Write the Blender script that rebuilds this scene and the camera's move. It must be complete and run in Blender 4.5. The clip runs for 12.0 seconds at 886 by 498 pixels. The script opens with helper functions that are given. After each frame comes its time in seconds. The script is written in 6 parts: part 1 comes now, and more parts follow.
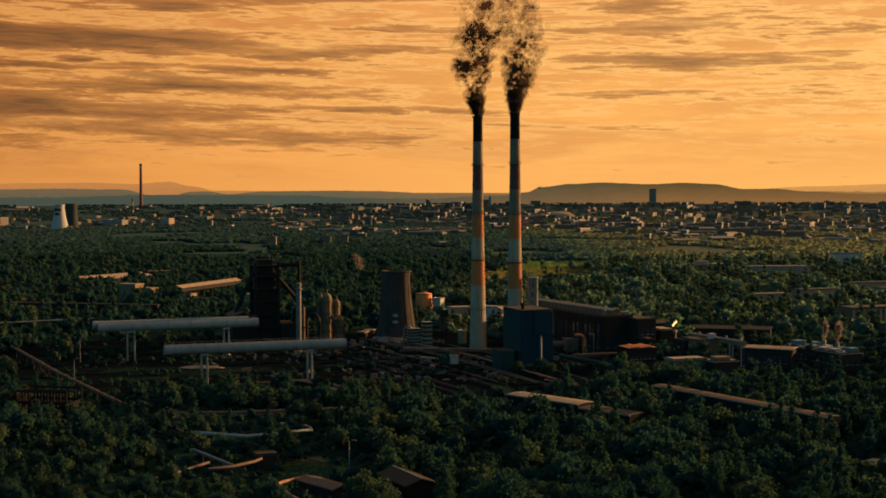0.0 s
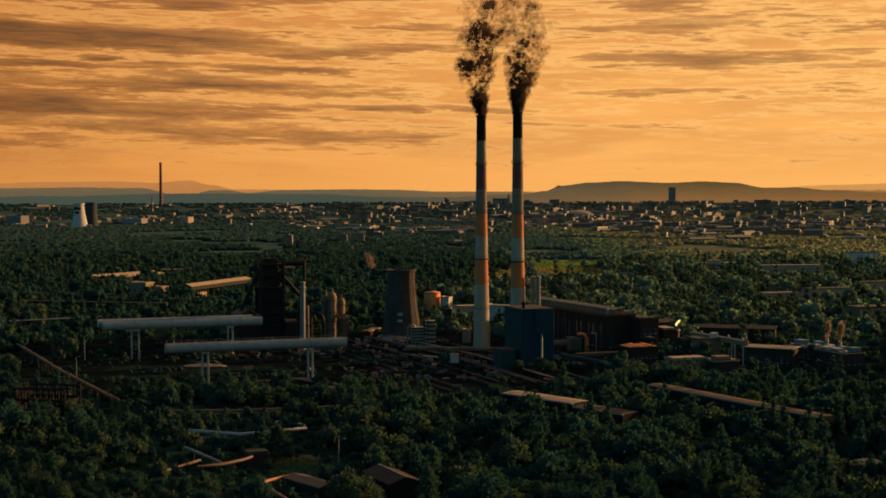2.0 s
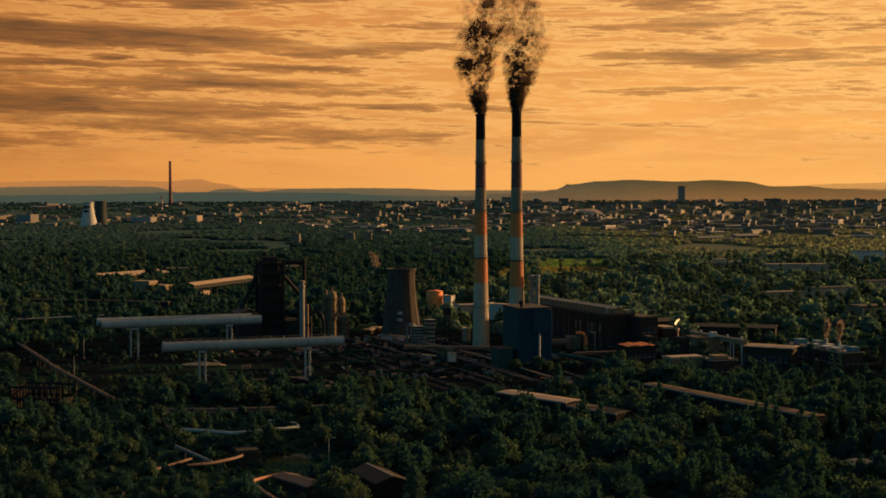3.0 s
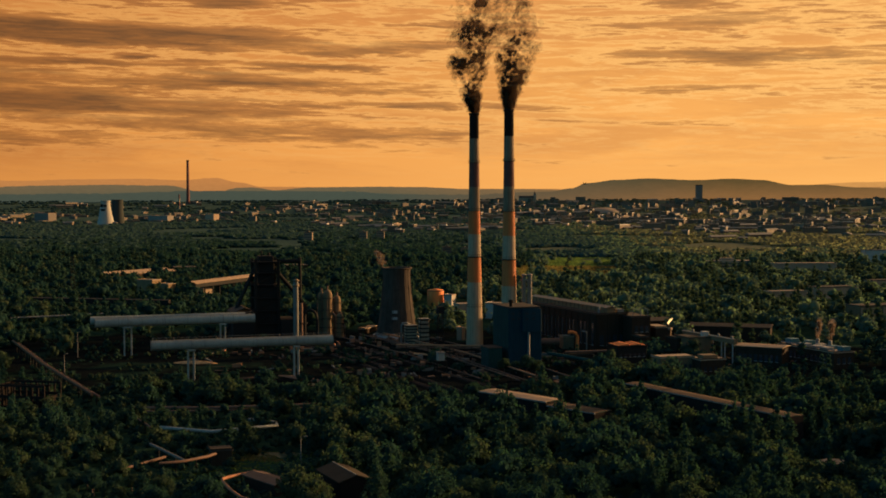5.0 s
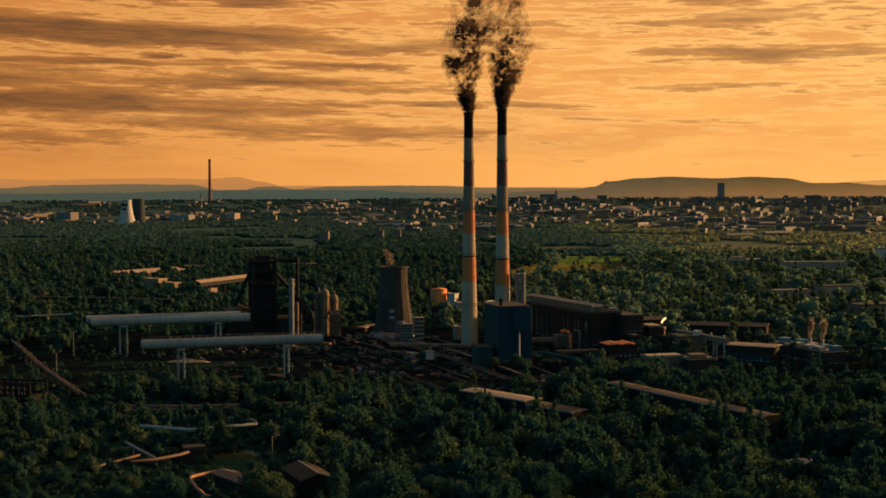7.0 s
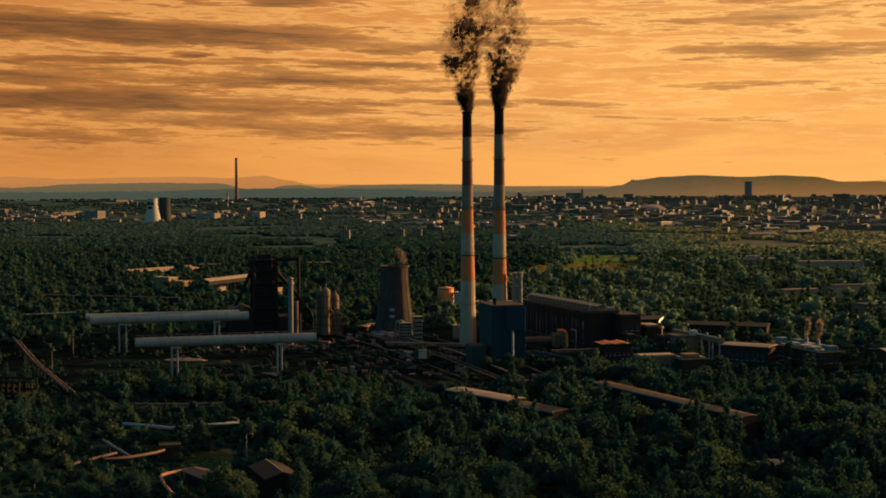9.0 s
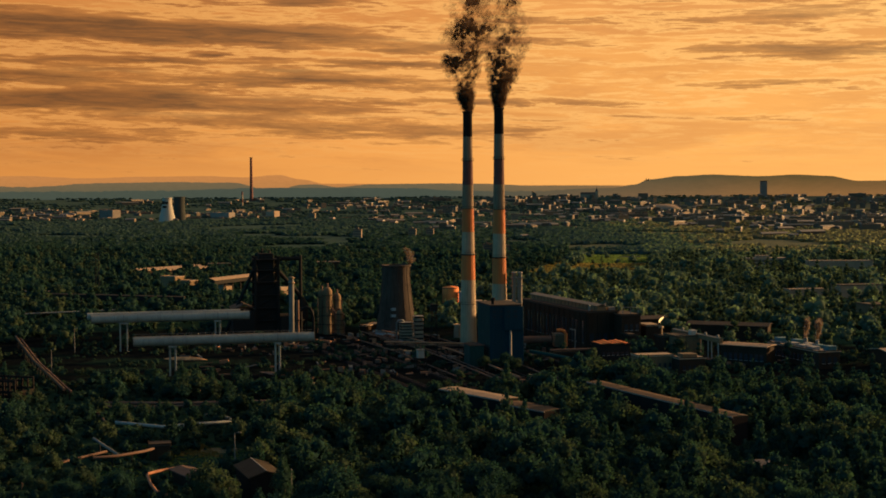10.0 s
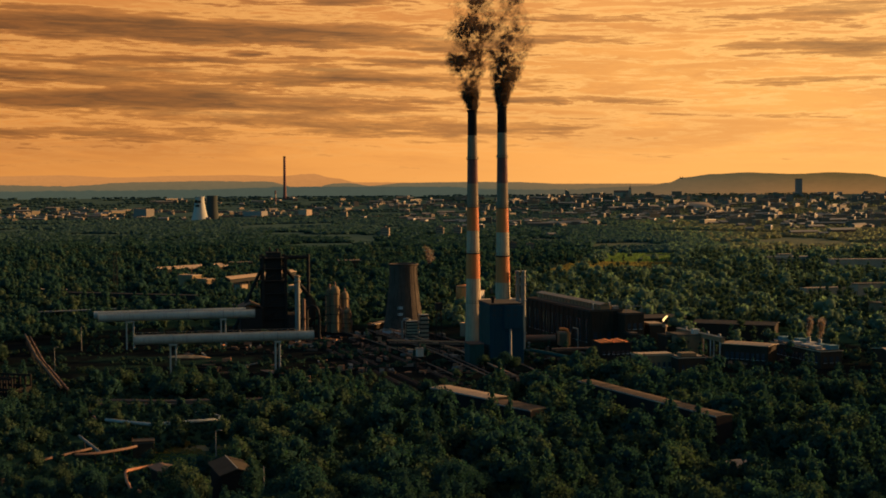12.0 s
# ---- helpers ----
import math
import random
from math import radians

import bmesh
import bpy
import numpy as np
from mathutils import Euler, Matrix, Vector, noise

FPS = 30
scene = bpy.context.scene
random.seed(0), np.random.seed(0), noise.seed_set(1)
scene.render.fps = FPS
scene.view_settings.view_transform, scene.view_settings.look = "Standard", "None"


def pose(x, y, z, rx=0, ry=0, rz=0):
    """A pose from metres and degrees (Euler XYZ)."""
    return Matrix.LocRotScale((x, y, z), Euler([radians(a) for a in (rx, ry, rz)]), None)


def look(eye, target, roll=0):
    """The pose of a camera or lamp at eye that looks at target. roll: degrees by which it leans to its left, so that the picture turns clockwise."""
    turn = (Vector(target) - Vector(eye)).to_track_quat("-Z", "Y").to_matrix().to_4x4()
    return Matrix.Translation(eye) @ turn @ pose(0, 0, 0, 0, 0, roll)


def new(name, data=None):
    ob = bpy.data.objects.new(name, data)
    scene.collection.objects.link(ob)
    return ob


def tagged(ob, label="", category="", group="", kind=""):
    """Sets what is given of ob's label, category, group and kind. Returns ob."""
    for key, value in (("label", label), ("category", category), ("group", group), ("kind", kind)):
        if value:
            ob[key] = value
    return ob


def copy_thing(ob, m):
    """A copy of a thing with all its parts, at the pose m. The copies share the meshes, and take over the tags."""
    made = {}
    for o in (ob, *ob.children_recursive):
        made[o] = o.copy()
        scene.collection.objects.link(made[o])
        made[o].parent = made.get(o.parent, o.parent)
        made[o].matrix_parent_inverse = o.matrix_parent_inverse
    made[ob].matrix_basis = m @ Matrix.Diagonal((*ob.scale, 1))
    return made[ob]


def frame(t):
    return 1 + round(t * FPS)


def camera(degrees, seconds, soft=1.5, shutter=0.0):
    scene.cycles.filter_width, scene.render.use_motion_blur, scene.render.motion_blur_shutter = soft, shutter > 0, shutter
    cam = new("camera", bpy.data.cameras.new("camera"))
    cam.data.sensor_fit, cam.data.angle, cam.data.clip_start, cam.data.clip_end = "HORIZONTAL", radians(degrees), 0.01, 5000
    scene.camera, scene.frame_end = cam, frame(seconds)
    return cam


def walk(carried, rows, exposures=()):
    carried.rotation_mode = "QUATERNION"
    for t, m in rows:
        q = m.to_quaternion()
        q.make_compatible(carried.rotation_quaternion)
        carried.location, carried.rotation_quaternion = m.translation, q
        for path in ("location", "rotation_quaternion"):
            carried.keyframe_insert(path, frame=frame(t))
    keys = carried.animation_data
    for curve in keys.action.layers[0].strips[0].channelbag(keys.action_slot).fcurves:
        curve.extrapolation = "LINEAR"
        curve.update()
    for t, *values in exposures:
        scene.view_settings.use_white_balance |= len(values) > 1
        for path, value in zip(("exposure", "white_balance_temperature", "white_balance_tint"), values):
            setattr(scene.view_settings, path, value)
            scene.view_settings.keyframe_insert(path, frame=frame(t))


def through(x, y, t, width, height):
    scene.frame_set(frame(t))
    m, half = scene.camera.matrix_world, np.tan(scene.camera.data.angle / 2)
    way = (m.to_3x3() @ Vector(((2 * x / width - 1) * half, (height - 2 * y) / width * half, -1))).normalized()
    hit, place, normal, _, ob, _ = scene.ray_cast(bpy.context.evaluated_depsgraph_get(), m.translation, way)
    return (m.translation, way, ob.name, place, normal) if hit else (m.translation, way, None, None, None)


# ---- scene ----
cam = camera(37.3, 12.0, soft=1.75)
PATH = [
    (0, (26.544, -21.528, 78.44), (26.258, -19.55, 78.362), -0.2),
    (0.5, (28.537, -21.303, 78.516), (28.243, -19.326, 78.437), -0.2),
    (1, (30.668, -21.324, 78.64), (30.366, -19.349, 78.561), -0.3),
    (1.5, (33.176, -21.479, 78.594), (32.866, -19.505, 78.515), -0.2),
    (2, (35.765, -21.402, 78.648), (35.447, -19.429, 78.568), -0.2),
    (2.5, (38.532, -20.773, 78.718), (38.206, -18.801, 78.638), -0.2),
    (3, (41.497, -20.216, 78.738), (41.163, -18.246, 78.656), -0.2),
    (5, (55.321, -18.286, 78.904), (54.956, -16.321, 78.82), -0.2),
    (5.5, (59.211, -17.976, 78.963), (58.839, -16.013, 78.879), -0.2),
    (6, (63.02, -17.686, 79.065), (62.64, -15.725, 78.98), -0.2),
    (6.5, (67.039, -17.212, 79.137), (66.649, -15.252, 79.051), -0.2),
    (7, (71.17, -16.661, 79.216), (70.767, -14.704, 79.13), -0.3),
    (9, (87.312, -13.697, 79.437), (86.864, -11.75, 79.349), -0.3),
    (9.5, (91.411, -12.955, 79.463), (90.951, -11.01, 79.375), -0.3),
    (10, (95.616, -12.292, 79.533), (95.143, -10.35, 79.444), -0.3),
    (10.5, (99.731, -11.431, 79.561), (99.246, -9.493, 79.472), -0.3),
    (11, (103.958, -10.459, 79.554), (103.458, -8.524, 79.465), -0.4),
    (11.5, (107.916, -9.714, 79.605), (107.402, -7.784, 79.515), -0.4),
    (12, (112.066, -8.642, 79.604), (111.538, -6.715, 79.513), -0.4),
]
walk(cam, [(t, look(eye, target, roll)) for t, eye, target, roll in PATH],
     exposures=((0, 2.06), (2.5, 2.0), (5.5, 2.02), (7, 2.1), (9.5, 2.08), (12, 2.14)))

# ---- world, sun, exposure ----
SUN_AZ, SUN_EL = radians(54), radians(10)      # east of north (+y), above the horizon


class Nodes:
    """Short hand for building a node tree."""

    def __init__(self, tree):
        self.t = tree
        self.t.nodes.clear()

    def add(self, kind, **props):
        n = self.t.nodes.new(kind)
        for k, v in props.items():
            if k == "operation":
                n.operation = v
            elif k == "data_type":
                n.data_type = v
            elif k == "blend_type":
                n.blend_type = v
        return n

    def put(self, value, socket):
        if hasattr(value, "is_linked"):
            self.t.links.new(value, socket)
        else:
            socket.default_value = value

    def m(self, op, a, b=0.0, c=0.0):
        n = self.add("ShaderNodeMath", operation=op)
        for v, s in zip((a, b, c), n.inputs):
            self.put(v, s)
        return n.outputs[0]

    def mix(self, f, a, b, blend="MIX"):
        n = self.add("ShaderNodeMix", data_type="RGBA", blend_type=blend)
        self.put(f, n.inputs[0])
        self.put(a, n.inputs[6])
        self.put(b, n.inputs[7])
        return n.outputs[2]

    def ramp(self, f, stops):
        n = self.add("ShaderNodeValToRGB")
        e = n.color_ramp.elements
        while len(e) < len(stops):
            e.new(0.5)
        for el, (p, c) in zip(e, stops):
            el.position, el.color = p, (*c, 1) if len(c) == 3 else c
        self.put(f, n.inputs[0])
        return n.outputs[0]

    def noise(self, vec, scale, detail=4.0, rough=0.55, dist=0.0):
        n = self.add("ShaderNodeTexNoise")
        self.put(vec, n.inputs["Vector"])
        n.inputs["Scale"].default_value = scale
        n.inputs["Detail"].default_value = detail
        n.inputs["Roughness"].default_value = rough
        n.inputs["Distortion"].default_value = dist
        return n.outputs[0]

    def combine(self, x, y, z):
        n = self.add("ShaderNodeCombineXYZ")
        for v, s in zip((x, y, z), n.inputs):
            self.put(v, s)
        return n.outputs[0]


def build_sky():
    world = bpy.data.worlds.new("sunset_sky")
    scene.world = world
    world.use_nodes = True
    k = Nodes(world.node_tree)
    co = k.add("ShaderNodeTexCoord").outputs["Generated"]
    sep = k.add("ShaderNodeSeparateXYZ")
    k.put(co, sep.inputs[0])
    x, y, z = sep.outputs
    deg = 57.29578
    az = k.m("MULTIPLY", k.m("ARCTAN2", x, y), deg)
    el = k.m("MULTIPLY", k.m("ARCSINE", z), deg)
    # ragged edges of the cloud streaks
    slant = k.m("ADD", el, k.m("MULTIPLY", az, 0.018))
    long_v = k.combine(k.m("MULTIPLY", az, 0.13), k.m("MULTIPLY", slant, 0.8), 0.0)
    fine_v = k.combine(k.m("MULTIPLY", az, 0.20), k.m("MULTIPLY", slant, 2.2), 3.0)
    band_v = k.combine(k.m("MULTIPLY", az, 0.055), k.m("MULTIPLY", slant, 1.15), 7.0)
    n_long = k.m("SUBTRACT", k.noise(long_v, 1.0, 6.0, 0.6, 0.4), 0.5)
    n_fine = k.m("SUBTRACT", k.noise(fine_v, 1.6, 9.0, 0.66, 0.5), 0.5)
    wisp_v = k.combine(k.m("MULTIPLY", az, 0.55), k.m("MULTIPLY", slant, 4.5), 11.0)
    n_wisp = k.m("SUBTRACT", k.noise(wisp_v, 1.5, 9.0, 0.70, 0.6), 0.5)
    wob = k.m("ADD", k.m("MULTIPLY", n_long, 0.9), k.m("MULTIPLY", n_fine, 0.5))
    e2 = k.m("ADD", el, wob)

    def streak(a, e, w, h, tilt=-0.012):
        da = k.m("SUBTRACT", az, a)
        de = k.m("SUBTRACT", k.m("SUBTRACT", e2, e), k.m("MULTIPLY", da, tilt))
        q = k.m("ADD", k.m("POWER", k.m("ABSOLUTE", k.m("DIVIDE", da, w)), 2.0), k.m("POWER", k.m("ABSOLUTE", k.m("DIVIDE", de, h)), 2.0))
        return k.m("EXPONENT", k.m("MULTIPLY", q, -1.0))

    dark = 0.0
    for a, e, w, h, s in ((-24.0, 6.70, 6.5, 0.36, 1.0), (-18.5, 4.75, 5.5, 0.24, .8), (-27.5, 4.0, 3.0, 0.34, .8), (-11.5, 3.85, 6.5, 0.17, .55),
                          (1.5, 5.85, 3.8, 0.34, .6), (-0.6, 4.5, 4.0, 0.16, .4), (-19.5, 8.25, 2.6, 0.28, .5), (0.2, 8.25, 2.4, 0.26, .55),
                          (-13.6, 6.1, 3.4, 0.24, .6), (-25.4, 5.5, 3.0, 0.13, .5), (-21.0, 2.9, 6.0, 0.22, .35), (-0.4, 6.85, 2.8, 0.26, .4), (-16.0, 5.52, 3.0, 0.10, .65), (-23.6, 5.85, 0.8, 0.10, .8), (-9.5, 6.35, 3.0, 0.16, .45),
                          (-33.5, 5.0, 5.0, 0.25, .7), (-33.0, 3.8, 5.0, 0.30, .7), (-34.5, 7.0, 6.0, 0.30, .8), (-32.0, 2.4, 5.0, 0.2, .4), (8.5, 6.9, 3.0, 0.3, .3), (-27.0, 3.1, 10.0, 1.3, .26), (-23.0, 6.4, 12.0, 1.9, .16), (-12.0, 2.6, 8.0, 0.5, .2), (3.0, 7.6, 6.0, 0.8, .15)):
        dark = k.m("ADD", dark, k.m("MULTIPLY", streak(a, e, w, h), s))
    bands = k.ramp(k.noise(band_v, 1.0, 7.0, 0.6, 0.35), ((0.47, (0, 0, 0)), (0.72, (1, 1, 1))))
    up = k.ramp(k.m("DIVIDE", el, 10.0), ((0.10, (0.1, 0.1, 0.1)), (0.38, (1, 1, 1))))
    left = k.ramp(k.m("DIVIDE", k.m("ADD", az, 40.0), 60.0), ((0.0, (1, 1, 1)), (0.45, (0.9, 0.9, 0.9)), (0.7, (0.62, 0.62, 0.62)), (1.0, (0.5, 0.5, 0.5))))
    dark = k.m("ADD", dark, k.m("MULTIPLY", k.m("MULTIPLY", bands, up), k.m("MULTIPLY", left, 0.62)))
    dens = k.m("ADD", dark, k.m("ADD", k.m("MULTIPLY", n_fine, 1.5), k.m("MULTIPLY", n_wisp, 0.75)))
    shade = k.ramp(dens, ((0.24, (0, 0, 0)), (0.33, (0.26, 0.26, 0.26)), (0.50, (0.55, 0.55, 0.55)), (0.90, (0.88, 0.88, 0.88))))
    fringe = k.ramp(dens, ((0.02, (0, 0, 0)), (0.17, (0.95, 0.95, 0.95)), (0.26, (0.7, 0.7, 0.7)), (0.34, (0, 0, 0))))
    light = 0.0
    for a, e, w, h, s in ((-14.4, 6.46, 1.8, 0.09, 1.3), (-18.0, 5.22, 4.2, 0.08, 1.0), (-14.5, 3.2, 6.0, 0.07, .9), (-16.0, 1.7, 4.0, 0.05, .5), (-23.5, 7.35, 3.0, 0.08, .8), (-27.0, 5.1, 3.0, 0.07, .8), (5.7, 5.5, 2.2, 0.10, .9), (-25.3, 3.3, 2.6, 0.12, .7), (-20.0, 4.05, 4.0, 0.10, .6), (10.2, 6.1, 1.3, 0.13, .8), (-26.5, 7.7, 2.4, 0.1, .6), (-10.0, 3.5, 4.0, 0.1, .5), (2.0, 7.4, 3.0, 0.2, .5)):
        light = k.m("ADD", light, k.m("MULTIPLY", streak(a, e, w, h), s))
    light = k.m("MAXIMUM", light, k.m("MULTIPLY", fringe, up))
    # clear sunset glow by height above the horizon
    glow = k.ramp(k.m("DIVIDE", el, 40.0), ((0.0, (0.95, 0.44, 0.115)), (0.06, (0.96, 0.435, 0.112)), (0.13, (0.89, 0.40, 0.105)), (0.225, (0.83, 0.36, 0.105)), (0.30, (0.52, 0.34, 0.17)), (0.45, (0.36, 0.31, 0.215)), (1.0, (0.19, 0.28, 0.28))))
    lum = k.ramp(k.m("DIVIDE", k.m("ADD", az, 40.0), 80.0), ((0.0, (0.66, 0.54, 0.46)), (0.15, (0.74, 0.63, 0.54)), (0.30, (0.90, 0.82, 0.74)), (0.42, (0.99, 0.97, 0.93)), (0.60, (1.05, 1.07, 1.04)), (1.0, (1.2, 1.3, 1.3))))
    front = k.mix(1.0, glow, lum, "MULTIPLY")
    fold = k.ramp(k.m("ADD", k.noise(fine_v, 2.1, 7.0, 0.62, 0.7), k.m("MULTIPLY", n_wisp, 0.5)), ((0.36, (0, 0, 0)), (0.64, (1, 1, 1))))
    cloud_col = k.mix(1.0, k.mix(fold, (0.150, 0.083, 0.044, 1), (0.340, 0.150, 0.052, 1)), lum, "MULTIPLY")
    # thin dusky veil in broad layers under the streaks
    veil_v = k.combine(k.m("MULTIPLY", az, 0.075), k.m("MULTIPLY", slant, 0.62), 21.0)
    veil = k.m("ADD", k.noise(veil_v, 1.0, 8.0, 0.62, 0.6), k.m("MULTIPLY", n_wisp, 0.30))
    veil = k.m("MULTIPLY", k.ramp(veil, ((0.42, (0, 0, 0)), (0.56, (0.75, 0.75, 0.75)), (0.74, (1, 1, 1)))), k.m("MULTIPLY", left, k.ramp(k.m("DIVIDE", el, 10.0), ((0.06, (0.1, 0.1, 0.1)), (0.2, (1, 1, 1))))))
    front = k.mix(k.m("MULTIPLY", veil, 0.75), front, k.mix(1.0, (0.60, 0.245, 0.074, 1), lum, "MULTIPLY"))
    front = k.mix(k.m("MINIMUM", k.m("MULTIPLY", light, 0.9), 0.9), front, k.mix(1.0, (1.0, 0.53, 0.165, 1), lum, "MULTIPLY"))
    front = k.mix(shade, front, cloud_col)
    # away from the sun the evening sky turns dim and cool
    d = k.m("ABSOLUTE", k.m("SUBTRACT", az, 30.0))
    d = k.m("MINIMUM", d, k.m("SUBTRACT", 360.0, d))
    away = k.add("ShaderNodeMapRange")
    k.put(d, away.inputs[0])
    away.inputs[1].default_value, away.inputs[2].default_value = 70.0, 106.0
    sky = k.add("ShaderNodeTexSky")
    sky.sky_type, sky.sun_disc, sky.sun_elevation, sky.sun_rotation = "NISHITA", False, SUN_EL, SUN_AZ
    sky.dust_density, sky.air_density = 2.0, 1.2
    cool = k.mix(1.0, sky.outputs[0], (SKY_FILL * 0.36, SKY_FILL, SKY_FILL * 1.5, 1), "MULTIPLY")
    both = k.mix(away.outputs[0], front, cool)
    bg = k.add("ShaderNodeBackground")
    k.put(both, bg.inputs[0])
    bg.inputs[1].default_value = 0.25
    out = k.add("ShaderNodeOutputWorld")
    k.put(bg.outputs[0], out.inputs[0])


SKY_FILL = 0.15
build_sky()
sun = new("sun", bpy.data.lights.new("sun", "SUN"))
sun.data.energy, sun.data.angle, sun.data.color = 2.7, radians(2.0), (1.0, 0.60, 0.28)
sun_way = Vector((math.sin(SUN_AZ) * math.cos(SUN_EL), math.cos(SUN_AZ) * math.cos(SUN_EL), math.sin(SUN_EL)))
sun.matrix_world = look((0, 0, 400), Vector((0, 0, 400)) - sun_way)


# ---- materials ----
def material(name, base, rough=0.8, metal=0.0, second=None, amount=0.5, scale=0.6, streak=0.0, bump=0.25, grain=6.0, vary=0.12, rust=0.0, spec=0.3, island=False):
    """A worn surface: base colour, a second colour in patches, runs down the wall, grain and relief."""
    mat = bpy.data.materials.new(name)
    mat.use_nodes = True
    k = Nodes(mat.node_tree)
    geo = k.add("ShaderNodeNewGeometry")
    info = k.add("ShaderNodeObjectInfo")
    p = geo.outputs["Position"]
    second = second or tuple(c * 0.55 for c in base)
    big = k.noise(p, scale, 5.0, 0.6, 0.3)
    fac = k.ramp(big, ((0.38, (0, 0, 0)), (0.68, (amount,) * 3)))
    col = k.mix(fac, (*base, 1), (*second, 1))
    if streak:
        mp = k.add("ShaderNodeMapping")
        mp.inputs["Scale"].default_value = (1.6, 1.6, 0.09)
        k.put(p, mp.inputs[0])
        runs = k.ramp(k.noise(mp.outputs[0], 1.0, 4.0, 0.6), ((0.45, (0, 0, 0)), (0.72, (streak,) * 3)))
        col = k.mix(runs, col, (*[c * 0.4 for c in base], 1))
    if rust:
        spots = k.ramp(k.noise(p, scale * 2.7, 6.0, 0.65), ((0.56, (0, 0, 0)), (0.66, (rust,) * 3)))
        col = k.mix(spots, col, (0.13, 0.055, 0.025, 1))
    fine = k.noise(p, grain, 4.0, 0.6)
    rnd = geo.outputs["Random Per Island"] if island else info.outputs["Random"]
    val = k.m("ADD", k.m("MULTIPLY", k.m("SUBTRACT", fine, 0.5), 0.5), k.m("ADD", k.m("MULTIPLY", k.m("SUBTRACT", rnd, 0.5), 2 * vary), 1.0))
    hsv = k.add("ShaderNodeHueSaturation")
    k.put(val, hsv.inputs["Value"])
    k.put(col, hsv.inputs["Color"])
    b = k.add("ShaderNodeBsdfPrincipled")
    k.put(hsv.outputs[0], b.inputs["Base Color"])
    k.put(k.m("ADD", k.m("MULTIPLY", k.m("SUBTRACT", big, 0.5), 0.3), rough), b.inputs["Roughness"])
    b.inputs["Metallic"].default_value = metal
    b.inputs["Specular IOR Level"].default_value = spec
    if bump:
        bn = k.add("ShaderNodeBump")
        bn.inputs["Strength"].default_value, bn.inputs["Distance"].default_value = bump, 0.12
        k.put(fine, bn.inputs["Height"])
        k.put(bn.outputs[0], b.inputs["Normal"])
    out = k.add("ShaderNodeOutputMaterial")
    k.put(b.outputs[0], out.inputs[0])
    return mat


def leaf_material(name, dark, bright, through=0.42):
    mat = bpy.data.materials.new(name)
    mat.use_nodes = True
    k = Nodes(mat.node_tree)
    geo = k.add("ShaderNodeNewGeometry")
    info = k.add("ShaderNodeObjectInfo")
    patch = k.noise(geo.outputs["Position"], 0.035, 3.0, 0.5)
    f = k.m("ADD", k.m("MULTIPLY", geo.outputs["Random Per Island"], 0.55), k.m("MULTIPLY", info.outputs["Random"], 0.25))
    f = k.m("ADD", f, k.m("SUBTRACT", k.m("MULTIPLY", patch, 1.2), 0.5))
    col = k.ramp(f, ((0.0, dark), (0.75, tuple((a + b) / 2 for a, b in zip(dark, bright))), (1.0, bright)))
    d = k.add("ShaderNodeBsdfDiffuse")
    tr = k.add("ShaderNodeBsdfTranslucent")
    k.put(col, d.inputs[0])
    k.put(k.mix(1.0, col, (1.1, 1.3, 0.85, 1), "MULTIPLY"), tr.inputs[0])
    mx = k.add("ShaderNodeMixShader")
    mx.inputs[0].default_value = through
    k.put(d.outputs[0], mx.inputs[1])
    k.put(tr.outputs[0], mx.inputs[2])
    out = k.add("ShaderNodeOutputMaterial")
    k.put(mx.outputs[0], out.inputs[0])
    return mat


def glow_material(name, colour, strength):
    mat = bpy.data.materials.new(name)
    mat.use_nodes = True
    k = Nodes(mat.node_tree)
    geo = k.add("ShaderNodeNewGeometry")
    e = k.add("ShaderNodeEmission")
    n = k.noise(geo.outputs["Position"], 0.5, 3.0)
    k.put(k.mix(n, (*colour, 1), (*[c * 0.6 for c in colour], 1)), e.inputs[0])
    e.inputs[1].default_value = strength
    out = k.add("ShaderNodeOutputMaterial")
    k.put(e.outputs[0], out.inputs[0])
    return mat


def smoke_material(name, colour, density, wisp=0.5, scale=0.12, trans=0.3):
    """Thin puffs that let the light through where the smoke frays."""
    mat = bpy.data.materials.new(name)
    mat.use_nodes = True
    k = Nodes(mat.node_tree)
    geo = k.add("ShaderNodeNewGeometry")
    n = k.noise(geo.outputs["Position"], scale, 6.0, 0.65, 0.8)
    a = k.ramp(n, ((0.5 - wisp * 0.45, (density,) * 3), (0.5 + wisp * 0.35, (0, 0, 0))))
    d = k.add("ShaderNodeBsdfDiffuse")
    d.inputs[0].default_value = (*colour, 1)
    tl = k.add("ShaderNodeBsdfTranslucent")
    tl.inputs[0].default_value = (*colour, 1)
    mx0 = k.add("ShaderNodeMixShader")
    mx0.inputs[0].default_value = trans
    k.put(d.outputs[0], mx0.inputs[1])
    k.put(tl.outputs[0], mx0.inputs[2])
    tr = k.add("ShaderNodeBsdfTransparent")
    mx = k.add("ShaderNodeMixShader")
    k.put(a, mx.inputs[0])
    k.put(tr.outputs[0], mx.inputs[1])
    k.put(mx0.outputs[0], mx.inputs[2])
    out = k.add("ShaderNodeOutputMaterial")
    k.put(mx.outputs[0], out.inputs[0])
    return mat


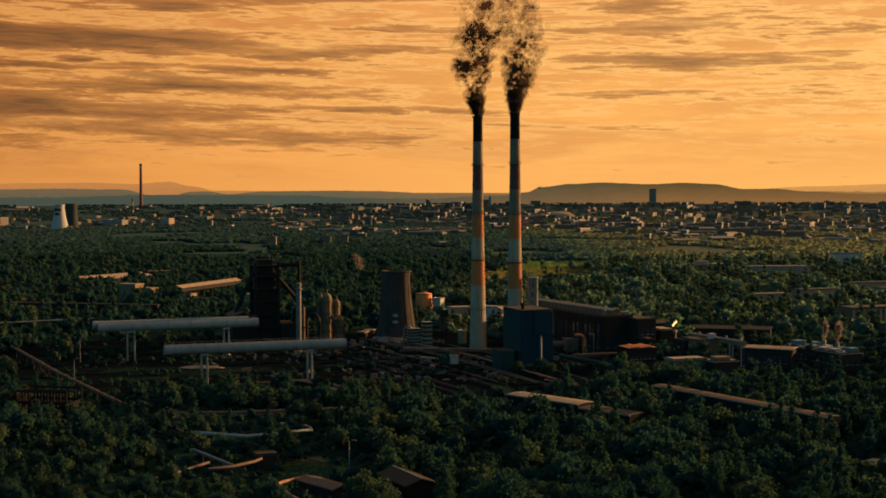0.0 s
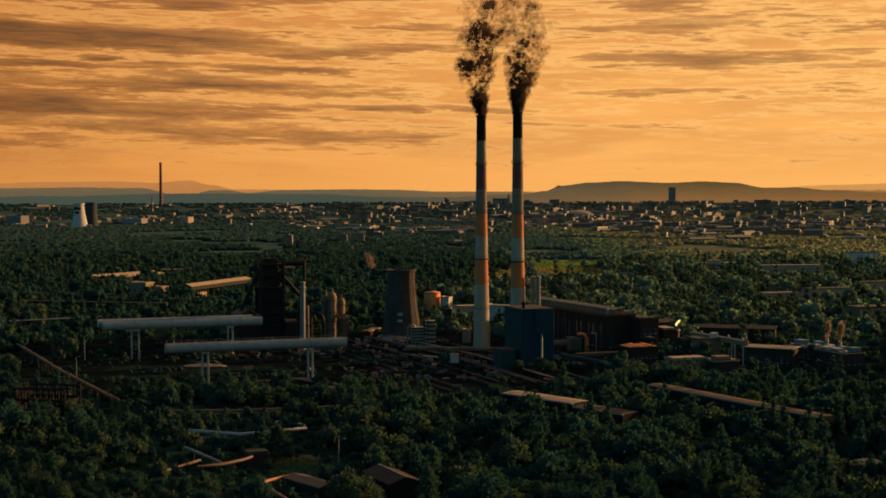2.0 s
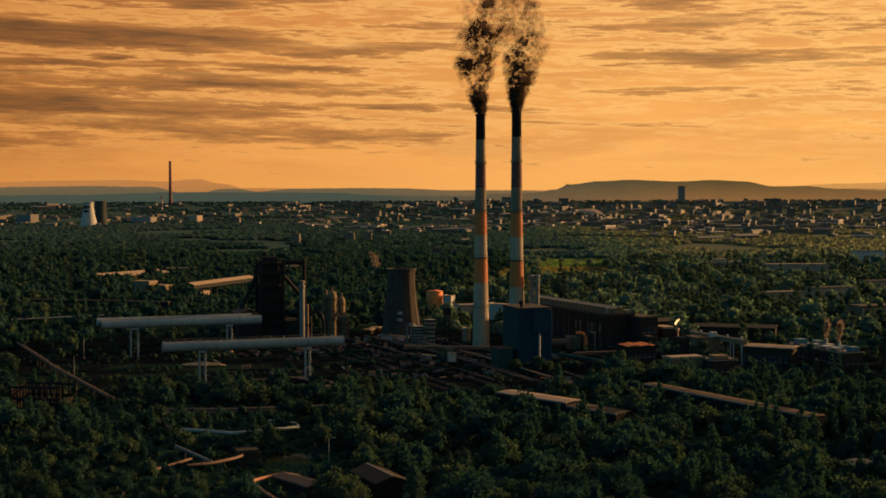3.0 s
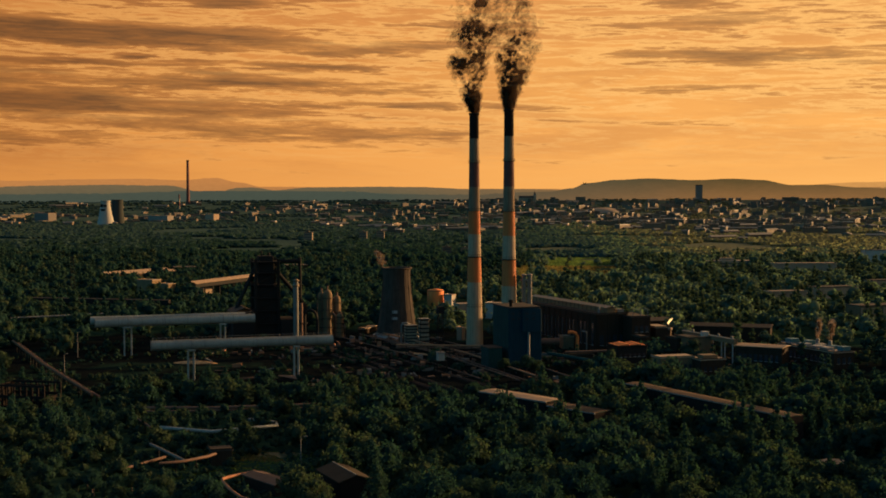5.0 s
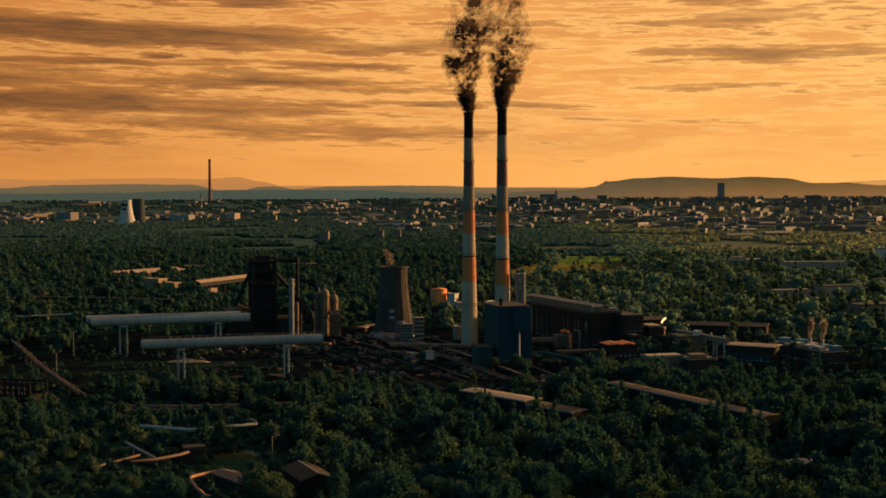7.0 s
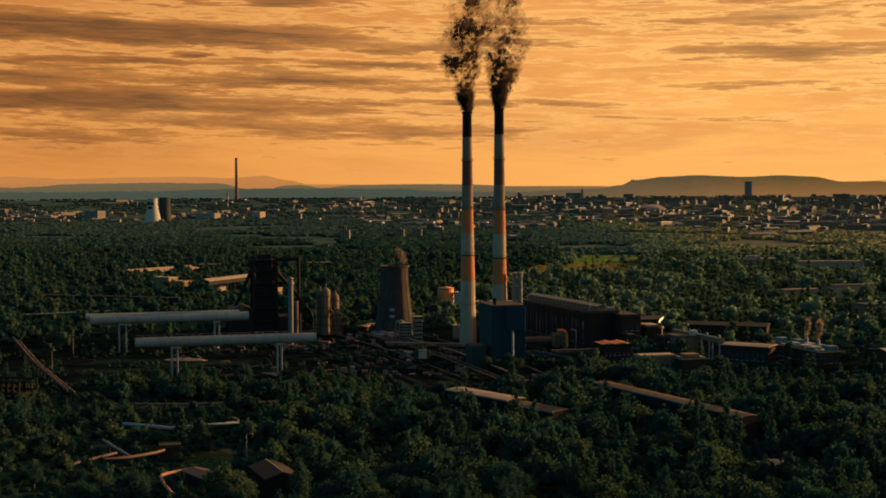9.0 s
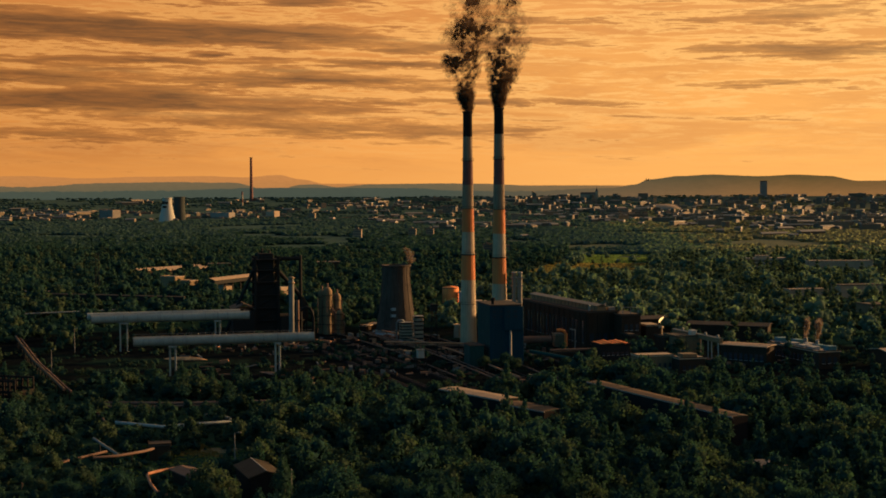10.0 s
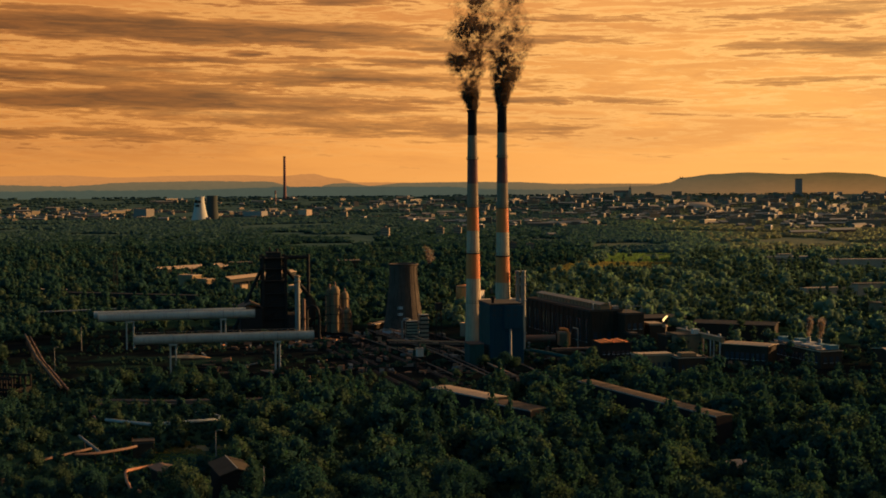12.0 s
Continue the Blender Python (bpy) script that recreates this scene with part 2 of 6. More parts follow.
def glass_material(name):
    mat = bpy.data.materials.new(name)
    mat.use_nodes = True
    k = Nodes(mat.node_tree)
    geo = k.add("ShaderNodeNewGeometry")
    b = k.add("ShaderNodeBsdfPrincipled")
    b.inputs["Base Color"].default_value = (0.02, 0.025, 0.03, 1)
    k.put(k.m("ADD", k.m("MULTIPLY", k.noise(geo.outputs["Position"], 0.7), 0.2), 0.03), b.inputs["Roughness"])
    b.inputs["Specular IOR Level"].default_value = 0.8
    out = k.add("ShaderNodeOutputMaterial")
    k.put(b.outputs[0], out.inputs[0])
    return mat


M = dict(
    concrete=material("weathered_concrete", (0.26, 0.24, 0.205), 0.9, second=(0.19, 0.165, 0.14), streak=0.6, scale=0.25, grain=2.5),
    concrete_dark=material("sooty_concrete", (0.056, 0.042, 0.031), 0.92, spec=0.05, second=(0.030, 0.024, 0.019), amount=0.9, streak=0.8, scale=0.16, grain=2.0),
    red_band=material("faded_red_paint", (0.36, 0.100, 0.020), 0.8, second=(0.31, 0.085, 0.022), streak=0.5, scale=0.3),
    dark_red=material("sooty_red_paint", (0.11, 0.036, 0.024), 0.85, second=(0.05, 0.025, 0.02), streak=0.5, scale=0.3),
    grey_band=material("faded_white_paint", (0.27, 0.190, 0.112), 0.8, second=(0.19, 0.135, 0.082), streak=0.6, scale=0.3),
    dim_band=material("sooty_white_paint", (0.165, 0.108, 0.060), 0.85, second=(0.11, 0.072, 0.042), streak=0.7, scale=0.3),
    soot_far=material("sooty_dark_concrete", (0.040, 0.042, 0.036), 0.95, second=(0.028, 0.030, 0.026), scale=0.05, streak=0.4, spec=0.03),
    soot=material("soot_black", (0.012, 0.010, 0.009), 0.95, second=(0.020, 0.016, 0.013), scale=0.4, spec=0.02),
    steel_dark=material("blackened_steel", (0.0125, 0.0122, 0.0110), 0.8, 0.0, second=(0.019, 0.016, 0.013), scale=0.3, rust=0.03, spec=0.05),
    rust=material("rusty_steel", (0.105, 0.055, 0.032), 0.85, 0.0, second=(0.06, 0.034, 0.023), scale=0.4, rust=0.4),
    duct=material("pale_grey_cladding", (0.185, 0.185, 0.150), 0.7, 0.0, second=(0.13, 0.13, 0.105), amount=0.7, streak=0.45, scale=0.2, grain=3.0, spec=0.35),
    stack_grey=material("dull_grey_steel", (0.105, 0.098, 0.080), 0.8, second=(0.07, 0.062, 0.05), streak=0.4, scale=0.3),
    galv=material("galvanised_steel", (0.135, 0.130, 0.112), 0.6, 0.2, second=(0.115, 0.108, 0.095), scale=0.5, streak=0.3),
    blue=material("blue_sheet_cladding", (0.0055, 0.026, 0.036), 0.85, 0.0, spec=0.08, second=(0.0045, 0.021, 0.032), scale=0.25, streak=0.4),
    cyan=material("turquoise_sheet_cladding", (0.022, 0.088, 0.098), 0.8, second=(0.016, 0.062, 0.070), scale=0.4),
    teal=material("green_sheet_cladding", (0.008, 0.034, 0.030), 0.85, 0.0, spec=0.08, second=(0.008, 0.025, 0.023), scale=0.25, streak=0.4),
    brick=material("dark_brick", (0.030, 0.020, 0.013), 0.9, spec=0.05, second=(0.020, 0.014, 0.009), streak=0.5, scale=0.3, grain=4.0),
    brick_light=material("tan_brick", (0.14, 0.090, 0.045), 0.9, spec=0.15, second=(0.09, 0.058, 0.031), streak=0.5, scale=0.3),
    roof=material("bitumen_roof", (0.052, 0.040, 0.030), 0.85, second=(0.032, 0.026, 0.020), scale=0.22, grain=1.8, spec=0.06),
    roof_dark=material("blackened_sheet_roof", (0.032, 0.024, 0.016), 0.85, second=(0.020, 0.016, 0.012), scale=0.4, spec=0.06),
    roof_brown=material("brown_sheet_roof", (0.088, 0.056, 0.033), 0.85, 0.0, second=(0.066, 0.042, 0.026), scale=0.3, streak=0.0, spec=0.06, rust=0.3, vary=0.04),
    roof_tan=material("tan_sheet_roof", (0.25, 0.17, 0.105), 0.7, 0.0, second=(0.16, 0.108, 0.07), scale=0.25, spec=0.08, vary=0.05),
    roof_pale=material("pale_sheet_roof", (0.26, 0.185, 0.118), 0.7, 0.0, second=(0.18, 0.128, 0.084), scale=0.3, spec=0.1),
    # Town walls darkened towards the woods' tone, imitating haze's low contrast.
    town_wall=material("haze_dulled_town_plaster", (0.105, 0.075, 0.046), 0.85, second=(0.092, 0.072, 0.050), streak=0.2, scale=0.05, vary=0.35),
    town_pale=material("haze_dulled_pale_plaster", (0.098, 0.070, 0.040), 0.85, second=(0.085, 0.062, 0.037), streak=0.2, scale=0.05, vary=0.28, island=True),
    town_tan=material("haze_dulled_tan_plaster", (0.086, 0.060, 0.034), 0.85, second=(0.09, 0.066, 0.042), streak=0.2, scale=0.05, vary=0.28, island=True),
    roof_far=material("mixed_town_roofs", (0.12, 0.095, 0.068), 0.55, second=(0.09, 0.07, 0.055), scale=0.05, vary=0.45, island=True, spec=0.5),
    dry_grass=material("dry_grass", (0.115, 0.085, 0.032), 0.95, second=(0.05, 0.055, 0.022), amount=0.9, scale=0.35, grain=3.0),
    # Sand colour carries the warm tint of low sun.
    sand=material("sun_tinted_sand", (0.42, 0.22, 0.085), 0.95, amount=1.0, second=(0.12, 0.075, 0.038), scale=0.4),
    orange=material("rust_orange_tank", (0.58, 0.15, 0.028), 0.8, second=(0.42, 0.11, 0.022), streak=0.4),
    # Brighter copy of rust with sunlight put into the colour.
    rust_pale=material("sun_tinted_rusty_paint", (0.26, 0.105, 0.045), 0.8, second=(0.17, 0.07, 0.035), scale=0.8),
    plaster=material("pale_plaster", (0.26, 0.225, 0.175), 0.85, second=(0.19, 0.16, 0.125), streak=0.3, scale=0.15, vary=0.2),
    plaster_grey=material("grey_plaster", (0.15, 0.122, 0.092), 0.85, second=(0.105, 0.086, 0.066), streak=0.4, scale=0.15, vary=0.25),
    plaster_tan=material("tan_plaster", (0.22, 0.150, 0.090), 0.85, second=(0.15, 0.102, 0.064), streak=0.4, scale=0.15, vary=0.25),
    white=material("white_paint", (0.27, 0.245, 0.195), 0.8, spec=0.1, second=(0.20, 0.18, 0.145), streak=0.4),
    pane=glass_material("dark_window_glass"),
    bark=material("bark", (0.075, 0.055, 0.04), 0.95, scale=2.0),
    leaf_a=leaf_material("leaves_deep_green", (0.0105, 0.027, 0.026), (0.025, 0.053, 0.039)),
    leaf_b=leaf_material("leaves_mid_green", (0.0125, 0.0285, 0.025), (0.033, 0.060, 0.038)),
    leaf_c=leaf_material("leaves_yellow_green", (0.019, 0.033, 0.023), (0.052, 0.068, 0.036)),
    grass=leaf_material("meadow_grass", (0.060, 0.088, 0.028), (0.095, 0.118, 0.040)),
    straw=leaf_material("dry_meadow_grass", (0.110, 0.080, 0.028), (0.160, 0.112, 0.045)),
    # Haze and backlight are put into these lighter leaf colours.
    leaf_haze_olive=leaf_material("leaves_hazed_olive", (0.056, 0.086, 0.060), (0.108, 0.136, 0.086), 0.5),
    # Distant crowns greyed to imitate the haze over them.
    leaf_haze_grey=leaf_material("leaves_hazed_grey", (0.034, 0.060, 0.052), (0.054, 0.082, 0.064)),
    leaf_haze_pale=leaf_material("leaves_hazed_pale", (0.145, 0.138, 0.086), (0.178, 0.162, 0.100), 0.65),
)


# ---- mesh helpers ----
class Mesh:
    """Collects vertices and faces for one mesh."""

    def __init__(self):
        self.v, self.f, self.smooth = [], [], []

    def raw(self, verts, faces, smooth=False):
        n = len(self.v)
        self.v.extend(tuple(p) for p in verts)
        self.f.extend(tuple(i + n for i in q) for q in faces)
        self.smooth.extend([smooth] * len(faces))
        return self

    def box(self, x0, y0, z0, x1, y1, z1, bevel=0.0):
        b = min(bevel, (x1 - x0) / 3, (y1 - y0) / 3)
        if b <= 0:
            vs = [(x, y, z) for z in (z0, z1) for x, y in ((x0, y0), (x1, y0), (x1, y1), (x0, y1))]
            fs = [(3, 2, 1, 0), (4, 5, 6, 7), (0, 1, 5, 4), (1, 2, 6, 5), (2, 3, 7, 6), (3, 0, 4, 7)]
            return self.raw(vs, fs)
        ring = [(x0 + b, y0), (x1 - b, y0), (x1, y0 + b), (x1, y1 - b), (x1 - b, y1), (x0 + b, y1), (x0, y1 - b), (x0, y0 + b)]
        inner = [(min(max(x, x0 + b), x1 - b), min(max(y, y0 + b), y1 - b)) for x, y in ring]
        vs = [(x, y, z0) for x, y in ring] + [(x, y, z1 - b) for x, y in ring] + [(x, y, z1) for x, y in inner]
        fs = [tuple(range(7, -1, -1)), tuple(range(16, 24))]
        for i in range(8):
            j = (i + 1) % 8
            fs += [(i, j, j + 8, i + 8), (i + 8, j + 8, j + 16, i + 16)]
        return self.raw(vs, fs)

    def gable(self, x0, y0, z0, x1, y1, z1, ridge, along="y", thick=0.3, over=0.4):
        """A pitched roof slab over the rectangle at height z1, ridge metres higher in the middle."""
        if along == "y":
            xm = (x0 + x1) / 2
            prof = [(x0 - over, z1), (xm, z1 + ridge), (x1 + over, z1), (x1 + over, z1 + thick), (xm, z1 + ridge + thick), (x0 - over, z1 + thick)]
            vs = [(x, y, z) for y in (y0 - over, y1 + over) for x, z in prof]
        else:
            ym = (y0 + y1) / 2
            prof = [(y1 + over, z1), (ym, z1 + ridge), (y0 - over, z1), (y0 - over, z1 + thick), (ym, z1 + ridge + thick), (y1 + over, z1 + thick)]
            vs = [(x, y, z) for x in (x0 - over, x1 + over) for y, z in prof]
        fs = [(0, 1, 4, 5), (1, 2, 3, 4), (7, 6, 11, 10), (8, 7, 10, 9)]
        for i in range(6):
            j = (i + 1) % 6
            fs.append((j, i, i + 6, j + 6))
        return self.raw(vs, fs)

    def tube(self, a, b, r0, r1=None, n=12, caps=True, smooth=True):
        a, b = Vector(a), Vector(b)
        r1 = r0 if r1 is None else r1
        q = (b - a).to_track_quat("Z", "Y")
        vs = [a + q @ Vector((math.cos(2 * math.pi * i / n) * r0, math.sin(2 * math.pi * i / n) * r0, 0)) for i in range(n)]
        vs += [b + q @ Vector((math.cos(2 * math.pi * i / n) * r1, math.sin(2 * math.pi * i / n) * r1, 0)) for i in range(n)]
        self.raw(vs, [(i, (i + 1) % n, (i + 1) % n + n, i + n) for i in range(n)], smooth)
        if caps:
            self.raw(vs, [tuple(range(n - 1, -1, -1)), tuple(range(n, 2 * n))])
        return self

    def run(self, pts, r, n=10):
        """A pipe through the points, with mitred bends."""
        pts = [Vector(p) for p in pts]
        dirs = [(q - p).normalized() for p, q in zip(pts, pts[1:])]
        tang = [dirs[0]] + [(d + e).normalized() for d, e in zip(dirs, dirs[1:])] + [dirs[-1]]
        vs = []
        for p, t in zip(pts, tang):
            up = Vector((0, 0, 1)) if abs(t.z) < 0.95 else Vector((0, 1, 0))
            s = t.cross(up).normalized()
            u = s.cross(t)
            vs += [p + r * (math.cos(2 * math.pi * i / n) * s + math.sin(2 * math.pi * i / n) * u) for i in range(n)]
        fs = []
        for j in range(len(pts) - 1):
            fs += [(j * n + i, j * n + (i + 1) % n, (j + 1) * n + (i + 1) % n, (j + 1) * n + i) for i in range(n)]
        self.raw(vs, fs, True)
        return self.raw(vs, [tuple(range(n - 1, -1, -1)), tuple(range(len(vs) - n, len(vs)))])

    def lathe(self, prof, n=32, at=(0, 0, 0), smooth=True, cap=True):
        """Turns (radius, height) round the upright axis."""
        vs = [(at[0] + r * math.cos(2 * math.pi * i / n), at[1] + r * math.sin(2 * math.pi * i / n), at[2] + z) for r, z in prof for i in range(n)]
        fs = [(j * n + i, j * n + (i + 1) % n, (j + 1) * n + (i + 1) % n, (j + 1) * n + i) for j in range(len(prof) - 1) for i in range(n)]
        self.raw(vs, fs, smooth)
        if cap:
            self.raw(vs, [tuple(range(n - 1, -1, -1)), tuple(range(len(vs) - n, len(vs)))])
        return self

    def data(self, name, mat):
        me = bpy.data.meshes.new(name)
        me.from_pydata(self.v, [], self.f)
        me.polygons.foreach_set("use_smooth", self.smooth)
        me.materials.append(mat)
        me.update()
        return me


def part(name, mesh, mat, parent, label="", at=None):
    ob = new(name, mesh.data(name, mat))
    ob.parent = parent
    if at is not None:
        ob.matrix_basis = at
    return tagged(ob, label)


def thing(name, m, label, category, group="", kind=""):
    ob = new(name)
    ob.empty_display_size = 0.5
    ob.matrix_basis = m
    return tagged(ob, label, category, group, kind)


def solid(name, mesh, mat, label, category, group="", kind="", m=None):
    ob = new(name, mesh.data(name, mat))
    if m is not None:
        ob.matrix_basis = m
    return tagged(ob, label, category, group, kind)


GRID = 27.3      # the works' own axes: x of a local frame runs right and away from the camera, y left and away

# ---- ground and distance ----
def ground_z(x, y):
    """Flat round the works; far out raised to fit the camera's view up to the hills."""
    r = math.hypot(x - 63, y + 17)
    s = min(max((r - 3950) / 950, 0), 1.1)
    return 54 * s ** 1.25


def build_ground():
    radii = [0, 120, 240, 320, 400, 480, 560, 640, 720, 820, 940, 1080, 1250, 1450, 1700, 2000, 2400, 2900, 3300, 3700, 3950, 4000, 4100, 4200, 4300, 4500, 4700, 4880, 5100]
    n = 180
    vs, fs = [(63, -17, 0)], []
    for r in radii[1:]:
        for i in range(n):
            a = 2 * math.pi * i / n
            x, y = 63 + r * math.sin(a), -17 + r * math.cos(a)
            vs.append((x, y, ground_z(x, y)))
    for i in range(n):
        fs.append((0, 1 + (i + 1) % n, 1 + i))
    for j in range(len(radii) - 2):
        o = 1 + j * n
        fs += [(o + i, o + (i + 1) % n, o + n + (i + 1) % n, o + n + i) for i in range(n)]
    mat = bpy.data.materials.new("earth_and_grass")
    mat.use_nodes = True
    k = Nodes(mat.node_tree)
    p = k.add("ShaderNodeNewGeometry").outputs["Position"]
    big = k.noise(p, 0.004, 4.0, 0.6, 0.5)
    mid = k.noise(p, 0.03, 5.0, 0.6, 0.3)
    fine = k.noise(p, 0.6, 6.0, 0.65)
    blend = k.m("ADD", k.m("MULTIPLY", fine, 0.5), k.m("MULTIPLY", mid, 0.5))
    # Dark near, paler far off and eastward: haze painted into the ground colour.
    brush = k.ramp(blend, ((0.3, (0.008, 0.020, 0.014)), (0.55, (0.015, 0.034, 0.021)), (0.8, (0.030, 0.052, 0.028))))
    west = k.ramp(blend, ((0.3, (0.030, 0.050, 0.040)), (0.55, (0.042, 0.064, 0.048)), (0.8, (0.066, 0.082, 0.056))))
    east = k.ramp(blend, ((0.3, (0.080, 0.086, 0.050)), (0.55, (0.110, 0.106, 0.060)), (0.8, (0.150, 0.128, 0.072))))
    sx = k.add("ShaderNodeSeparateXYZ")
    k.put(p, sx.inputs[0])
    haze_y = k.m("MINIMUM", k.m("MAXIMUM", k.m("DIVIDE", k.m("SUBTRACT", sx.outputs[1], 1150.0), 800.0), 0.0), 1.0)
    haze_x = k.m("MINIMUM", k.m("MAXIMUM", k.m("DIVIDE", k.m("ADD", sx.outputs[0], 500.0), 700.0), 0.0), 1.0)
    grass = k.mix(haze_y, brush, k.mix(haze_x, west, east))
    soil = k.ramp(fine, ((0.3, (0.0035, 0.0050, 0.0055)), (0.6, (0.0055, 0.0070, 0.0070)), (0.8, (0.014, 0.013, 0.011))))
    # trodden soil and cinders over the works' yard, grass elsewhere
    ux = k.m("DIVIDE", k.m("ADD", sx.outputs[0], 60.0), 230.0)
    uy = k.m("DIVIDE", k.m("SUBTRACT", sx.outputs[1], 590.0), 130.0)
    yard = k.m("SUBTRACT", 1.25, k.m("ADD", k.m("MULTIPLY", ux, ux), k.m("MULTIPLY", uy, uy)))
    yard = k.m("MINIMUM", k.m("MAXIMUM", yard, -0.55), 0.16)
    f = k.ramp(k.m("ADD", k.m("ADD", k.m("MULTIPLY", mid, 0.7), k.m("MULTIPLY", big, 0.35)), yard), ((0.52, (0, 0, 0)), (0.66, (1, 1, 1))))
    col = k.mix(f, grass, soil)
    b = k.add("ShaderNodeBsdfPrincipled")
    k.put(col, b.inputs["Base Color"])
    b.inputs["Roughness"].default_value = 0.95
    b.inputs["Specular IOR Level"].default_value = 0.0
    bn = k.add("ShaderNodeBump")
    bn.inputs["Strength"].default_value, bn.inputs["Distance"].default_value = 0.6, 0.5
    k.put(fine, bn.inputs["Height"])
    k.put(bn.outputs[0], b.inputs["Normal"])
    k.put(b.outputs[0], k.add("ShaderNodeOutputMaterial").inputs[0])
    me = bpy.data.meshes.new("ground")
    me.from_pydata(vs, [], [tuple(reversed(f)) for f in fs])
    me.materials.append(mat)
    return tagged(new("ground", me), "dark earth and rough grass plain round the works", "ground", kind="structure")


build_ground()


def hills(name, label, radius, prof, low, high, strength):
    """A glowing backdrop of hills with haze painted into its colours; prof: (bearing, height above eye level), in
    degrees.
    """
    az0, az1 = prof[0][0], prof[-1][0]
    n = 900
    rnd = random.Random(len(name))
    vs, fs = [], []
    for i in range(n + 1):
        a = az0 + (az1 - az0) * i / n
        for (p, e), (q, g) in zip(prof, prof[1:]):
            if p <= a <= q:
                s = (a - p) / (q - p)
                s = s * s * (3 - 2 * s)
                el = e + (g - e) * s
                break
        el += 0.012 * noise.noise((a * 2.3, radius, 0)) + 0.010 * noise.noise((a * 9, radius, 3)) + 0.012 * noise.noise((a * 31, radius, 5))
        z = 79 + radius * math.tan(radians(el))
        s, c = math.sin(radians(a)), math.cos(radians(a))
        for dr, zz in ((-60, -20), (-30, (z + 20) * 0.55), (-8, z * 0.93), (0, z), (30, z * 0.9), (60, -20)):
            vs.append((63 + (radius + dr) * s, -17 + (radius + dr) * c, zz))
    for i in range(n):
        fs += [(i * 6 + j, i * 6 + j + 1, i * 6 + j + 7, i * 6 + j + 6) for j in range(5)]
    mat = bpy.data.materials.new(name)
    mat.use_nodes = True
    k = Nodes(mat.node_tree)
    p = k.add("ShaderNodeNewGeometry").outputs["Position"]
    sep = k.add("ShaderNodeSeparateXYZ")
    k.put(p, sep.inputs[0])
    mp = k.add("ShaderNodeMapping")
    mp.inputs["Scale"].default_value = (1, 1, 4)
    k.put(p, mp.inputs[0])
    nz = k.noise(mp.outputs[0], 0.012, 5.0, 0.6)
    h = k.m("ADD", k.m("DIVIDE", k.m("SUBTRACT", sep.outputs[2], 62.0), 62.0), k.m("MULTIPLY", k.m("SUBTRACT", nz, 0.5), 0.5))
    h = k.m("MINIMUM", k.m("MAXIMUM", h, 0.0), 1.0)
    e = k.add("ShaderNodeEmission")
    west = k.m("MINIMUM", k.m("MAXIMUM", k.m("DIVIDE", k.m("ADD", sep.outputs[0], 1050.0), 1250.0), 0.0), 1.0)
    # Painted haze: foot and crest tints, blended from west to east.
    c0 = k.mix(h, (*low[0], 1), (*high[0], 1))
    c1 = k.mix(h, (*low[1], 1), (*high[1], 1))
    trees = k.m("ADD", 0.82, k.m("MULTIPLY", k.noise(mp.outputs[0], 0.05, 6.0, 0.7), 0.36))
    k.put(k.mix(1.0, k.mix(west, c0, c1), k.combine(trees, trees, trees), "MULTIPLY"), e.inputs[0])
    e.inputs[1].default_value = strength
    k.put(e.outputs[0], k.add("ShaderNodeOutputMaterial").inputs[0])
    me = bpy.data.meshes.new(name)
    me.from_pydata(vs, [], fs)
    me.polygons.foreach_set("use_smooth", [True] * len(fs))
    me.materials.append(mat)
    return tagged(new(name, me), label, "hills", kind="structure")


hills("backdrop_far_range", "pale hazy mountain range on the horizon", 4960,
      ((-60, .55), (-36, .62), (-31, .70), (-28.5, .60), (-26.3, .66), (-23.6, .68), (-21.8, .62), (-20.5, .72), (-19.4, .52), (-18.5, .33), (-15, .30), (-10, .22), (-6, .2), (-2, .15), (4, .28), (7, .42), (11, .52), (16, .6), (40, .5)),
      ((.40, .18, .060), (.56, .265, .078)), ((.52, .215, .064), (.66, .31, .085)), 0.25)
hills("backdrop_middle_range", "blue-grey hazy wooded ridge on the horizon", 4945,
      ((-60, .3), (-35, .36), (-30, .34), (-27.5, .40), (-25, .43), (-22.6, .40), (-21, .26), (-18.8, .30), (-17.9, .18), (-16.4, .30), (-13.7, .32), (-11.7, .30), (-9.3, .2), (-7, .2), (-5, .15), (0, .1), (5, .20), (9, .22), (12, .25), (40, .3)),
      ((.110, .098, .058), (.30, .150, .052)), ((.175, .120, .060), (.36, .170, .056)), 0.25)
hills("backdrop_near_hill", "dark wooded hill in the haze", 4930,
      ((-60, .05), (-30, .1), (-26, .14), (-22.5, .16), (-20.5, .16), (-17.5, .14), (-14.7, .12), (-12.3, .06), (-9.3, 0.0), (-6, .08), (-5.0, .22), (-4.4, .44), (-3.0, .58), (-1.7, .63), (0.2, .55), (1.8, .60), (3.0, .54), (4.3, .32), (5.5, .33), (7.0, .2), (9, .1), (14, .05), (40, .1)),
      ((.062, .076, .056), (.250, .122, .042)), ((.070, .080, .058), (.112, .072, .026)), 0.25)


# ---- the pair of banded chimneys ----
BANDS = ((0, 33.3, "grey_band"), (33.3, 46.6, "red_band"), (46.6, 58.1, "grey_band"), (58.1, 70.2, "red_band"), (70.2, 82.4, "dim_band"), (82.4, 94.9, "dark_red"), (94.9, 107.2, "dim_band"), (107.2, 120, "soot"))


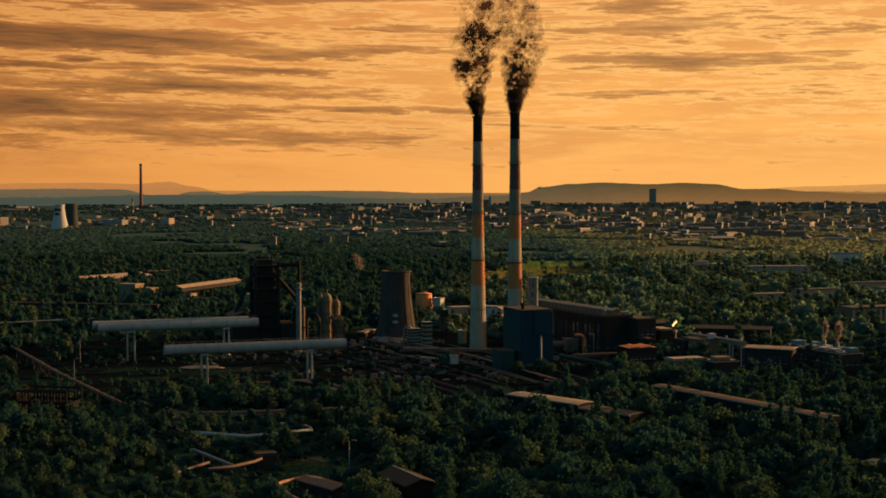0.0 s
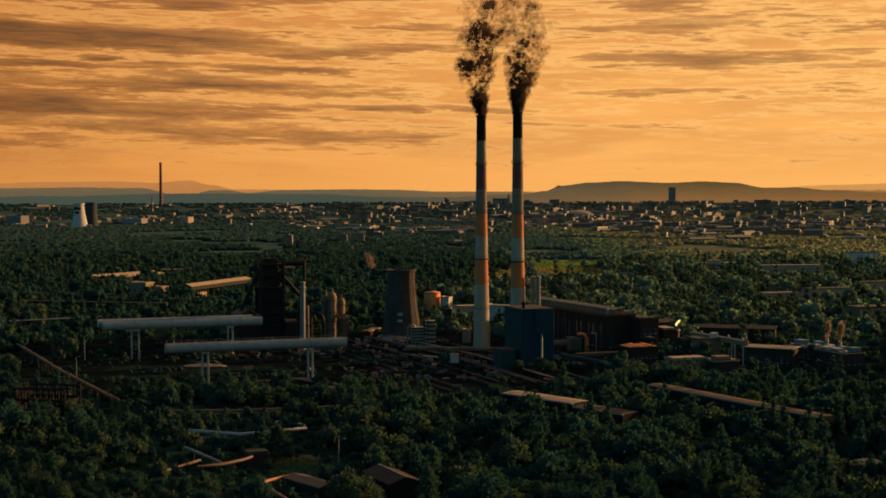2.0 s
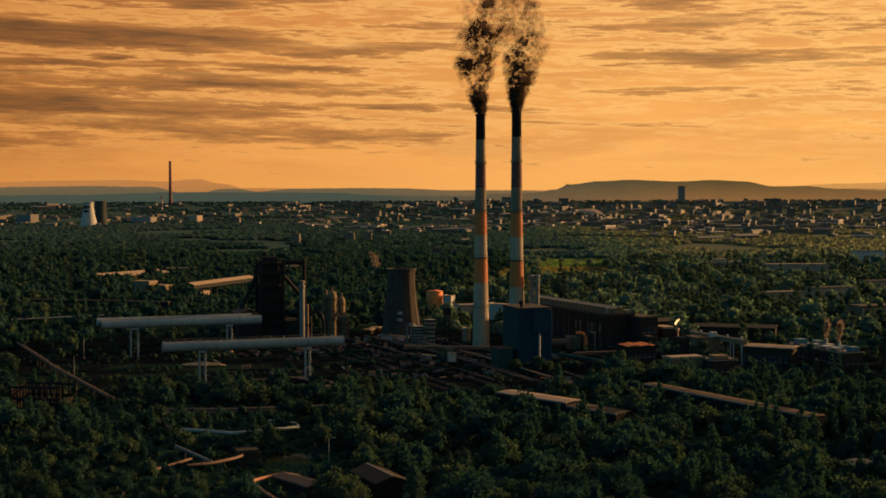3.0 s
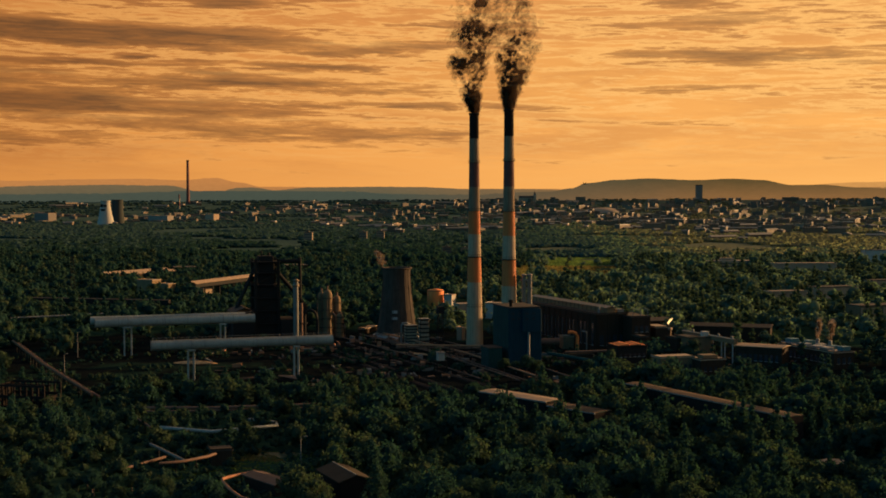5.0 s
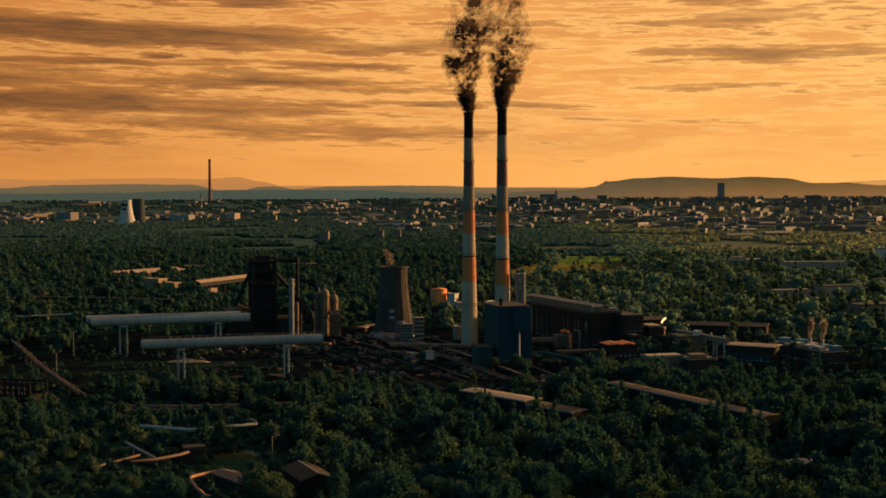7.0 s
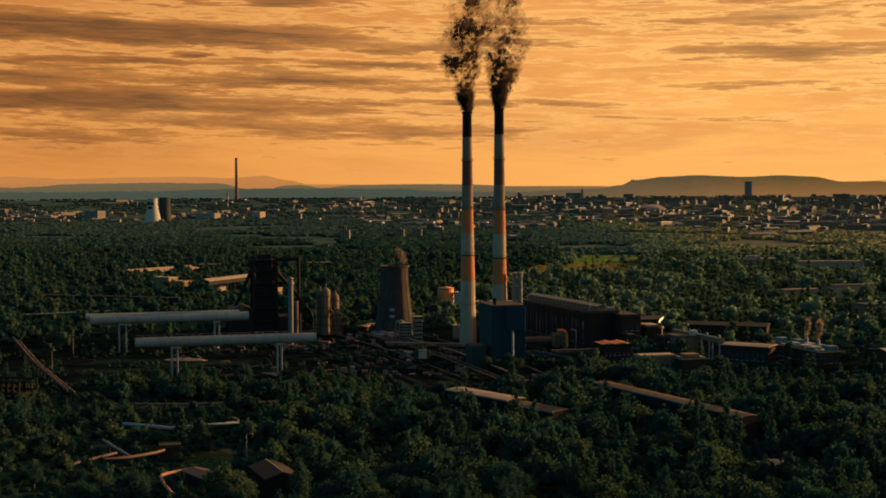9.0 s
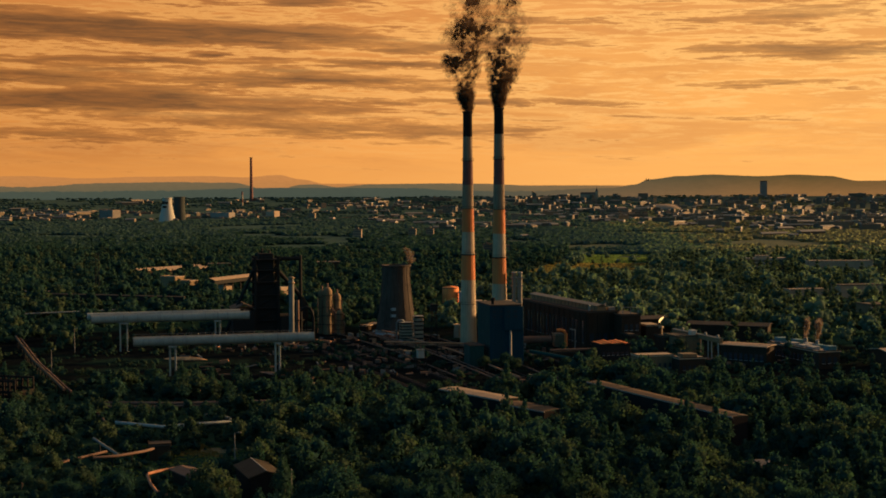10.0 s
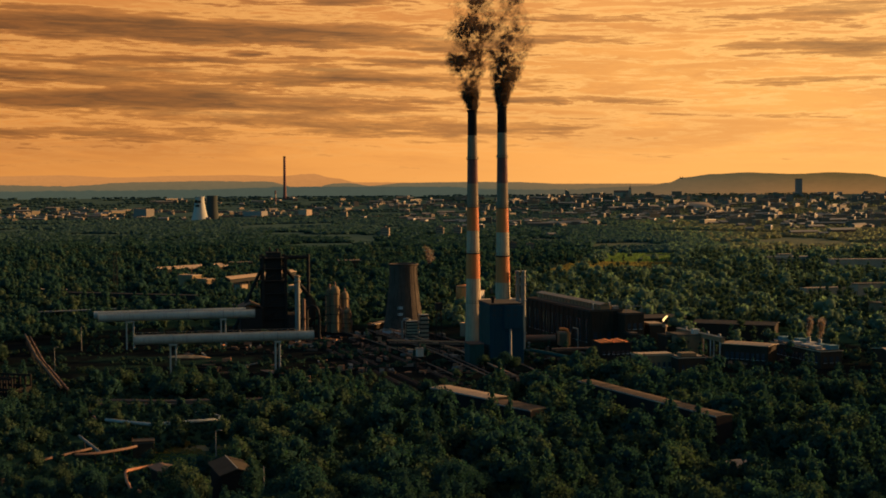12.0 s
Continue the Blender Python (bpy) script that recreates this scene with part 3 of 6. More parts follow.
def chimney(x, y, r_base, r_top, label):
    t = thing("chimney", pose(x, y, 0), label, "chimney", "banded chimneys")

    def r(z):
        s = z / 120
        return r_base + (r_top - r_base) * (1 - (1 - s) ** 1.35)
    for a, b, m in BANDS:
        ms = Mesh().lathe([(r(a + (b - a) * i / 4) + 0.01 * (i % 2), a + (b - a) * i / 4) for i in range(5)], 36, cap=b == 120 or a == 0)
        part("band", ms, M[m], t, {"soot": "soot-blackened top band", "red_band": "faded red painted band", "dark_red": "soot-darkened red band"}.get(m, "faded white painted band"))
    rim = Mesh().lathe([(r(120) + 0.05, 119.2), (r(120) + 0.35, 119.5), (r(120) + 0.35, 120.3), (r(120) - 0.5, 120.3), (r(120) - 0.5, 117.5)], 36, cap=False)
    part("rim", rim, M["soot"], t)
    for z, w, h in ((20.8, 0.35, 0.35), (46.6, 0.75, 1.1), (70.2, 0.45, 0.4), (94.9, 0.55, 0.45)):
        g = Mesh()
        q = r(z)
        g.lathe([(q + 0.005, z - h * 0.5), (q + w, z - h * 0.2), (q + w, z), (q + 0.005, z)], 36, cap=False)
        n = 18
        for i in range(n):
            a = 2 * math.pi * i / n
            c, s = math.cos(a) * (q + w), math.sin(a) * (q + w)
            g.tube((c, s, z - 0.02), (c, s, z + 1.1), 0.04, n=4)
        g.lathe([(q + w - 0.04, z + 1.05), (q + w + 0.04, z + 1.05), (q + w + 0.04, z + 1.13), (q + w - 0.04, z + 1.13)], 24, cap=False)
        part("platform", g, M["steel_dark"], t)
    lad = Mesh()
    a0 = -0.5
    c, s = math.cos(a0), math.sin(a0)
    for d in (-0.3, 0.3):
        pts = [((r(z) + 0.35) * c - d * s, (r(z) + 0.35) * s + d * c, z) for z in range(2, 120, 13)]
        lad.run(pts, 0.05, 4)
    for z in range(3, 118, 2):
        q = r(z) + 0.35
        lad.tube((q * c - 0.3 * s, q * s + 0.3 * c, z), (q * c + 0.3 * s, q * s - 0.3 * c, z), 0.04, n=4)
    part("ladder", lad, M["steel_dark"], t)
    return t


chimney(-52.4, 650.3, 4.35, 2.35, "tall red and white banded chimney with ring platforms, sooty top")
chimney(-31.0, 625.1, 4.25, 2.3, "red and white banded chimney standing behind the blue building")


# ---- gas ducts on trestles ----
def gas_duct(x0, y0, x1, y1, z, r, legs, twin, label):
    a = math.degrees(math.atan2(y1 - y0, x1 - x0))
    ln = math.hypot(x1 - x0, y1 - y0)
    t = thing("gas_duct", pose(x0, y0, 0, 0, 0, a), label, "duct", "overhead gas ducts")
    cut = ln * 0.34
    part("pipe", Mesh().tube((0, 0, z), (ln, 0, z), r, n=28), M["duct"], t)
    if twin:
        part("pipe", Mesh().tube((-2.0, 2.2, z + 1.1), (ln - 4.5, 2.2, z + 1.1), r * 0.9, n=28), M["duct"], t)
    for s in [i * ln / 7 for i in range(8)]:
        part("flange", Mesh().tube((max(s - 0.12, -0.05), 0, z), (min(s + 0.12, ln + 0.05), 0, z), r + 0.12, n=28), M["galv"], t)
    walkway = Mesh().box(0.5, -0.6, z + r - 0.03, ln - 0.5, 0.6, z + r + 0.08)
    part("walkway", walkway, M["galv"], t)
    rail = Mesh()
    for sy in (-0.6, 0.6):
        rail.tube((0.5, sy, z + r + 1.05), (ln - 0.5, sy, z + r + 1.05), 0.035, n=4)
        for i in range(int(ln / 3)):
            rail.tube((0.6 + 3 * i, sy, z + r + 0.05), (0.6 + 3 * i, sy, z + r + 1.05), 0.03, n=4)
    part("handrail", rail, M["galv"], t)
    for s, w in legs:
        for k2 in (-w, w):
            lg = Mesh().box(s + k2 - 0.38, -0.6, 0, s + k2 + 0.38, 0.6, z - r * 0.9, 0.08)
            part("leg", lg, M["duct"], t)
        br = Mesh().box(s - w - 0.6, -1.6, z - r * 0.9 - 0.8, s + w + 0.6, 1.6, z - r * 0.9, 0.08)
        part("saddle", br, M["duct"], t)
        ring = Mesh().tube((s - 0.25, 0, z), (s + 0.25, 0, z), r + 0.2, n=28)
        part("saddle_ring", ring, M["galv"], t)
    return t


gas_duct(-228.0, 577.5, -159.0, 614.0, 16.5, 2.2, ((15.6, 1.7), (62.0, 1.1)), True, "pale grey twin gas ducts on tall trestle legs")
gas_duct(-166.8, 501.8, -97.2, 536.7, 15.2, 2.1, ((16.6, 1.2), (61.8, 0.9)), False, "pale grey gas duct on slender trestle legs")


# ---- blast furnace ----
def blast_furnace():
    t = thing("blast_furnace", pose(-171, 668, 0, 0, 0, GRID), "black iron blast furnace tower with pipes and girders", "furnace")
    part("furnace_shell", Mesh().lathe([(5.5, 0), (5.5, 8), (5.9, 10), (5.2, 20), (4.0, 31), (3.2, 34), (2.6, 38), (1.4, 40)], 24), M["steel_dark"], t)
    part("cladding", Mesh().box(-5.6, -5.6, 0, 5.6, 5.6, 29, 0.2), M["steel_dark"], t)
    part("cladding", Mesh().box(-4.2, -4.2, 29, 4.2, 4.2, 42, 0.2), M["steel_dark"], t)
    part("skip_bridge", Mesh().tube((-22, 3, 2), (-3.5, 1, 43), 0.9, n=6).tube((-22, 5.5, 2), (-3.5, 3.5, 43), 0.9, n=6), M["steel_dark"], t)
    for sx in (-6.2, 6.2):
        for sy in (-6.2, 6.2):
            part("column", Mesh().box(sx - 0.7, sy - 0.7, 0, sx + 0.7, sy + 0.7, 44, 0.05), M["steel_dark"], t)
    for z in (9, 16, 23, 30, 36.5, 42.5):
        part("deck", Mesh().box(-7.2, -7.2, z - 0.5, 7.2, 7.2, z, 0.04), M["steel_dark"], t)
        rl = Mesh()
        for a, b in (((-7.1, -7.1), (7.1, -7.1)), ((7.1, -7.1), (7.1, 7.1)), ((7.1, 7.1), (-7.1, 7.1)), ((-7.1, 7.1), (-7.1, -7.1))):
            rl.tube((*a, z + 1.1), (*b, z + 1.1), 0.06, n=4)
            for i in range(6):
                px, py = a[0] + (b[0] - a[0]) * i / 5, a[1] + (b[1] - a[1]) * i / 5
                rl.tube((px, py, z - 0.05), (px, py, z + 1.1), 0.05, n=4)
        part("handrail", rl, M["steel_dark"], t)
    for sy in (-6.2, 6.2):
        for i in range(4):
            z = 9 + 7 * i
            part("brace", Mesh().tube((-6.2, sy, z), (6.2, sy, z + 7), 0.25, n=6), M["steel_dark"], t)
    for sx in (-6.2, 6.2):
        for i in range(4):
            z = 9 + 7 * i
            part("brace", Mesh().tube((sx, -6.2, z + 7), (sx, 6.2, z), 0.25, n=6), M["steel_dark"], t)
    hd = Mesh().box(-4, -4, 42.5, 4, 4, 45.5, 0.2)
    hd.tube((-2, 0, 45.4), (-2, 0, 48.2), 0.5)
    hd.tube((2, 0, 45.4), (2, 0, 47.2), 0.7)
    part("charging_head", hd, M["steel_dark"], t)
    part("casting_house", Mesh().box(-19, -9, 0, -6.95, 13, 15, 0.2), M["steel_dark"], t)
    part("roof", Mesh().gable(-19, -9, 0, -6.95, 13, 15, 3, "y", 0.3), M["roof"], t)
    part("stockhouse", Mesh().box(7.0, -8, 0, 16, 10, 11, 0.2), M["steel_dark"], t)
    # gas uptake, downcomer and dust catcher
    part("uptake", Mesh().run([(3, 2, 38), (8, 2, 42.2), (19.5, 2, 42.2)], 1.15, 14), M["steel_dark"], t)
    part("downcomer", Mesh().run([(5, -4, 37.5), (9, -3, 33), (17, -1, 24), (19.5, 0, 20)], 1.1, 14), M["steel_dark"], t)
    part("standpipe", Mesh().tube((19.5, 2, 20), (19.5, 2, 44), 0.9, n=14), M["steel_dark"], t)
    part("dust_catcher", Mesh().lathe([(1.2, 4), (4, 9), (4, 17), (1.4, 21)], 20, (19.5, 1, 0)), M["steel_dark"], t)
    for a in (-2.8, 2.8):
        part("support", Mesh().tube((19.5 + a, -1.8, 0), (19.5 + a, -1.8, 10), 0.4, n=8), M["steel_dark"], t)
    return t


blast_furnace()


def steel_stack():
    t = thing("steel_stack", pose(-143.1, 633.1, 0), "slender pale steel exhaust stack beside the furnace", "chimney")
    part("pipe", Mesh().lathe([(1.35, 0), (1.35, 33), (1.2, 34.0)], 20), M["stack_grey"], t)
    part("collar", Mesh().lathe([(1.35, 31.4), (1.8, 31.6), (1.8, 32.2), (1.35, 32.4)], 20, cap=False), M["dim_band"], t)
    part("cap", Mesh().lathe([(1.2, 34.0), (1.7, 34.1), (1.7, 34.6), (0.8, 35.2)], 20), M["dim_band"], t)
    part("ladder", Mesh().box(-1.6, -0.3, 1, -1.45, 0.3, 33), M["steel_dark"], t)
    e = thing("elbow_pipe", pose(-137.5, 640, 0), "dark bent gas pipe rising by the stack", "pipe")
    part("pipe", Mesh().run([(-3, 0, 0), (-3, 0, 15.5), (-2.2, 0, 17.6), (0, 0, 18.6), (2.0, 0, 18.0), (3.4, 0, 16.2), (3.8, 0, 13), (3.8, 0, 0)], 0.75, 12), M["steel_dark"], e)
    part("pipe", Mesh().run([(-5.2, 1, 0), (-5.2, 1, 20), (-5.2, 1, 22)], 0.9, 12), M["rust"], e)
    part("platform", Mesh().box(-6.6, -1, 11.5, -1.8, 2.4, 11.8), M["steel_dark"], e)


steel_stack()


def stove(x, y, r, h, label):
    t = thing("hot_blast_stove", pose(x, y, 0, 0, 0, GRID), label, "stove", "hot blast stoves")
    part("shell", Mesh().lathe([(r, 0), (r, h * 0.78), (r * 1.06, h * 0.80), (r * 1.06, h * 0.86)] + [(r * 1.06 * math.cos(a), h * 0.86 + h * 0.12 * math.sin(a)) for a in (0.3, 0.6, 0.9, 1.2, 1.5)], 24), M["brick_light"], t, "tan steel shell with domed top")
    for z in (h * 0.2, h * 0.38, h * 0.56, h * 0.8):
        part("ring", Mesh().lathe([(r, z), (r + 0.8, z + 0.1), (r + 0.8, z + 0.3), (r, z + 0.3)], 24, cap=False), M["steel_dark"], t)
    fr = Mesh()
    for i in range(6):
        a = i * math.pi / 3 + 0.3
        fr.tube((math.cos(a) * (r + 0.75), math.sin(a) * (r + 0.75), 0), (math.cos(a) * (r + 0.75), math.sin(a) * (r + 0.75), h * 0.82), 0.1, n=5)
    part("frame", fr, M["rust"], t)
    part("vent", Mesh().tube((0, 0, h * 0.975), (0, 0, h * 1.05), 0.5), M["rust"], t)
    part("main", Mesh().run([(r * 0.9, -r * 0.6, 0), (r * 1.5, -r * 0.9, 0), (r * 1.5, -r * 0.9, h * 0.45), (r * 0.7, -r * 0.4, h * 0.55)], 0.6), M["rust"], t)
    return t


stove(-143.5, 683, 2.1, 25.5, "tan domed furnace stove with ring platforms")
stove(-139.3, 680, 2.5, 27.0, "tallest tan domed furnace stove")
stove(-135.0, 684, 2.0, 23.5, "tan furnace stove in the stove row")
stove(-132.0, 679, 1.7, 14.0, "short tan stove with bent pipes")


# ---- cooling tower ----
def cooling_tower():
    t = thing("cooling_tower", pose(-102.4, 690, 0), "sooty concrete cooling tower of waisted shape", "cooling tower")
    prof = [(11.4, 2.5), (10.7, 6), (9.9, 11), (9.1, 17), (8.4, 23), (7.85, 29), (7.6, 33), (7.7, 36), (7.95, 38.2)]
    outer = prof + [(7.55, 38.2), (7.3, 36), (7.2, 33), (8.0, 23), (9.5, 11), (11.0, 2.5)]
    part("shell", Mesh().lathe(outer, 56, cap=False), M["concrete_dark"], t)
    part("rim", Mesh().lathe([(7.9, 37.5), (8.5, 37.6), (8.5, 38.4), (7.5, 38.4), (7.5, 37.5)], 56, cap=False), M["concrete_dark"], t)
    for i in range(28):
        a = 2 * math.pi * i / 28
        c, s = math.cos(a), math.sin(a)
        part("strut", Mesh().tube((12.0 * c, 12.0 * s, 0), (11.2 * math.cos(a + 0.1), 11.2 * math.sin(a + 0.1), 2.7), 0.3, n=6), M["concrete"], t)
    part("basin", Mesh().lathe([(13.2, 0), (13.2, 1.4), (12.6, 1.4), (12.6, 0.3)], 48), M["concrete"], t)
    for i in range(16):
        a = 2 * math.pi * i / 16
        pts = [((r + 0.04) * math.cos(a), (r + 0.04) * math.sin(a), z) for r, z in prof]
        part("rib", Mesh().run(pts, 0.16, 5), M["concrete_dark"], t)
    # pale repair patch on the shell
    for j in range(2):
        pm = Mesh()
        vs, n = [], 7
        z0, z1 = (10.0, 11.6) if j else (13.6, 15.2)
        for z in (z0, z1):
            r = 9.25 + (15.2 - z) * 0.13 + 0.12
            vs += [(r * math.cos(-1.62 + 0.05 * i), r * math.sin(-1.62 + 0.05 * i), z) for i in range(n)]
        pm.raw(vs, [(i, i + 1, i + n + 1, i + n) for i in range(n - 1)])
        part("patch", pm, M["concrete"], t, "pale cement repair patch")
    return t


cooling_tower()


# ---- louvred cells and pipework before the cooling tower ----
def louvre_unit(x, y, w, d, h, label):
    t = thing("louvre_tank", pose(x, y, 0, 0, 0, GRID), label, "tank", "louvred tanks")
    part("core", Mesh().box(-w / 2 + 0.35, -d / 2 + 0.35, 0, w / 2 - 0.35, d / 2 - 0.35, h - 0.3), M["soot"], t)
    n = 6
    for i in range(n):
        z = 0.6 + (h - 1.0) * i / n
        part("band", Mesh().box(-w / 2, -d / 2, z, w / 2, d / 2, z + (h - 1.0) / n * 0.62, 0.1), M["plaster_tan"], t)
    for sx in (-w / 2 - 0.12, w / 2 + 0.12):
        for sy in (-d / 2 - 0.12, d / 2 + 0.12):
            part("post", Mesh().box(sx - 0.12, sy - 0.12, 0, sx + 0.12, sy + 0.12, h + 0.4), M["steel_dark"], t)
    part("lid", Mesh().box(-w / 2 - 0.3, -d / 2 - 0.3, h - 0.25, w / 2 + 0.3, d / 2 + 0.3, h, 0.08), M["galv"], t)
    return t


louvre_unit(-86.5, 652, 6.2, 5.0, 10.5, "grey banded louvred tank in a steel frame")
louvre_unit(-79.2, 650, 4.6, 4.6, 14.2, "tall grey banded tank with horizontal louvres")
frame_t = thing("pipe_frame", pose(-91.5, 652, 0, 0, 0, GRID), "rusty steel pipe frame with bent pipes", "pipework")
part("pipe", Mesh().run([(0, 0, 0), (0, 0, 10), (0.8, 0, 11.2), (3, 0, 11.4), (4.2, 0, 10.5), (4.2, 0, 8)], 0.45), M["galv"], frame_t)
part("pipe", Mesh().run([(2, 1.5, 0), (2, 1.5, 8), (3, 1.5, 9), (7, 1.5, 9)], 0.35), M["rust"], frame_t)
part("frame", Mesh().box(-1, -1, 5.6, 5, 3, 5.9).box(-1, -1, 0, -0.7, -0.7, 5.7).box(4.7, -1, 0, 5, -0.7, 5.7).box(-1, 2.7, 0, -0.7, 3, 5.7).box(4.7, 2.7, 0, 5, 3, 5.7), M["rust"], frame_t)


def lattice_mast(x, y, w, h, label, head=True):
    t = thing("lattice_mast", pose(x, y, 0, 0, 0, GRID), label, "mast")
    for sx in (-w, w):
        for sy in (-w, w):
            part("leg", Mesh().tube((sx, sy, 0), (sx * 0.6, sy * 0.6, h), 0.16, n=6), M["steel_dark"], t)
    n = max(3, int(h / 3))
    br = Mesh()
    for i in range(n):
        z0, z1 = h * i / n, h * (i + 1) / n
        a, b = w * (1 - 0.4 * i / n), w * (1 - 0.4 * (i + 1) / n)
        for q in range(4):
            c0 = ((-1, -1), (1, -1), (1, 1), (-1, 1))[q]
            c1 = ((1, -1), (1, 1), (-1, 1), (-1, -1))[q]
            br.tube((c0[0] * a, c0[1] * a, z0), (c1[0] * b, c1[1] * b, z1), 0.08, n=4)
            br.tube((c0[0] * b, c0[1] * b, z1), (c1[0] * b, c1[1] * b, z1), 0.08, n=4)
    part("lattice", br, M["steel_dark"], t)
    if head:
        part("head", Mesh().box(-w * 1.2, -w * 1.2, h, w * 1.2, w * 1.2, h + 0.3).box(-w, -w, h + 0.3, w, w, h + 3.5, 0.15), M["steel_dark"], t)
    return t


lattice_mast(-69.0, 643, 1.7, 17.5, "dark steel lattice mast with a cabin on top")


def box_tower():
    t = thing("junction_tower", pose(-50.6, 545, 0, 0, 0, GRID), "pale cabin on dark steel legs over the pipe racks", "tower")
    for sx in (-2.2, 2.2):
        for sy in (-2.2, 2.2):
            part("leg", Mesh().box(sx - 0.2, sy - 0.2, 0, sx + 0.2, sy + 0.2, 6.0), M["steel_dark"], t)
    for z in (3.0, 6):
        part("deck", Mesh().box(-2.6, -2.6, z - 0.25, 2.6, 2.6, z), M["steel_dark"], t)
    part("cabin", Mesh().box(-1.5, -1.5, 6.0, 1.5, 1.5, 9.4, 0.1), M["plaster"], t)
    part("roof", Mesh().box(-1.8, -1.8, 9.4, 1.8, 1.8, 9.7, 0.1), M["galv"], t)
    part("vent", Mesh().tube((0, 0, 9.6), (0, 0, 11.2), 0.4), M["rust"], t)
    part("brace", Mesh().tube((-2.2, -2.2, 0), (2.2, -2.2, 5.5), 0.12, n=5).tube((2.2, -2.2, 0), (-2.2, -2.2, 5.5), 0.12, n=5), M["steel_dark"], t)


box_tower()


# ---- blue building ----
def blue_building():
    lu, lv, h = 14.6, 21.5, 27.7
    t = thing("blue_building", pose(-22.7, 562.5, 0, 0, 0, GRID), "tall blue sheet-clad process building with flat roof", "building")
    part("wall", Mesh().box(0, 0, 0, lu, lv, h, 0.12), M["blue"], t)
    # sheet ribs: front face and left face
    for i in range(10):
        x = 0.4 + i * 1.53
        part("sheet", Mesh().box(x, -0.10, 0.3, x + 1.36, 0.02, h - 0.6, 0.03), M["blue"], t)
    for i in range(12):
        y = 0.5 + i * 1.75
        part("sheet", Mesh().box(-0.10, y, 0.3, 0.02, y + 1.6, h - 0.6, 0.03), M["teal"], t, "green sheet cladding")
    part("upper_block", Mesh().box(6.2, -1.0, h - 11, lu + 0.6, -0.12, h - 0.4, 0.1), M["blue"], t)
    part("roof", Mesh().box(-0.35, -0.35, h, lu + 0.35, lv + 0.35, h + 0.5, 0.1), M["roof"], t, "brown bitumen roof")
    part("vent", Mesh().tube((2.0, 3.0, h + 0.4), (2.0, 3.0, h + 2.2), 0.7).lathe([(0.7, 0), (1.1, 0.3), (1.0, 1.2), (0.3, 1.5)], 14, (2.0, 3.0, h + 2.1)), M["soot"], t, "round black roof vent")
    part("downpipe", Mesh().tube((9.2, -0.75, 0.5), (9.2, -0.75, h - 11), 0.55), M["galv"], t, "pale blue down duct")
    for i in range(4):
        for j in range(2):
            x = 1.1 + i * 3.2
            z = h - 5.4 + j * 2.3
            part("window", Mesh().box(x, -0.16 if x < 5 else -1.06, z, x + 1.5, -0.11 if x < 5 else -1.01, z + 1.1), M["pane"], t)
    for j in range(5):
        part("girt", Mesh().box(-0.16, 0.1, 4 + j * 5, -0.08, lv - 0.2, 4.2 + j * 5), M["blue"], t)
    a = thing("annex", pose(-31.5, 559.5, 0, 0, 0, GRID), "low green sheet-clad annex beside the blue building", "building")
    part("wall", Mesh().box(0, 0, 0, 6.5, 10.5, 9.8, 0.1), M["teal"], a)
    for i in range(5):
        part("sheet", Mesh().box(0.2 + 1.26 * i, -0.08, 0.2, 1.35 + 1.26 * i, 0.02, 9.5), M["teal"], a)
    part("roof", Mesh().box(-0.3, -0.3, 9.8, 6.8, 10.8, 10.2, 0.1), M["roof"], a)


blue_building()


def twin_pipes():
    t = thing("twin_stack", pose(-22.3, 626.5, 0, 0, 0, GRID), "pair of pale slender flues behind the blue building", "chimney")
    for sx in (-1.5, 1.5):
        part("flue", Mesh().lathe([(1.05, 0), (1.05, 38.4), (1.25, 38.5), (1.25, 39.1), (0.85, 39.1)], 18, (sx, 0, 0)), M["plaster"], t)
    for z in (8, 16, 24, 32, 36):
        part("tie", Mesh().box(-2.9, -1.35, z, 2.9, 1.35, z + 0.4), M["galv"], t)
    part("ladder", Mesh().box(-0.25, -1.5, 1, 0.25, -1.3, 37), M["galv"], t)


twin_pipes()


# ---- plain works buildings ----
def windows(t, side, x0, x1, y, z0, z1, n, w, out=0.06):
    """Recess-like dark panes with sills along a wall: side 'f' front (facing -y) or 'l' left (facing -x)."""
    for i in range(n):
        c = x0 + (x1 - x0) * (i + 0.5) / n
        if side == "f":
            g = part("window", Mesh().box(c - w / 2, y - out, z0, c + w / 2, y - 0.004, z1), M["pane"], t)
            part("sill", Mesh().box(c - w / 2 - 0.1, y - out - 0.15, z0 - 0.18, c + w / 2 + 0.1, y - 0.004, z0 - 0.004), M["concrete"], g)
        else:
            g = part("window", Mesh().box(y - out, c - w / 2, z0, y - 0.004, c + w / 2, z1), M["pane"], t)
            part("sill", Mesh().box(y - out - 0.15, c - w / 2 - 0.1, z0 - 0.18, y - 0.004, c + w / 2 + 0.1, z0 - 0.004), M["concrete"], g)


FOOT = []      # footprints, and gaps opened for the camera's view, kept clear of trees: x, y, turn, x0, y0, x1, y1


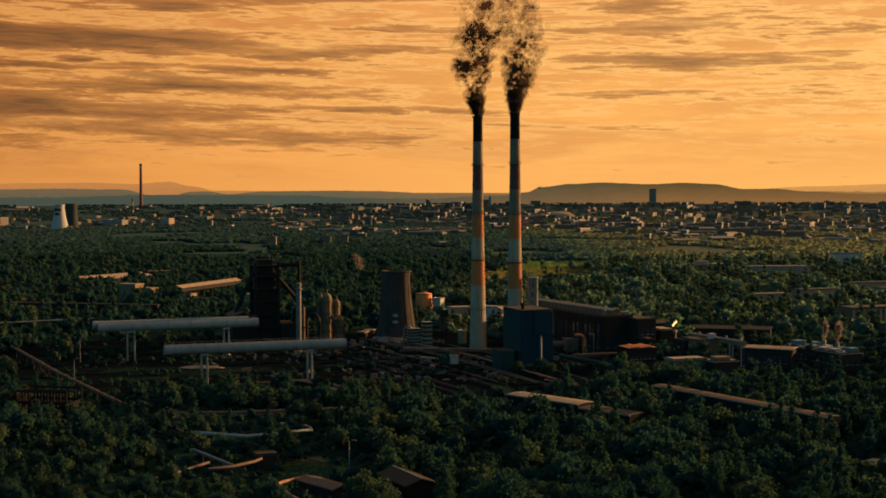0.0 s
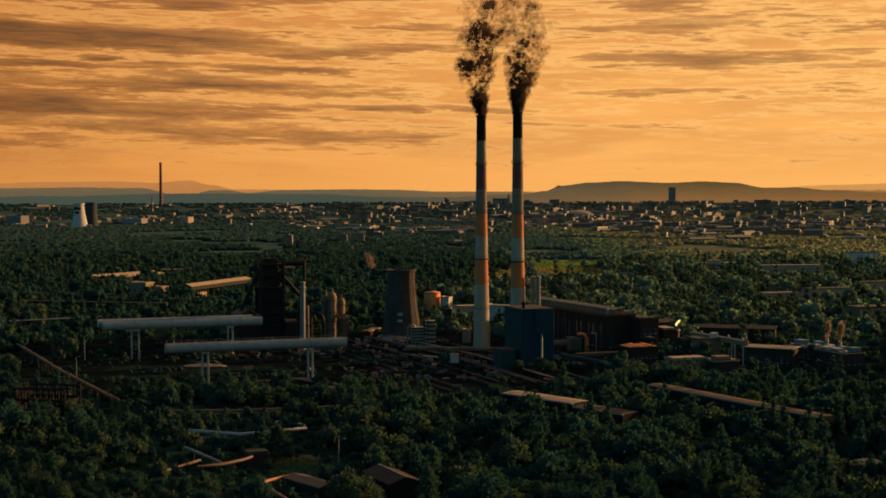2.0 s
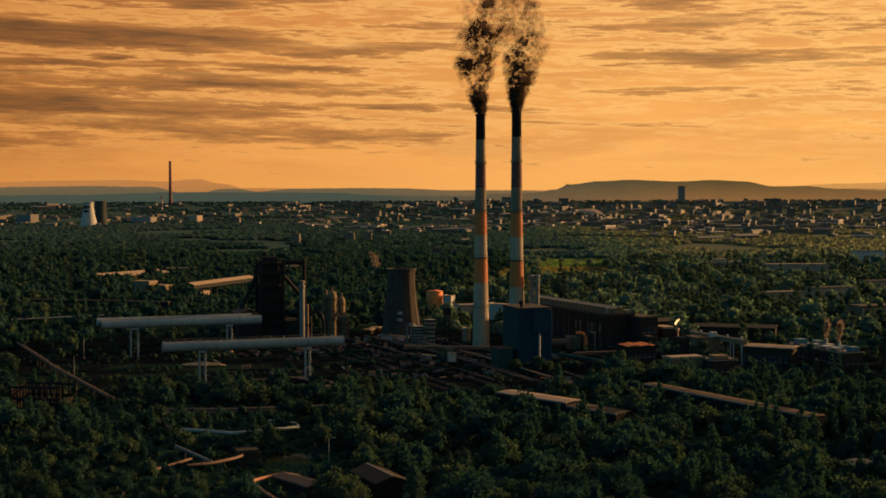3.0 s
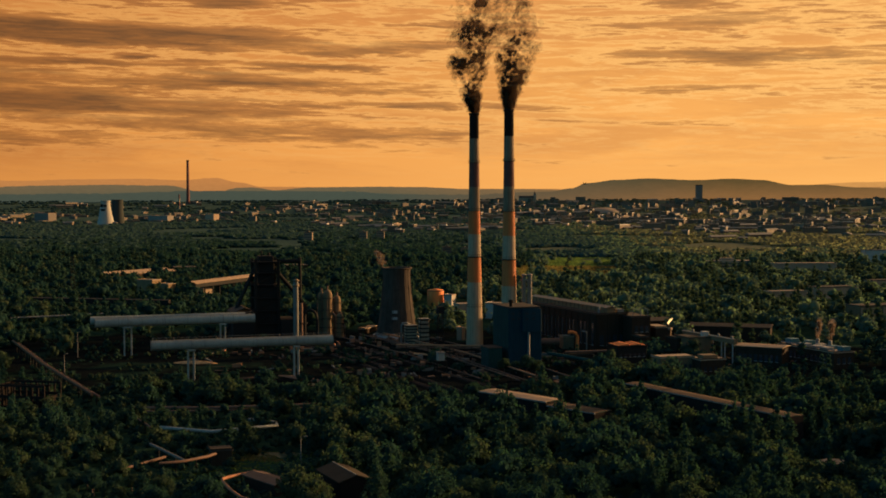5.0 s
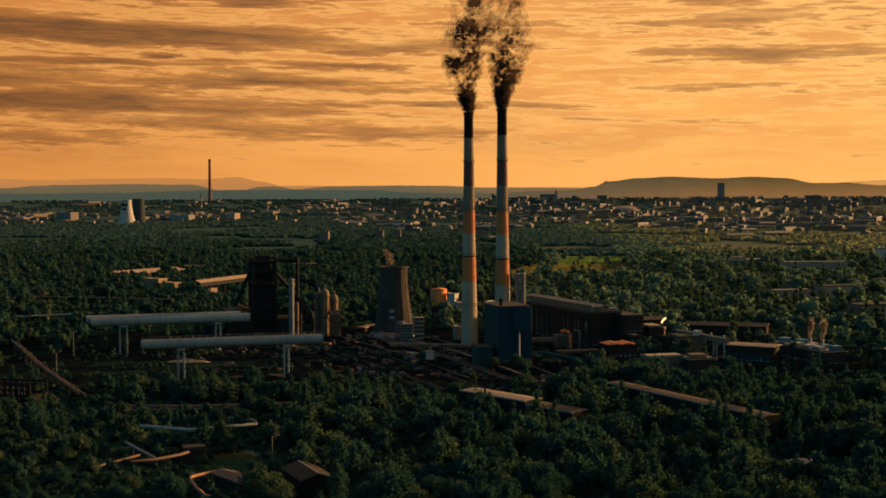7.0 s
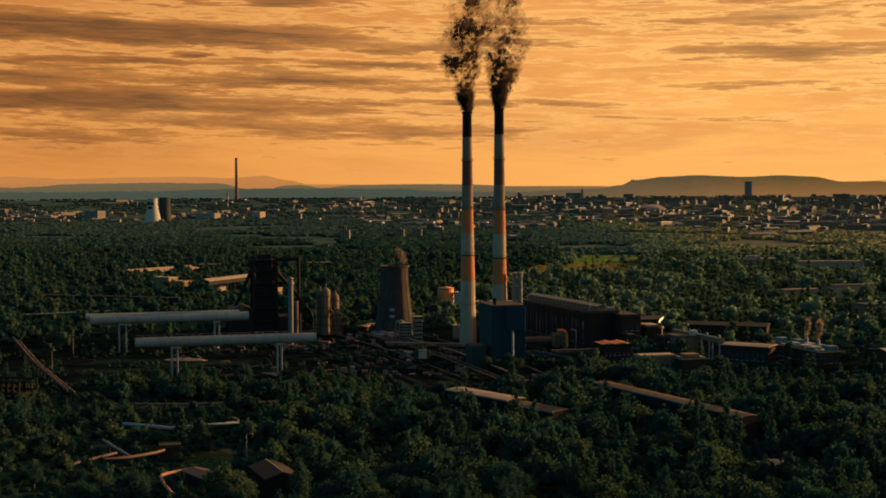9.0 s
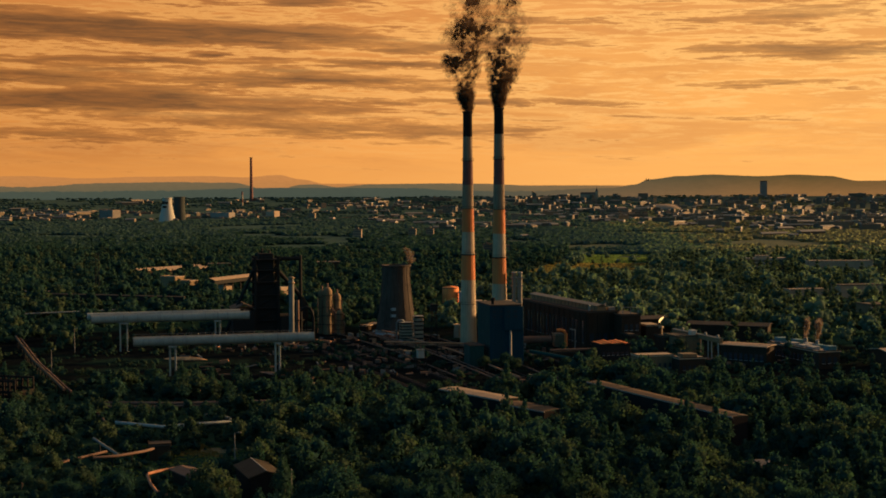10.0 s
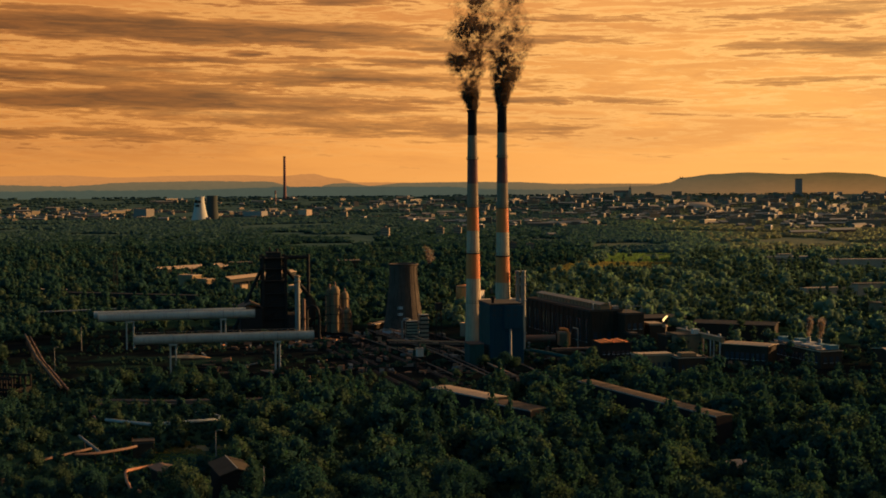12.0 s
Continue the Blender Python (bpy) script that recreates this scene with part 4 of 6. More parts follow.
def works_block(name, x, y, lu, lv, h, wall, roof, label, rot=GRID, pitch=0.0, along="y", win=(), group="works buildings", cat="building"):
    t = thing(name, pose(x, y, 0, 0, 0, rot), label, cat, group)
    FOOT.append((x, y, rot, -1, -1, lu + 1, lv + 1))
    part("wall", Mesh().box(0, 0, 0, lu, lv, h, 0.08), M[wall], t)
    if pitch:
        part("roof", Mesh().gable(0, 0, 0, lu, lv, h, pitch, along, 0.3, 0.6), M[roof], t)
        for far in (0, 1):
            if along == "y":
                q = far * (lv - 0.3)
                tri = [(x2, q + d, z2) for d in (0.05, 0.25) for x2, z2 in ((0.02, h), (lu - 0.02, h), (lu / 2, h + pitch))]
            else:
                q = far * (lu - 0.3)
                tri = [(q + d, y2, z2) for d in (0.25, 0.05) for y2, z2 in ((0.02, h), (lv - 0.02, h), (lv / 2, h + pitch))]
            part("gable", Mesh().raw(tri, [(0, 1, 2), (5, 4, 3), (0, 3, 4, 1), (1, 4, 5, 2), (2, 5, 3, 0)]), M[wall], t)
    else:
        part("roof", Mesh().box(-0.3, -0.3, h, lu + 0.3, lv + 0.3, h + 0.45, 0.08), M[roof], t)
        part("parapet", Mesh().box(-0.3, -0.3, h + 0.45, lu + 0.3, -0.05, h + 0.8).box(-0.3, -0.05, h + 0.45, -0.05, lv + 0.3, h + 0.8), M[wall], t)
    for w in win:
        windows(t, *w)
    return t


FOOT.append((-21.8, 562.5, GRID, -12, -3, 16, 26))
hall = works_block("works_hall", 12.0, 627.5, 17.7, 86, 19.3, "brick", "roof", "long dark brick works hall with a raised roof light", 33, win=(("l", 2, 82, 0, 4, 15, 20, 1.6), ("f", 1, 16, 0, 4, 9, 4, 2.2)))
part("roof_light", Mesh().box(6.5, 1.5, 19.75, 11.5, 84, 22.2, 0.1), M["brick_light"], hall)
part("roof_light_cap", Mesh().gable(6.2, 1.0, 19, 11.8, 84.5, 22.2, 0.8, "y", 0.25), M["roof_tan"], hall)
for i in range(18):
    part("mullion", Mesh().box(6.38, 4 + i * 4.4, 19.9, 6.5, 4.25 + i * 4.4, 22.1), M["steel_dark"], hall)
for i in range(14):
    part("pilaster", Mesh().box(-0.35, 1 + i * 6.2, 0, 0.0, 1.8 + i * 6.2, 18.9), M["brick"], hall)
for i in range(4):
    part("pilaster", Mesh().box(0.8 + i * 5.2, -0.35, 0, 1.7 + i * 5.2, 0.0, 18.9), M["brick"], hall)
part("vent", Mesh().tube((3, 3, 19.7), (3, 3, 23), 0.5).tube((15, 10, 19.7), (15, 10, 22.6), 0.4).box(13, 2, 19.76, 16.5, 5, 21.4), M["galv"], hall)
ext = works_block("works_hall_extension", 29.2, 626.5, 10.0, 22, 18.2, "brick", "roof", "lower dark brick extension of the works hall", win=(("f", 1, 9.5, 0, 3, 8, 3, 1.6), ("f", 1, 9.5, 0, 11, 14, 3, 1.6)))
pf = Mesh()
for i in range(3):
    pf.box(1 + i * 4, 1, 18.6, 1.25 + i * 4, 1.25, 22.0)
pf.box(1, 1, 22.0, 9.3, 1.25, 22.3)
part("gantry", pf, M["galv"], ext)
works_block("pump_house", 40.5, 634, 8, 14, 12.5, "brick", "roof_pale", "narrow dark brick house with a pale flat roof")
works_block("pump_house", 33.8, 618, 4.0, 10, 9.5, "brick", "roof", "narrow dark lean-to brick house")
tank = works_block("dark_bunker", 25.0, 575.5, 14.5, 12, 9.4, "steel_dark", "steel_dark", "black sheet-clad bunker with open roof trays in lit orange", win=(("f", 0.5, 14, 0, 5, 6.4, 6, 1.1),))
# Tray orange paints the sunlight on the uneven rooftop.
for i in range(7):
    part("tray", Mesh().box(0.6 + i * 1.95, 0.5, 9.85, 2.2 + i * 1.95, 11.3, 10.25 + 0.25 * (i % 3), 0.1), M["orange"], tank, "roof tray in the orange of a lit rooftop")
works_block("workshop", 44.5, 553, 16.3, 9, 7.6, "brick_light", "roof_pale", "tan brick workshop with a pale flat roof", win=(("f", 1, 15.5, 0, 2.5, 4.6, 6, 1.1),))
w2 = works_block("workshop", 61.5, 553, 12, 9, 7.0, "brick", "roof_pale", "small brick workshop with a roof box", win=(("f", 1, 11, 0, 2.2, 4.2, 4, 1.1),))
part("roof_box", Mesh().box(2, 1.5, 7.45, 9, 7, 9.0, 0.1), M["brick_light"], w2)
silo = works_block("block_house", 56.6, 606.0, 12.5, 14, 10.6, "brick_light", "roof", "plain tan block house with rooftop pipes")
part("rooftop_box", Mesh().box(8.5, 2, 11.05, 11.5, 5, 13.4, 0.1), M["plaster"], silo)
works_block("block_house", 51.0, 612, 5.5, 12, 9.5, "brick", "roof", "dark narrow block house beside the flare")
works_block("store_shed", 77.5, 595.6, 21.6, 11, 8.8, "brick", "roof_tan", "dark brick store shed with a lit tan roof", -20.5, along="x", pitch=0.5, win=(("f", 1, 20.5, 0, 2.5, 5.5, 8, 1.4),))
ph = works_block("process_hall", 120.0, 585.0, 11.0, 41, 7.4, "brick", "roof_pale", "dark process hall with pale roof and teal units", 32, win=(("l", 2, 39, 0, 2.5, 5.2, 12, 1.8), ("f", 1, 10, 0, 2.5, 5.2, 3, 1.6)))
for i, (u, v, w, d, hh, m) in enumerate(((5.5, 1, 4.5, 4, 2.0, "cyan"), (1.5, 7, 4, 5, 1.3, "plaster"), (6, 9, 4, 5, 1.6, "cyan"), (2, 15, 5, 4, 1.2, "plaster"), (6.5, 18, 3.5, 4, 1.5, "plaster"), (1.5, 23, 4, 5, 1.4, "plaster"), (6, 26, 4, 5, 2.2, "cyan"), (2, 34, 5, 4.5, 2.4, "cyan"))):
    part("rooftop_unit", Mesh().box(u, v, 7.9, u + w, v + d, 7.9 + hh, 0.15), M[m], ph, "turquoise sheet-clad roof unit" if m == "cyan" else "pale roof unit")
for v in (13, 22):
    part("steam_vent", Mesh().tube((8, v, 7.8), (8, v, 11.5), 0.8, n=16), M["galv"], ph)
part("roof_pipe", Mesh().run([(1.0, 1, 8.6), (1.0, 40, 8.6)], 0.3, 8), M["galv"], ph)
gy = thing("conveyor_gallery", pose(54.3, 632.8, 0, 0, 0, -58.0), "tan conveyor gallery on tall legs over the roofs", "gallery")
part("gallery", Mesh().box(0, -1.1, 9.6, 44, 1.1, 11.6, 0.1), M["brick_light"], gy)
part("roof", Mesh().gable(0, -1.1, 0, 44, 1.1, 11.6, 0.35, "x", 0.12, 0.25), M["roof_tan"], gy)
for s in (2, 13, 24, 34, 43):
    for k2 in (-0.9, 0.9):
        part("leg", Mesh().box(s - 0.25, k2 - 0.2, 0, s + 0.25, k2 + 0.2, 9.6), M["concrete"], gy)
for s in (8, 19, 30, 41):
    part("roof_vent", Mesh().tube((s, 0, 11.8), (s, 0, 13.0), 0.6, n=10), M["galv"], gy)
works_block("store_shed", 150.0, 588, 34, 16, 7.4, "brick", "roof_pale", "brick store shed with a pale roof", pitch=1.2, along="x")
works_block("long_warehouse", 57.0, 692, 42, 14, 8, "brick", "roof", "long dim brown brick warehouse against the woods", -8, along="x", pitch=1.2)
works_block("long_warehouse", 28.0, 700, 26, 12, 9, "brick", "roof", "dark warehouse behind the works hall", along="x", pitch=1.4)
rh = works_block("arcade_house", 157.0, 792, 62, 15, 11.0, "brick_light", "roof", "tan brick house with tall lit wall piers")
for i in range(16):
    part("pier", Mesh().box(0.4 + i * 3.85, -0.5, 0, 1.9 + i * 3.85, 0.0, 10.2), M["plaster_tan"], rh)
windows(rh, "f", 2, 61, 0, 6.6, 9.0, 15, 1.7)
FOOT.append((154.3, 800, GRID, -4, -75, 66, 0))

# flare stack with its flame
fl = thing("flare_stack", pose(46.6, 639, 0), "pale flare stack with a burning gas flame", "flare")
part("stack", Mesh().lathe([(1.5, 0), (1.5, 11.2), (2.0, 11.4), (2.0, 12.2), (1.2, 12.4)], 18), M["plaster_tan"], fl)
part("tip", Mesh().tube((0, 0, 12.3), (0, 0, 14.0), 0.5), M["steel_dark"], fl)
fm = Mesh()
for px, pz, rr, hh in ((0.0, 13.9, 0.42, 1.6), (0.5, 14.8, 0.45, 1.5), (1.1, 15.5, 0.45, 1.4), (1.7, 16.1, 0.3, 1.1), (-0.2, 14.3, 0.28, 1.0)):
    fm.lathe([(0.1, 0), (rr, hh * 0.3), (rr * 0.7, hh * 0.6), (0.05, hh)], 10, (px, 0, pz))
part("flame", fm, glow_material("gas_flame", (1.0, 0.62, 0.22), 0.6), fl, "bright orange gas flame")


# ---- long sheds in the foreground wood ----
def long_shed(x, y, lu, lv, h, ridge, roof, label, rot=38.4):
    t = thing("long_shed", pose(x, y, 0, 0, 0, rot), label, "shed", "long sheds")
    FOOT.append((x, y, rot, 1.0, 3, lu - 1, lv - 1))
    part("wall", Mesh().box(0, 0, 0, lu, lv, h, 0.05), M["soot"], t)
    n = int(lv / 6)
    for i in range(n):
        y0, y1 = lv * i / n, lv * (i + 1) / n
        part("roof_panel", Mesh().gable(0, y0 + 0.03, 0, lu, y1 - 0.03, h, ridge, "y", 0.18, 0.0).raw([], []), M[roof], t)
    part("eave", Mesh().box(-0.35, -0.3, h - 0.25, 0.0, lv + 0.3, h + 0.1), M["galv"], t)
    part("gable", Mesh().raw([(0, -0.02, h), (lu, -0.02, h), (lu / 2, -0.02, h + ridge)], [(0, 1, 2)]), M["teal"], t)
    return t


long_shed(86.9, 399.7, 6.0, 84, 9.2, 0.25, "roof_brown", "very long low shed with a brown sheet roof among trees", 39.4)
long_shed(8.0, 428.6, 8.6, 33.6, 7.3, 0.3, "roof_tan", "low shed with a sunlit tan sheet roof among trees", 52)
long_shed(25.6, 415.4, 8.6, 22.2, 6.1, 0.3, "roof_brown", "lower brown-roofed shed end among trees", 52)


# ---- hut and poles at the wood's edge ----
hut = works_block("hut", -27.8, 290.5, 8.1, 16.2, 8.2, "soot", "roof_dark", "small brick hut with a brown pitched roof", pitch=1.5, group="huts", cat="hut", rot=35)
part("ridge_cap", Mesh().box(3.9, -0.6, 9.98, 4.2, 16.8, 10.1), M["galv"], hut)
works_block("hut", -50.0, 307.5, 5.5, 16, 3.0, "brick", "rust", "small hut with a rusty sheet roof", rot=48.7, pitch=0.7, group="huts", cat="hut")
works_block("hut", -80.0, 341, 6, 6, 4.4, "brick", "roof", "flat dark hut beside the pipes", group="huts", cat="hut")


def pole(x, y, h, label, arm=0.0):
    t = thing("lamp_pole", pose(x, y, 0), label, "pole", "lamp poles")
    part("post", Mesh().lathe([(0.22, 0), (0.2, 1), (0.12, h)], 8), M["stack_grey"], t)
    if arm:
        part("arm", Mesh().tube((0, 0, h - 0.1), (arm, 0, h + 0.3), 0.07, n=6), M["stack_grey"], t)
        part("lamp_head", Mesh().box(arm - 0.2, -0.2, h + 0.15, arm + 0.8, 0.2, h + 0.4, 0.05), M["stack_grey"], t)
    return t


pole(-20.3, 299.7, 9.2, "slender pale pole beside the hut")
pole(-208.4, 506, 10.5, "slender grey lamp pole in the shrubs", 1.0)
pole(-53.0, 341, 9.5, "slender dark pole in the clearing", 1.2)
pole(-236.0, 575, 12.0, "slender grey pole near the duct", 1.0)
lattice_mast(-396, 894, 1.6, 33, "tall thin lattice mast in the distance", False)


# ---- pipelines ----
def pipeline(pts, r, mat, label, step=9.0, trestle=True):
    t = thing("pipeline", pose(0, 0, 0), label, "pipeline", "overground pipelines")
    part("pipe", Mesh().run(pts, r, 10), M[mat], t)
    if trestle:
        for p, q in zip(pts, pts[1:]):
            p, q = Vector(p), Vector(q)
            n = int((q - p).length / step)
            for i in range(n):
                c = p.lerp(q, (i + 0.5) / max(n, 1))
                if c.z > 1.0:
                    part("support", Mesh().box(c.x - 0.16, c.y - 0.16, 0, c.x + 0.16, c.y + 0.16, c.z - r + 0.05), M["steel_dark"], t)
    return t


pipeline([(-114, 385, 2.7), (-95, 381, 2.6), (-86.5, 387.5, 2.6), (-77.5, 395.5, 2.5), (-79.5, 400.5, 2.5), (-84.5, 404, 2.6), (-90.5, 404.5, 2.6)], 0.6, "duct", "pale insulated steam pipe bent in a loop")
pipeline([(-141, 425, 2), (-111.6, 429.5, 2), (-93, 437, 2), (-64, 448, 2)], 0.6, "rust", "rusty pipeline on low supports through shrubs")
pipeline([(-139, 419, 1.6), (-120, 423, 1.6), (-112, 425.5, 1.6), (-64, 442, 1.6)], 0.45, "rust", "rusty pipe running along the larger pipeline")
pipeline([(-281, 595, 5), (-220.5, 511, 5), (-162.5, 436.5, 4.6)], 0.6, "roof_brown", "rusty conveyor pipe running down to the wood")
pipeline([(-278, 595, 4), (-217.5, 511, 4), (-159.5, 436.5, 3.8)], 0.4, "rust", "thin rusty pipe beside the conveyor pipe")
pipeline([(-60.8, 323.0, 3.1), (-65.4, 315.0, 3.1), (-66.2, 312.4, 3.1), (-65.0, 309.5, 3.1), (-59.8, 300.8, 3.1), (-54.2, 292.8, 3.1), (-50.6, 291.0, 3.0)], 0.42, "rust_pale", "bent rust-orange pipe on posts beside the huts", 5)
pipeline([(-88.5, 323.0, 4.3), (-82.7, 326.8, 4.4), (-79.3, 336.4, 4.0), (-78.6, 341.2, 3.9)], 0.4, "rust", "brown pipe running to the flat hut")
pipeline([(-117, 383.8, 3.0), (-133, 405, 3.0)], 0.35, "rust", "short rusty pipe climbing behind the steam pipe")
pipeline([(-82.9, 327.2, 4.6), (-91.5, 336.2, 4.8), (-101.0, 346.3, 5)], 0.42, "stack_grey", "pale pipe climbing through the shrubs")
pipeline([(-102.5, 319.4, 2), (-98, 332, 2), (-95, 343, 2)], 0.4, "rust", "rusty pipe near the flat hut")
pipeline([(-1, 616, 11.6), (1, 616.5, 11.8), (2.6, 617, 11.2), (3.4, 617, 9.6), (3.4, 617, 0.4)], 0.8, "orange", "rust-orange bent pipe before the works hall", trestle=False)
pipeline([(8, 616, 0.4), (8, 616, 12), (5.5, 616, 12.4)], 0.35, "galv", "thin pale bent pipe before the works hall", trestle=False)
for i, (dx, z, r, m) in enumerate(((0, 2.2, 0.32, "rust"), (3, 1.6, 0.25, "rust"), (7, 2.8, 0.38, "rust_pale"), (12, 1.2, 0.25, "steel_dark"), (17, 2.0, 0.3, "rust"), (-8, 1.4, 0.25, "rust"))):
    pipeline([(-121 + dx * 1.9, 680, z), (-62 + dx * 1.9, 600, z), (-12 + dx * 1.6, 516, z)], r, m, "rusty pipe of the long pipe rack before the chimneys", 14)
pipeline([(-82, 596, 6.5), (-40, 597, 6.5), (-28, 597, 6.5)], 0.42, "rust_pale", "brown pipe bridge at the chimneys' feet")
pipeline([(-82, 599, 5.0), (-38, 600, 5.0)], 0.4, "rust", "rusty pipe under the pipe bridge")
pipeline([(-6, 570, 7), (14, 562, 5), (24, 548, 3.5), (34, 524, 3)], 0.8, "teal", "green covered conveyor from the blue building")
pipeline([(0, 590, 5), (22, 600, 5)], 0.6, "rust", "rusty pipe between blue building and hall")

gal = thing("conveyor_gallery", pose(-392, 806, 0, 0, 0, -4.5), "long dark conveyor gallery on posts", "gallery")
part("gallery", Mesh().box(0, 0, 6.2, 112, 3.2, 9.2, 0.1), M["steel_dark"], gal)
part("roof", Mesh().gable(0, 0, 0, 112, 3.2, 9.2, 0.5, "x", 0.15, 0.3), M["roof_brown"], gal)
for i in range(12):
    part("post", Mesh().box(2 + i * 9.8, 1.2, 0, 2.6 + i * 9.8, 1.8, 6.2), M["steel_dark"], gal)
pipeline([(-340, 700, 6), (-270, 757, 6), (-240, 770, 6)], 0.5, "galv", "long pale pipe on posts in the dark yard")


# ---- ruin by the left wood ----
def ruin():
    t = thing("ruined_hall", pose(-193, 421, 0, 0, 0, -3), "dark roofless concrete hall shell with gaping windows", "building", "works buildings")
    FOOT.append((-193, 421, -3, 0, 3, 20, 12))
    n = 8
    for z0, z1 in ((0, 2.2), (5.0, 6.0), (9.2, 10.0)):
        part("wall", Mesh().box(0, 0, z0, 20, 0.5, z1, 0.05), M["soot"], t)
        part("wall", Mesh().box(0, 11.5, z0, 20, 12, z1, 0.05), M["soot"], t)
    for i in range(n + 1):
        x = 19.4 * i / n
        for y in (0, 11.5):
            for z0, z1 in ((2.2, 5.0), (6.0, 9.2)):
                part("pier", Mesh().box(x, y + 0.02, z0, x + 0.6, y + 0.48, z1), M["soot"], t)
    part("wall", Mesh().box(0, 0.52, 0, 0.5, 11.48, 9.6, 0.05), M["soot"], t)
    part("wall", Mesh().box(19.5, 0.52, 0, 20, 11.48, 5.5, 0.05), M["soot"], t)
    part("beam", Mesh().box(0.5, 5.7, 9.0, 19.5, 6.1, 9.5), M["soot"], t)


ruin()


# ---- bare patches of the yard ----
def patch(name, x, y, rx, ry, rot, h, mat, label):
    n, rings = 30, 4
    vs, fs = [(0, 0, h)], []
    for j in range(1, rings + 1):
        for i in range(n):
            a = 2 * math.pi * i / n
            q = j / rings * (1 + 0.22 * noise.noise((math.cos(a) * 1.5 + x, math.sin(a) * 1.5 + y, 1)))
            z = h * (1 - (j / rings) ** 2) + (0.12 * noise.noise((a * 3, j, x)) if j < rings else -0.05)
            vs.append((rx * q * math.cos(a), ry * q * math.sin(a), z))
    fs += [(0, 1 + i, 1 + (i + 1) % n) for i in range(n)]
    for j in range(rings - 1):
        o = 1 + j * n
        fs += [(o + i, o + n + i, o + n + (i + 1) % n, o + (i + 1) % n) for i in range(n)]
    return solid(name, Mesh().raw(vs, fs, True), M[mat], label, "heap", "yard heaps", m=pose(x, y, 0, 0, 0, rot))


# Stands in for a sunlit patch of ground; the sunlight is in its colour.
patch("sand_mound", -171, 563, 11, 3.4, 8, 1.1, "sand", "low sand mound in the yard, tinted like sunlit ground")
patch("earth_bank", -68, 360, 9, 5, 20, 0.4, "dry_grass", "dry grass bank in a small clearing")
patch("earth_bank", -88, 500, 16, 4, -30, 0.6, "dry_grass", "dry grassy bank along the yard track")
patch("earth_bank", -105, 520, 18, 3, -35, 0.8, "rust", "long rusty spoil bank in the yard")
patch("earth_bank", -72, 612, 16, 1.6, -30, 0.5, "sand", "pale gravel bank by the pipe rack")
works_block("low_shed", -127, 700, 4, 20, 2.6, "brick", "roof_tan", "low shed with a sunlit roof by the cooling tower", -8)
works_block("low_shed", -66.5, 677, 3.2, 4, 6.5, "plaster_tan", "roof_pale", "little tan cabin behind the chimney", -20)
works_block("hut", 95, 357, 8, 7, 2.6, "brick", "roof_tan", "small hut with a tan roof deep in the wood", 30, group="huts", cat="hut", pitch=0.5)
works_block("shed", -450, 866, 34, 10, 5.5, "brick", "roof_pale", "dark shed with a pale roof beside the gallery", -4, group="outlying sheds")
vs = thing("pressure_vessel", pose(-16, 640, 0, 0, 0, 20), "rusty horizontal pressure vessel on saddles", "tank")
part("shell", Mesh().run([(-8.5, 0, 4), (-8, 0, 4), (8, 0, 4), (8.5, 0, 4)], 1.9, 18), M["rust"], vs)
for s in (-5, 5):
    part("saddle", Mesh().box(s - 0.5, -1.5, 0, s + 0.5, 1.5, 2.6), M["concrete"], vs)
works_block("low_shed", -6, 645, 14, 8, 6.0, "brick_light", "roof_tan", "tan shed between the blue building and the hall", 20)
works_block("low_shed", 2, 590, 12, 6, 3.6, "brick", "roof", "low dark shed at the hall's foot", GRID)


# ---- scrap and clutter in the yards ----
def clutter(seed, count, mat, label, patches):
    """Scrap, plates, short pipes, crates and low walls strewn over the yards; patches: x, y, half sizes along the works' axes."""
    rn = random.Random(seed)
    ms = Mesh()
    c0, s0 = math.cos(radians(GRID)), math.sin(radians(GRID))
    for i in range(count):
        px, py, hu, hv = rn.choice(patches)
        u, v = rn.uniform(-hu, hu), rn.uniform(-hv, hv)
        x, y = px + u * c0 - v * s0, py + u * s0 + v * c0
        if noise.noise((x * 0.05, y * 0.05, seed)) < -0.1:
            continue
        a = radians(GRID + rn.choice((0, 0, 90, 90, -30)) + rn.uniform(-12, 12))
        c, sn = math.cos(a), math.sin(a)
        k2 = rn.random()
        if k2 < 0.35:
            ln, r = rn.uniform(2, 9), rn.uniform(0.12, 0.4)
            ms.tube((x - c * ln / 2, y - sn * ln / 2, r), (x + c * ln / 2, y + sn * ln / 2, r + rn.choice((0, 0, rn.uniform(0, 1.2)))), r, n=6)
        else:
            w, d, h = (rn.uniform(0.6, 3.2), rn.uniform(0.6, 2.4), rn.uniform(0.3, 2.2)) if k2 < 0.8 else (rn.uniform(4, 11), rn.uniform(0.3, 1.4), rn.uniform(0.4, 1.6))
            low_z, hi_z = -0.05, h
            ring = [(x + p * c - q * sn, y + p * sn + q * c) for p, q in ((-w / 2, -d / 2), (w / 2, -d / 2), (w / 2, d / 2), (-w / 2, d / 2))]
            lean = rn.uniform(-0.25, 0.25) * h
            ms.raw([(*p, low_z) for p in ring] + [(p[0], p[1], hi_z + (lean if j in (0, 3) else -lean)) for j, p in enumerate(ring)],
                   [(4, 5, 6, 7), (0, 1, 5, 4), (1, 2, 6, 5), (2, 3, 7, 6), (3, 0, 4, 7)])
    solid("yard_scrap", ms, M[mat], label, "scrap", kind="stuff")


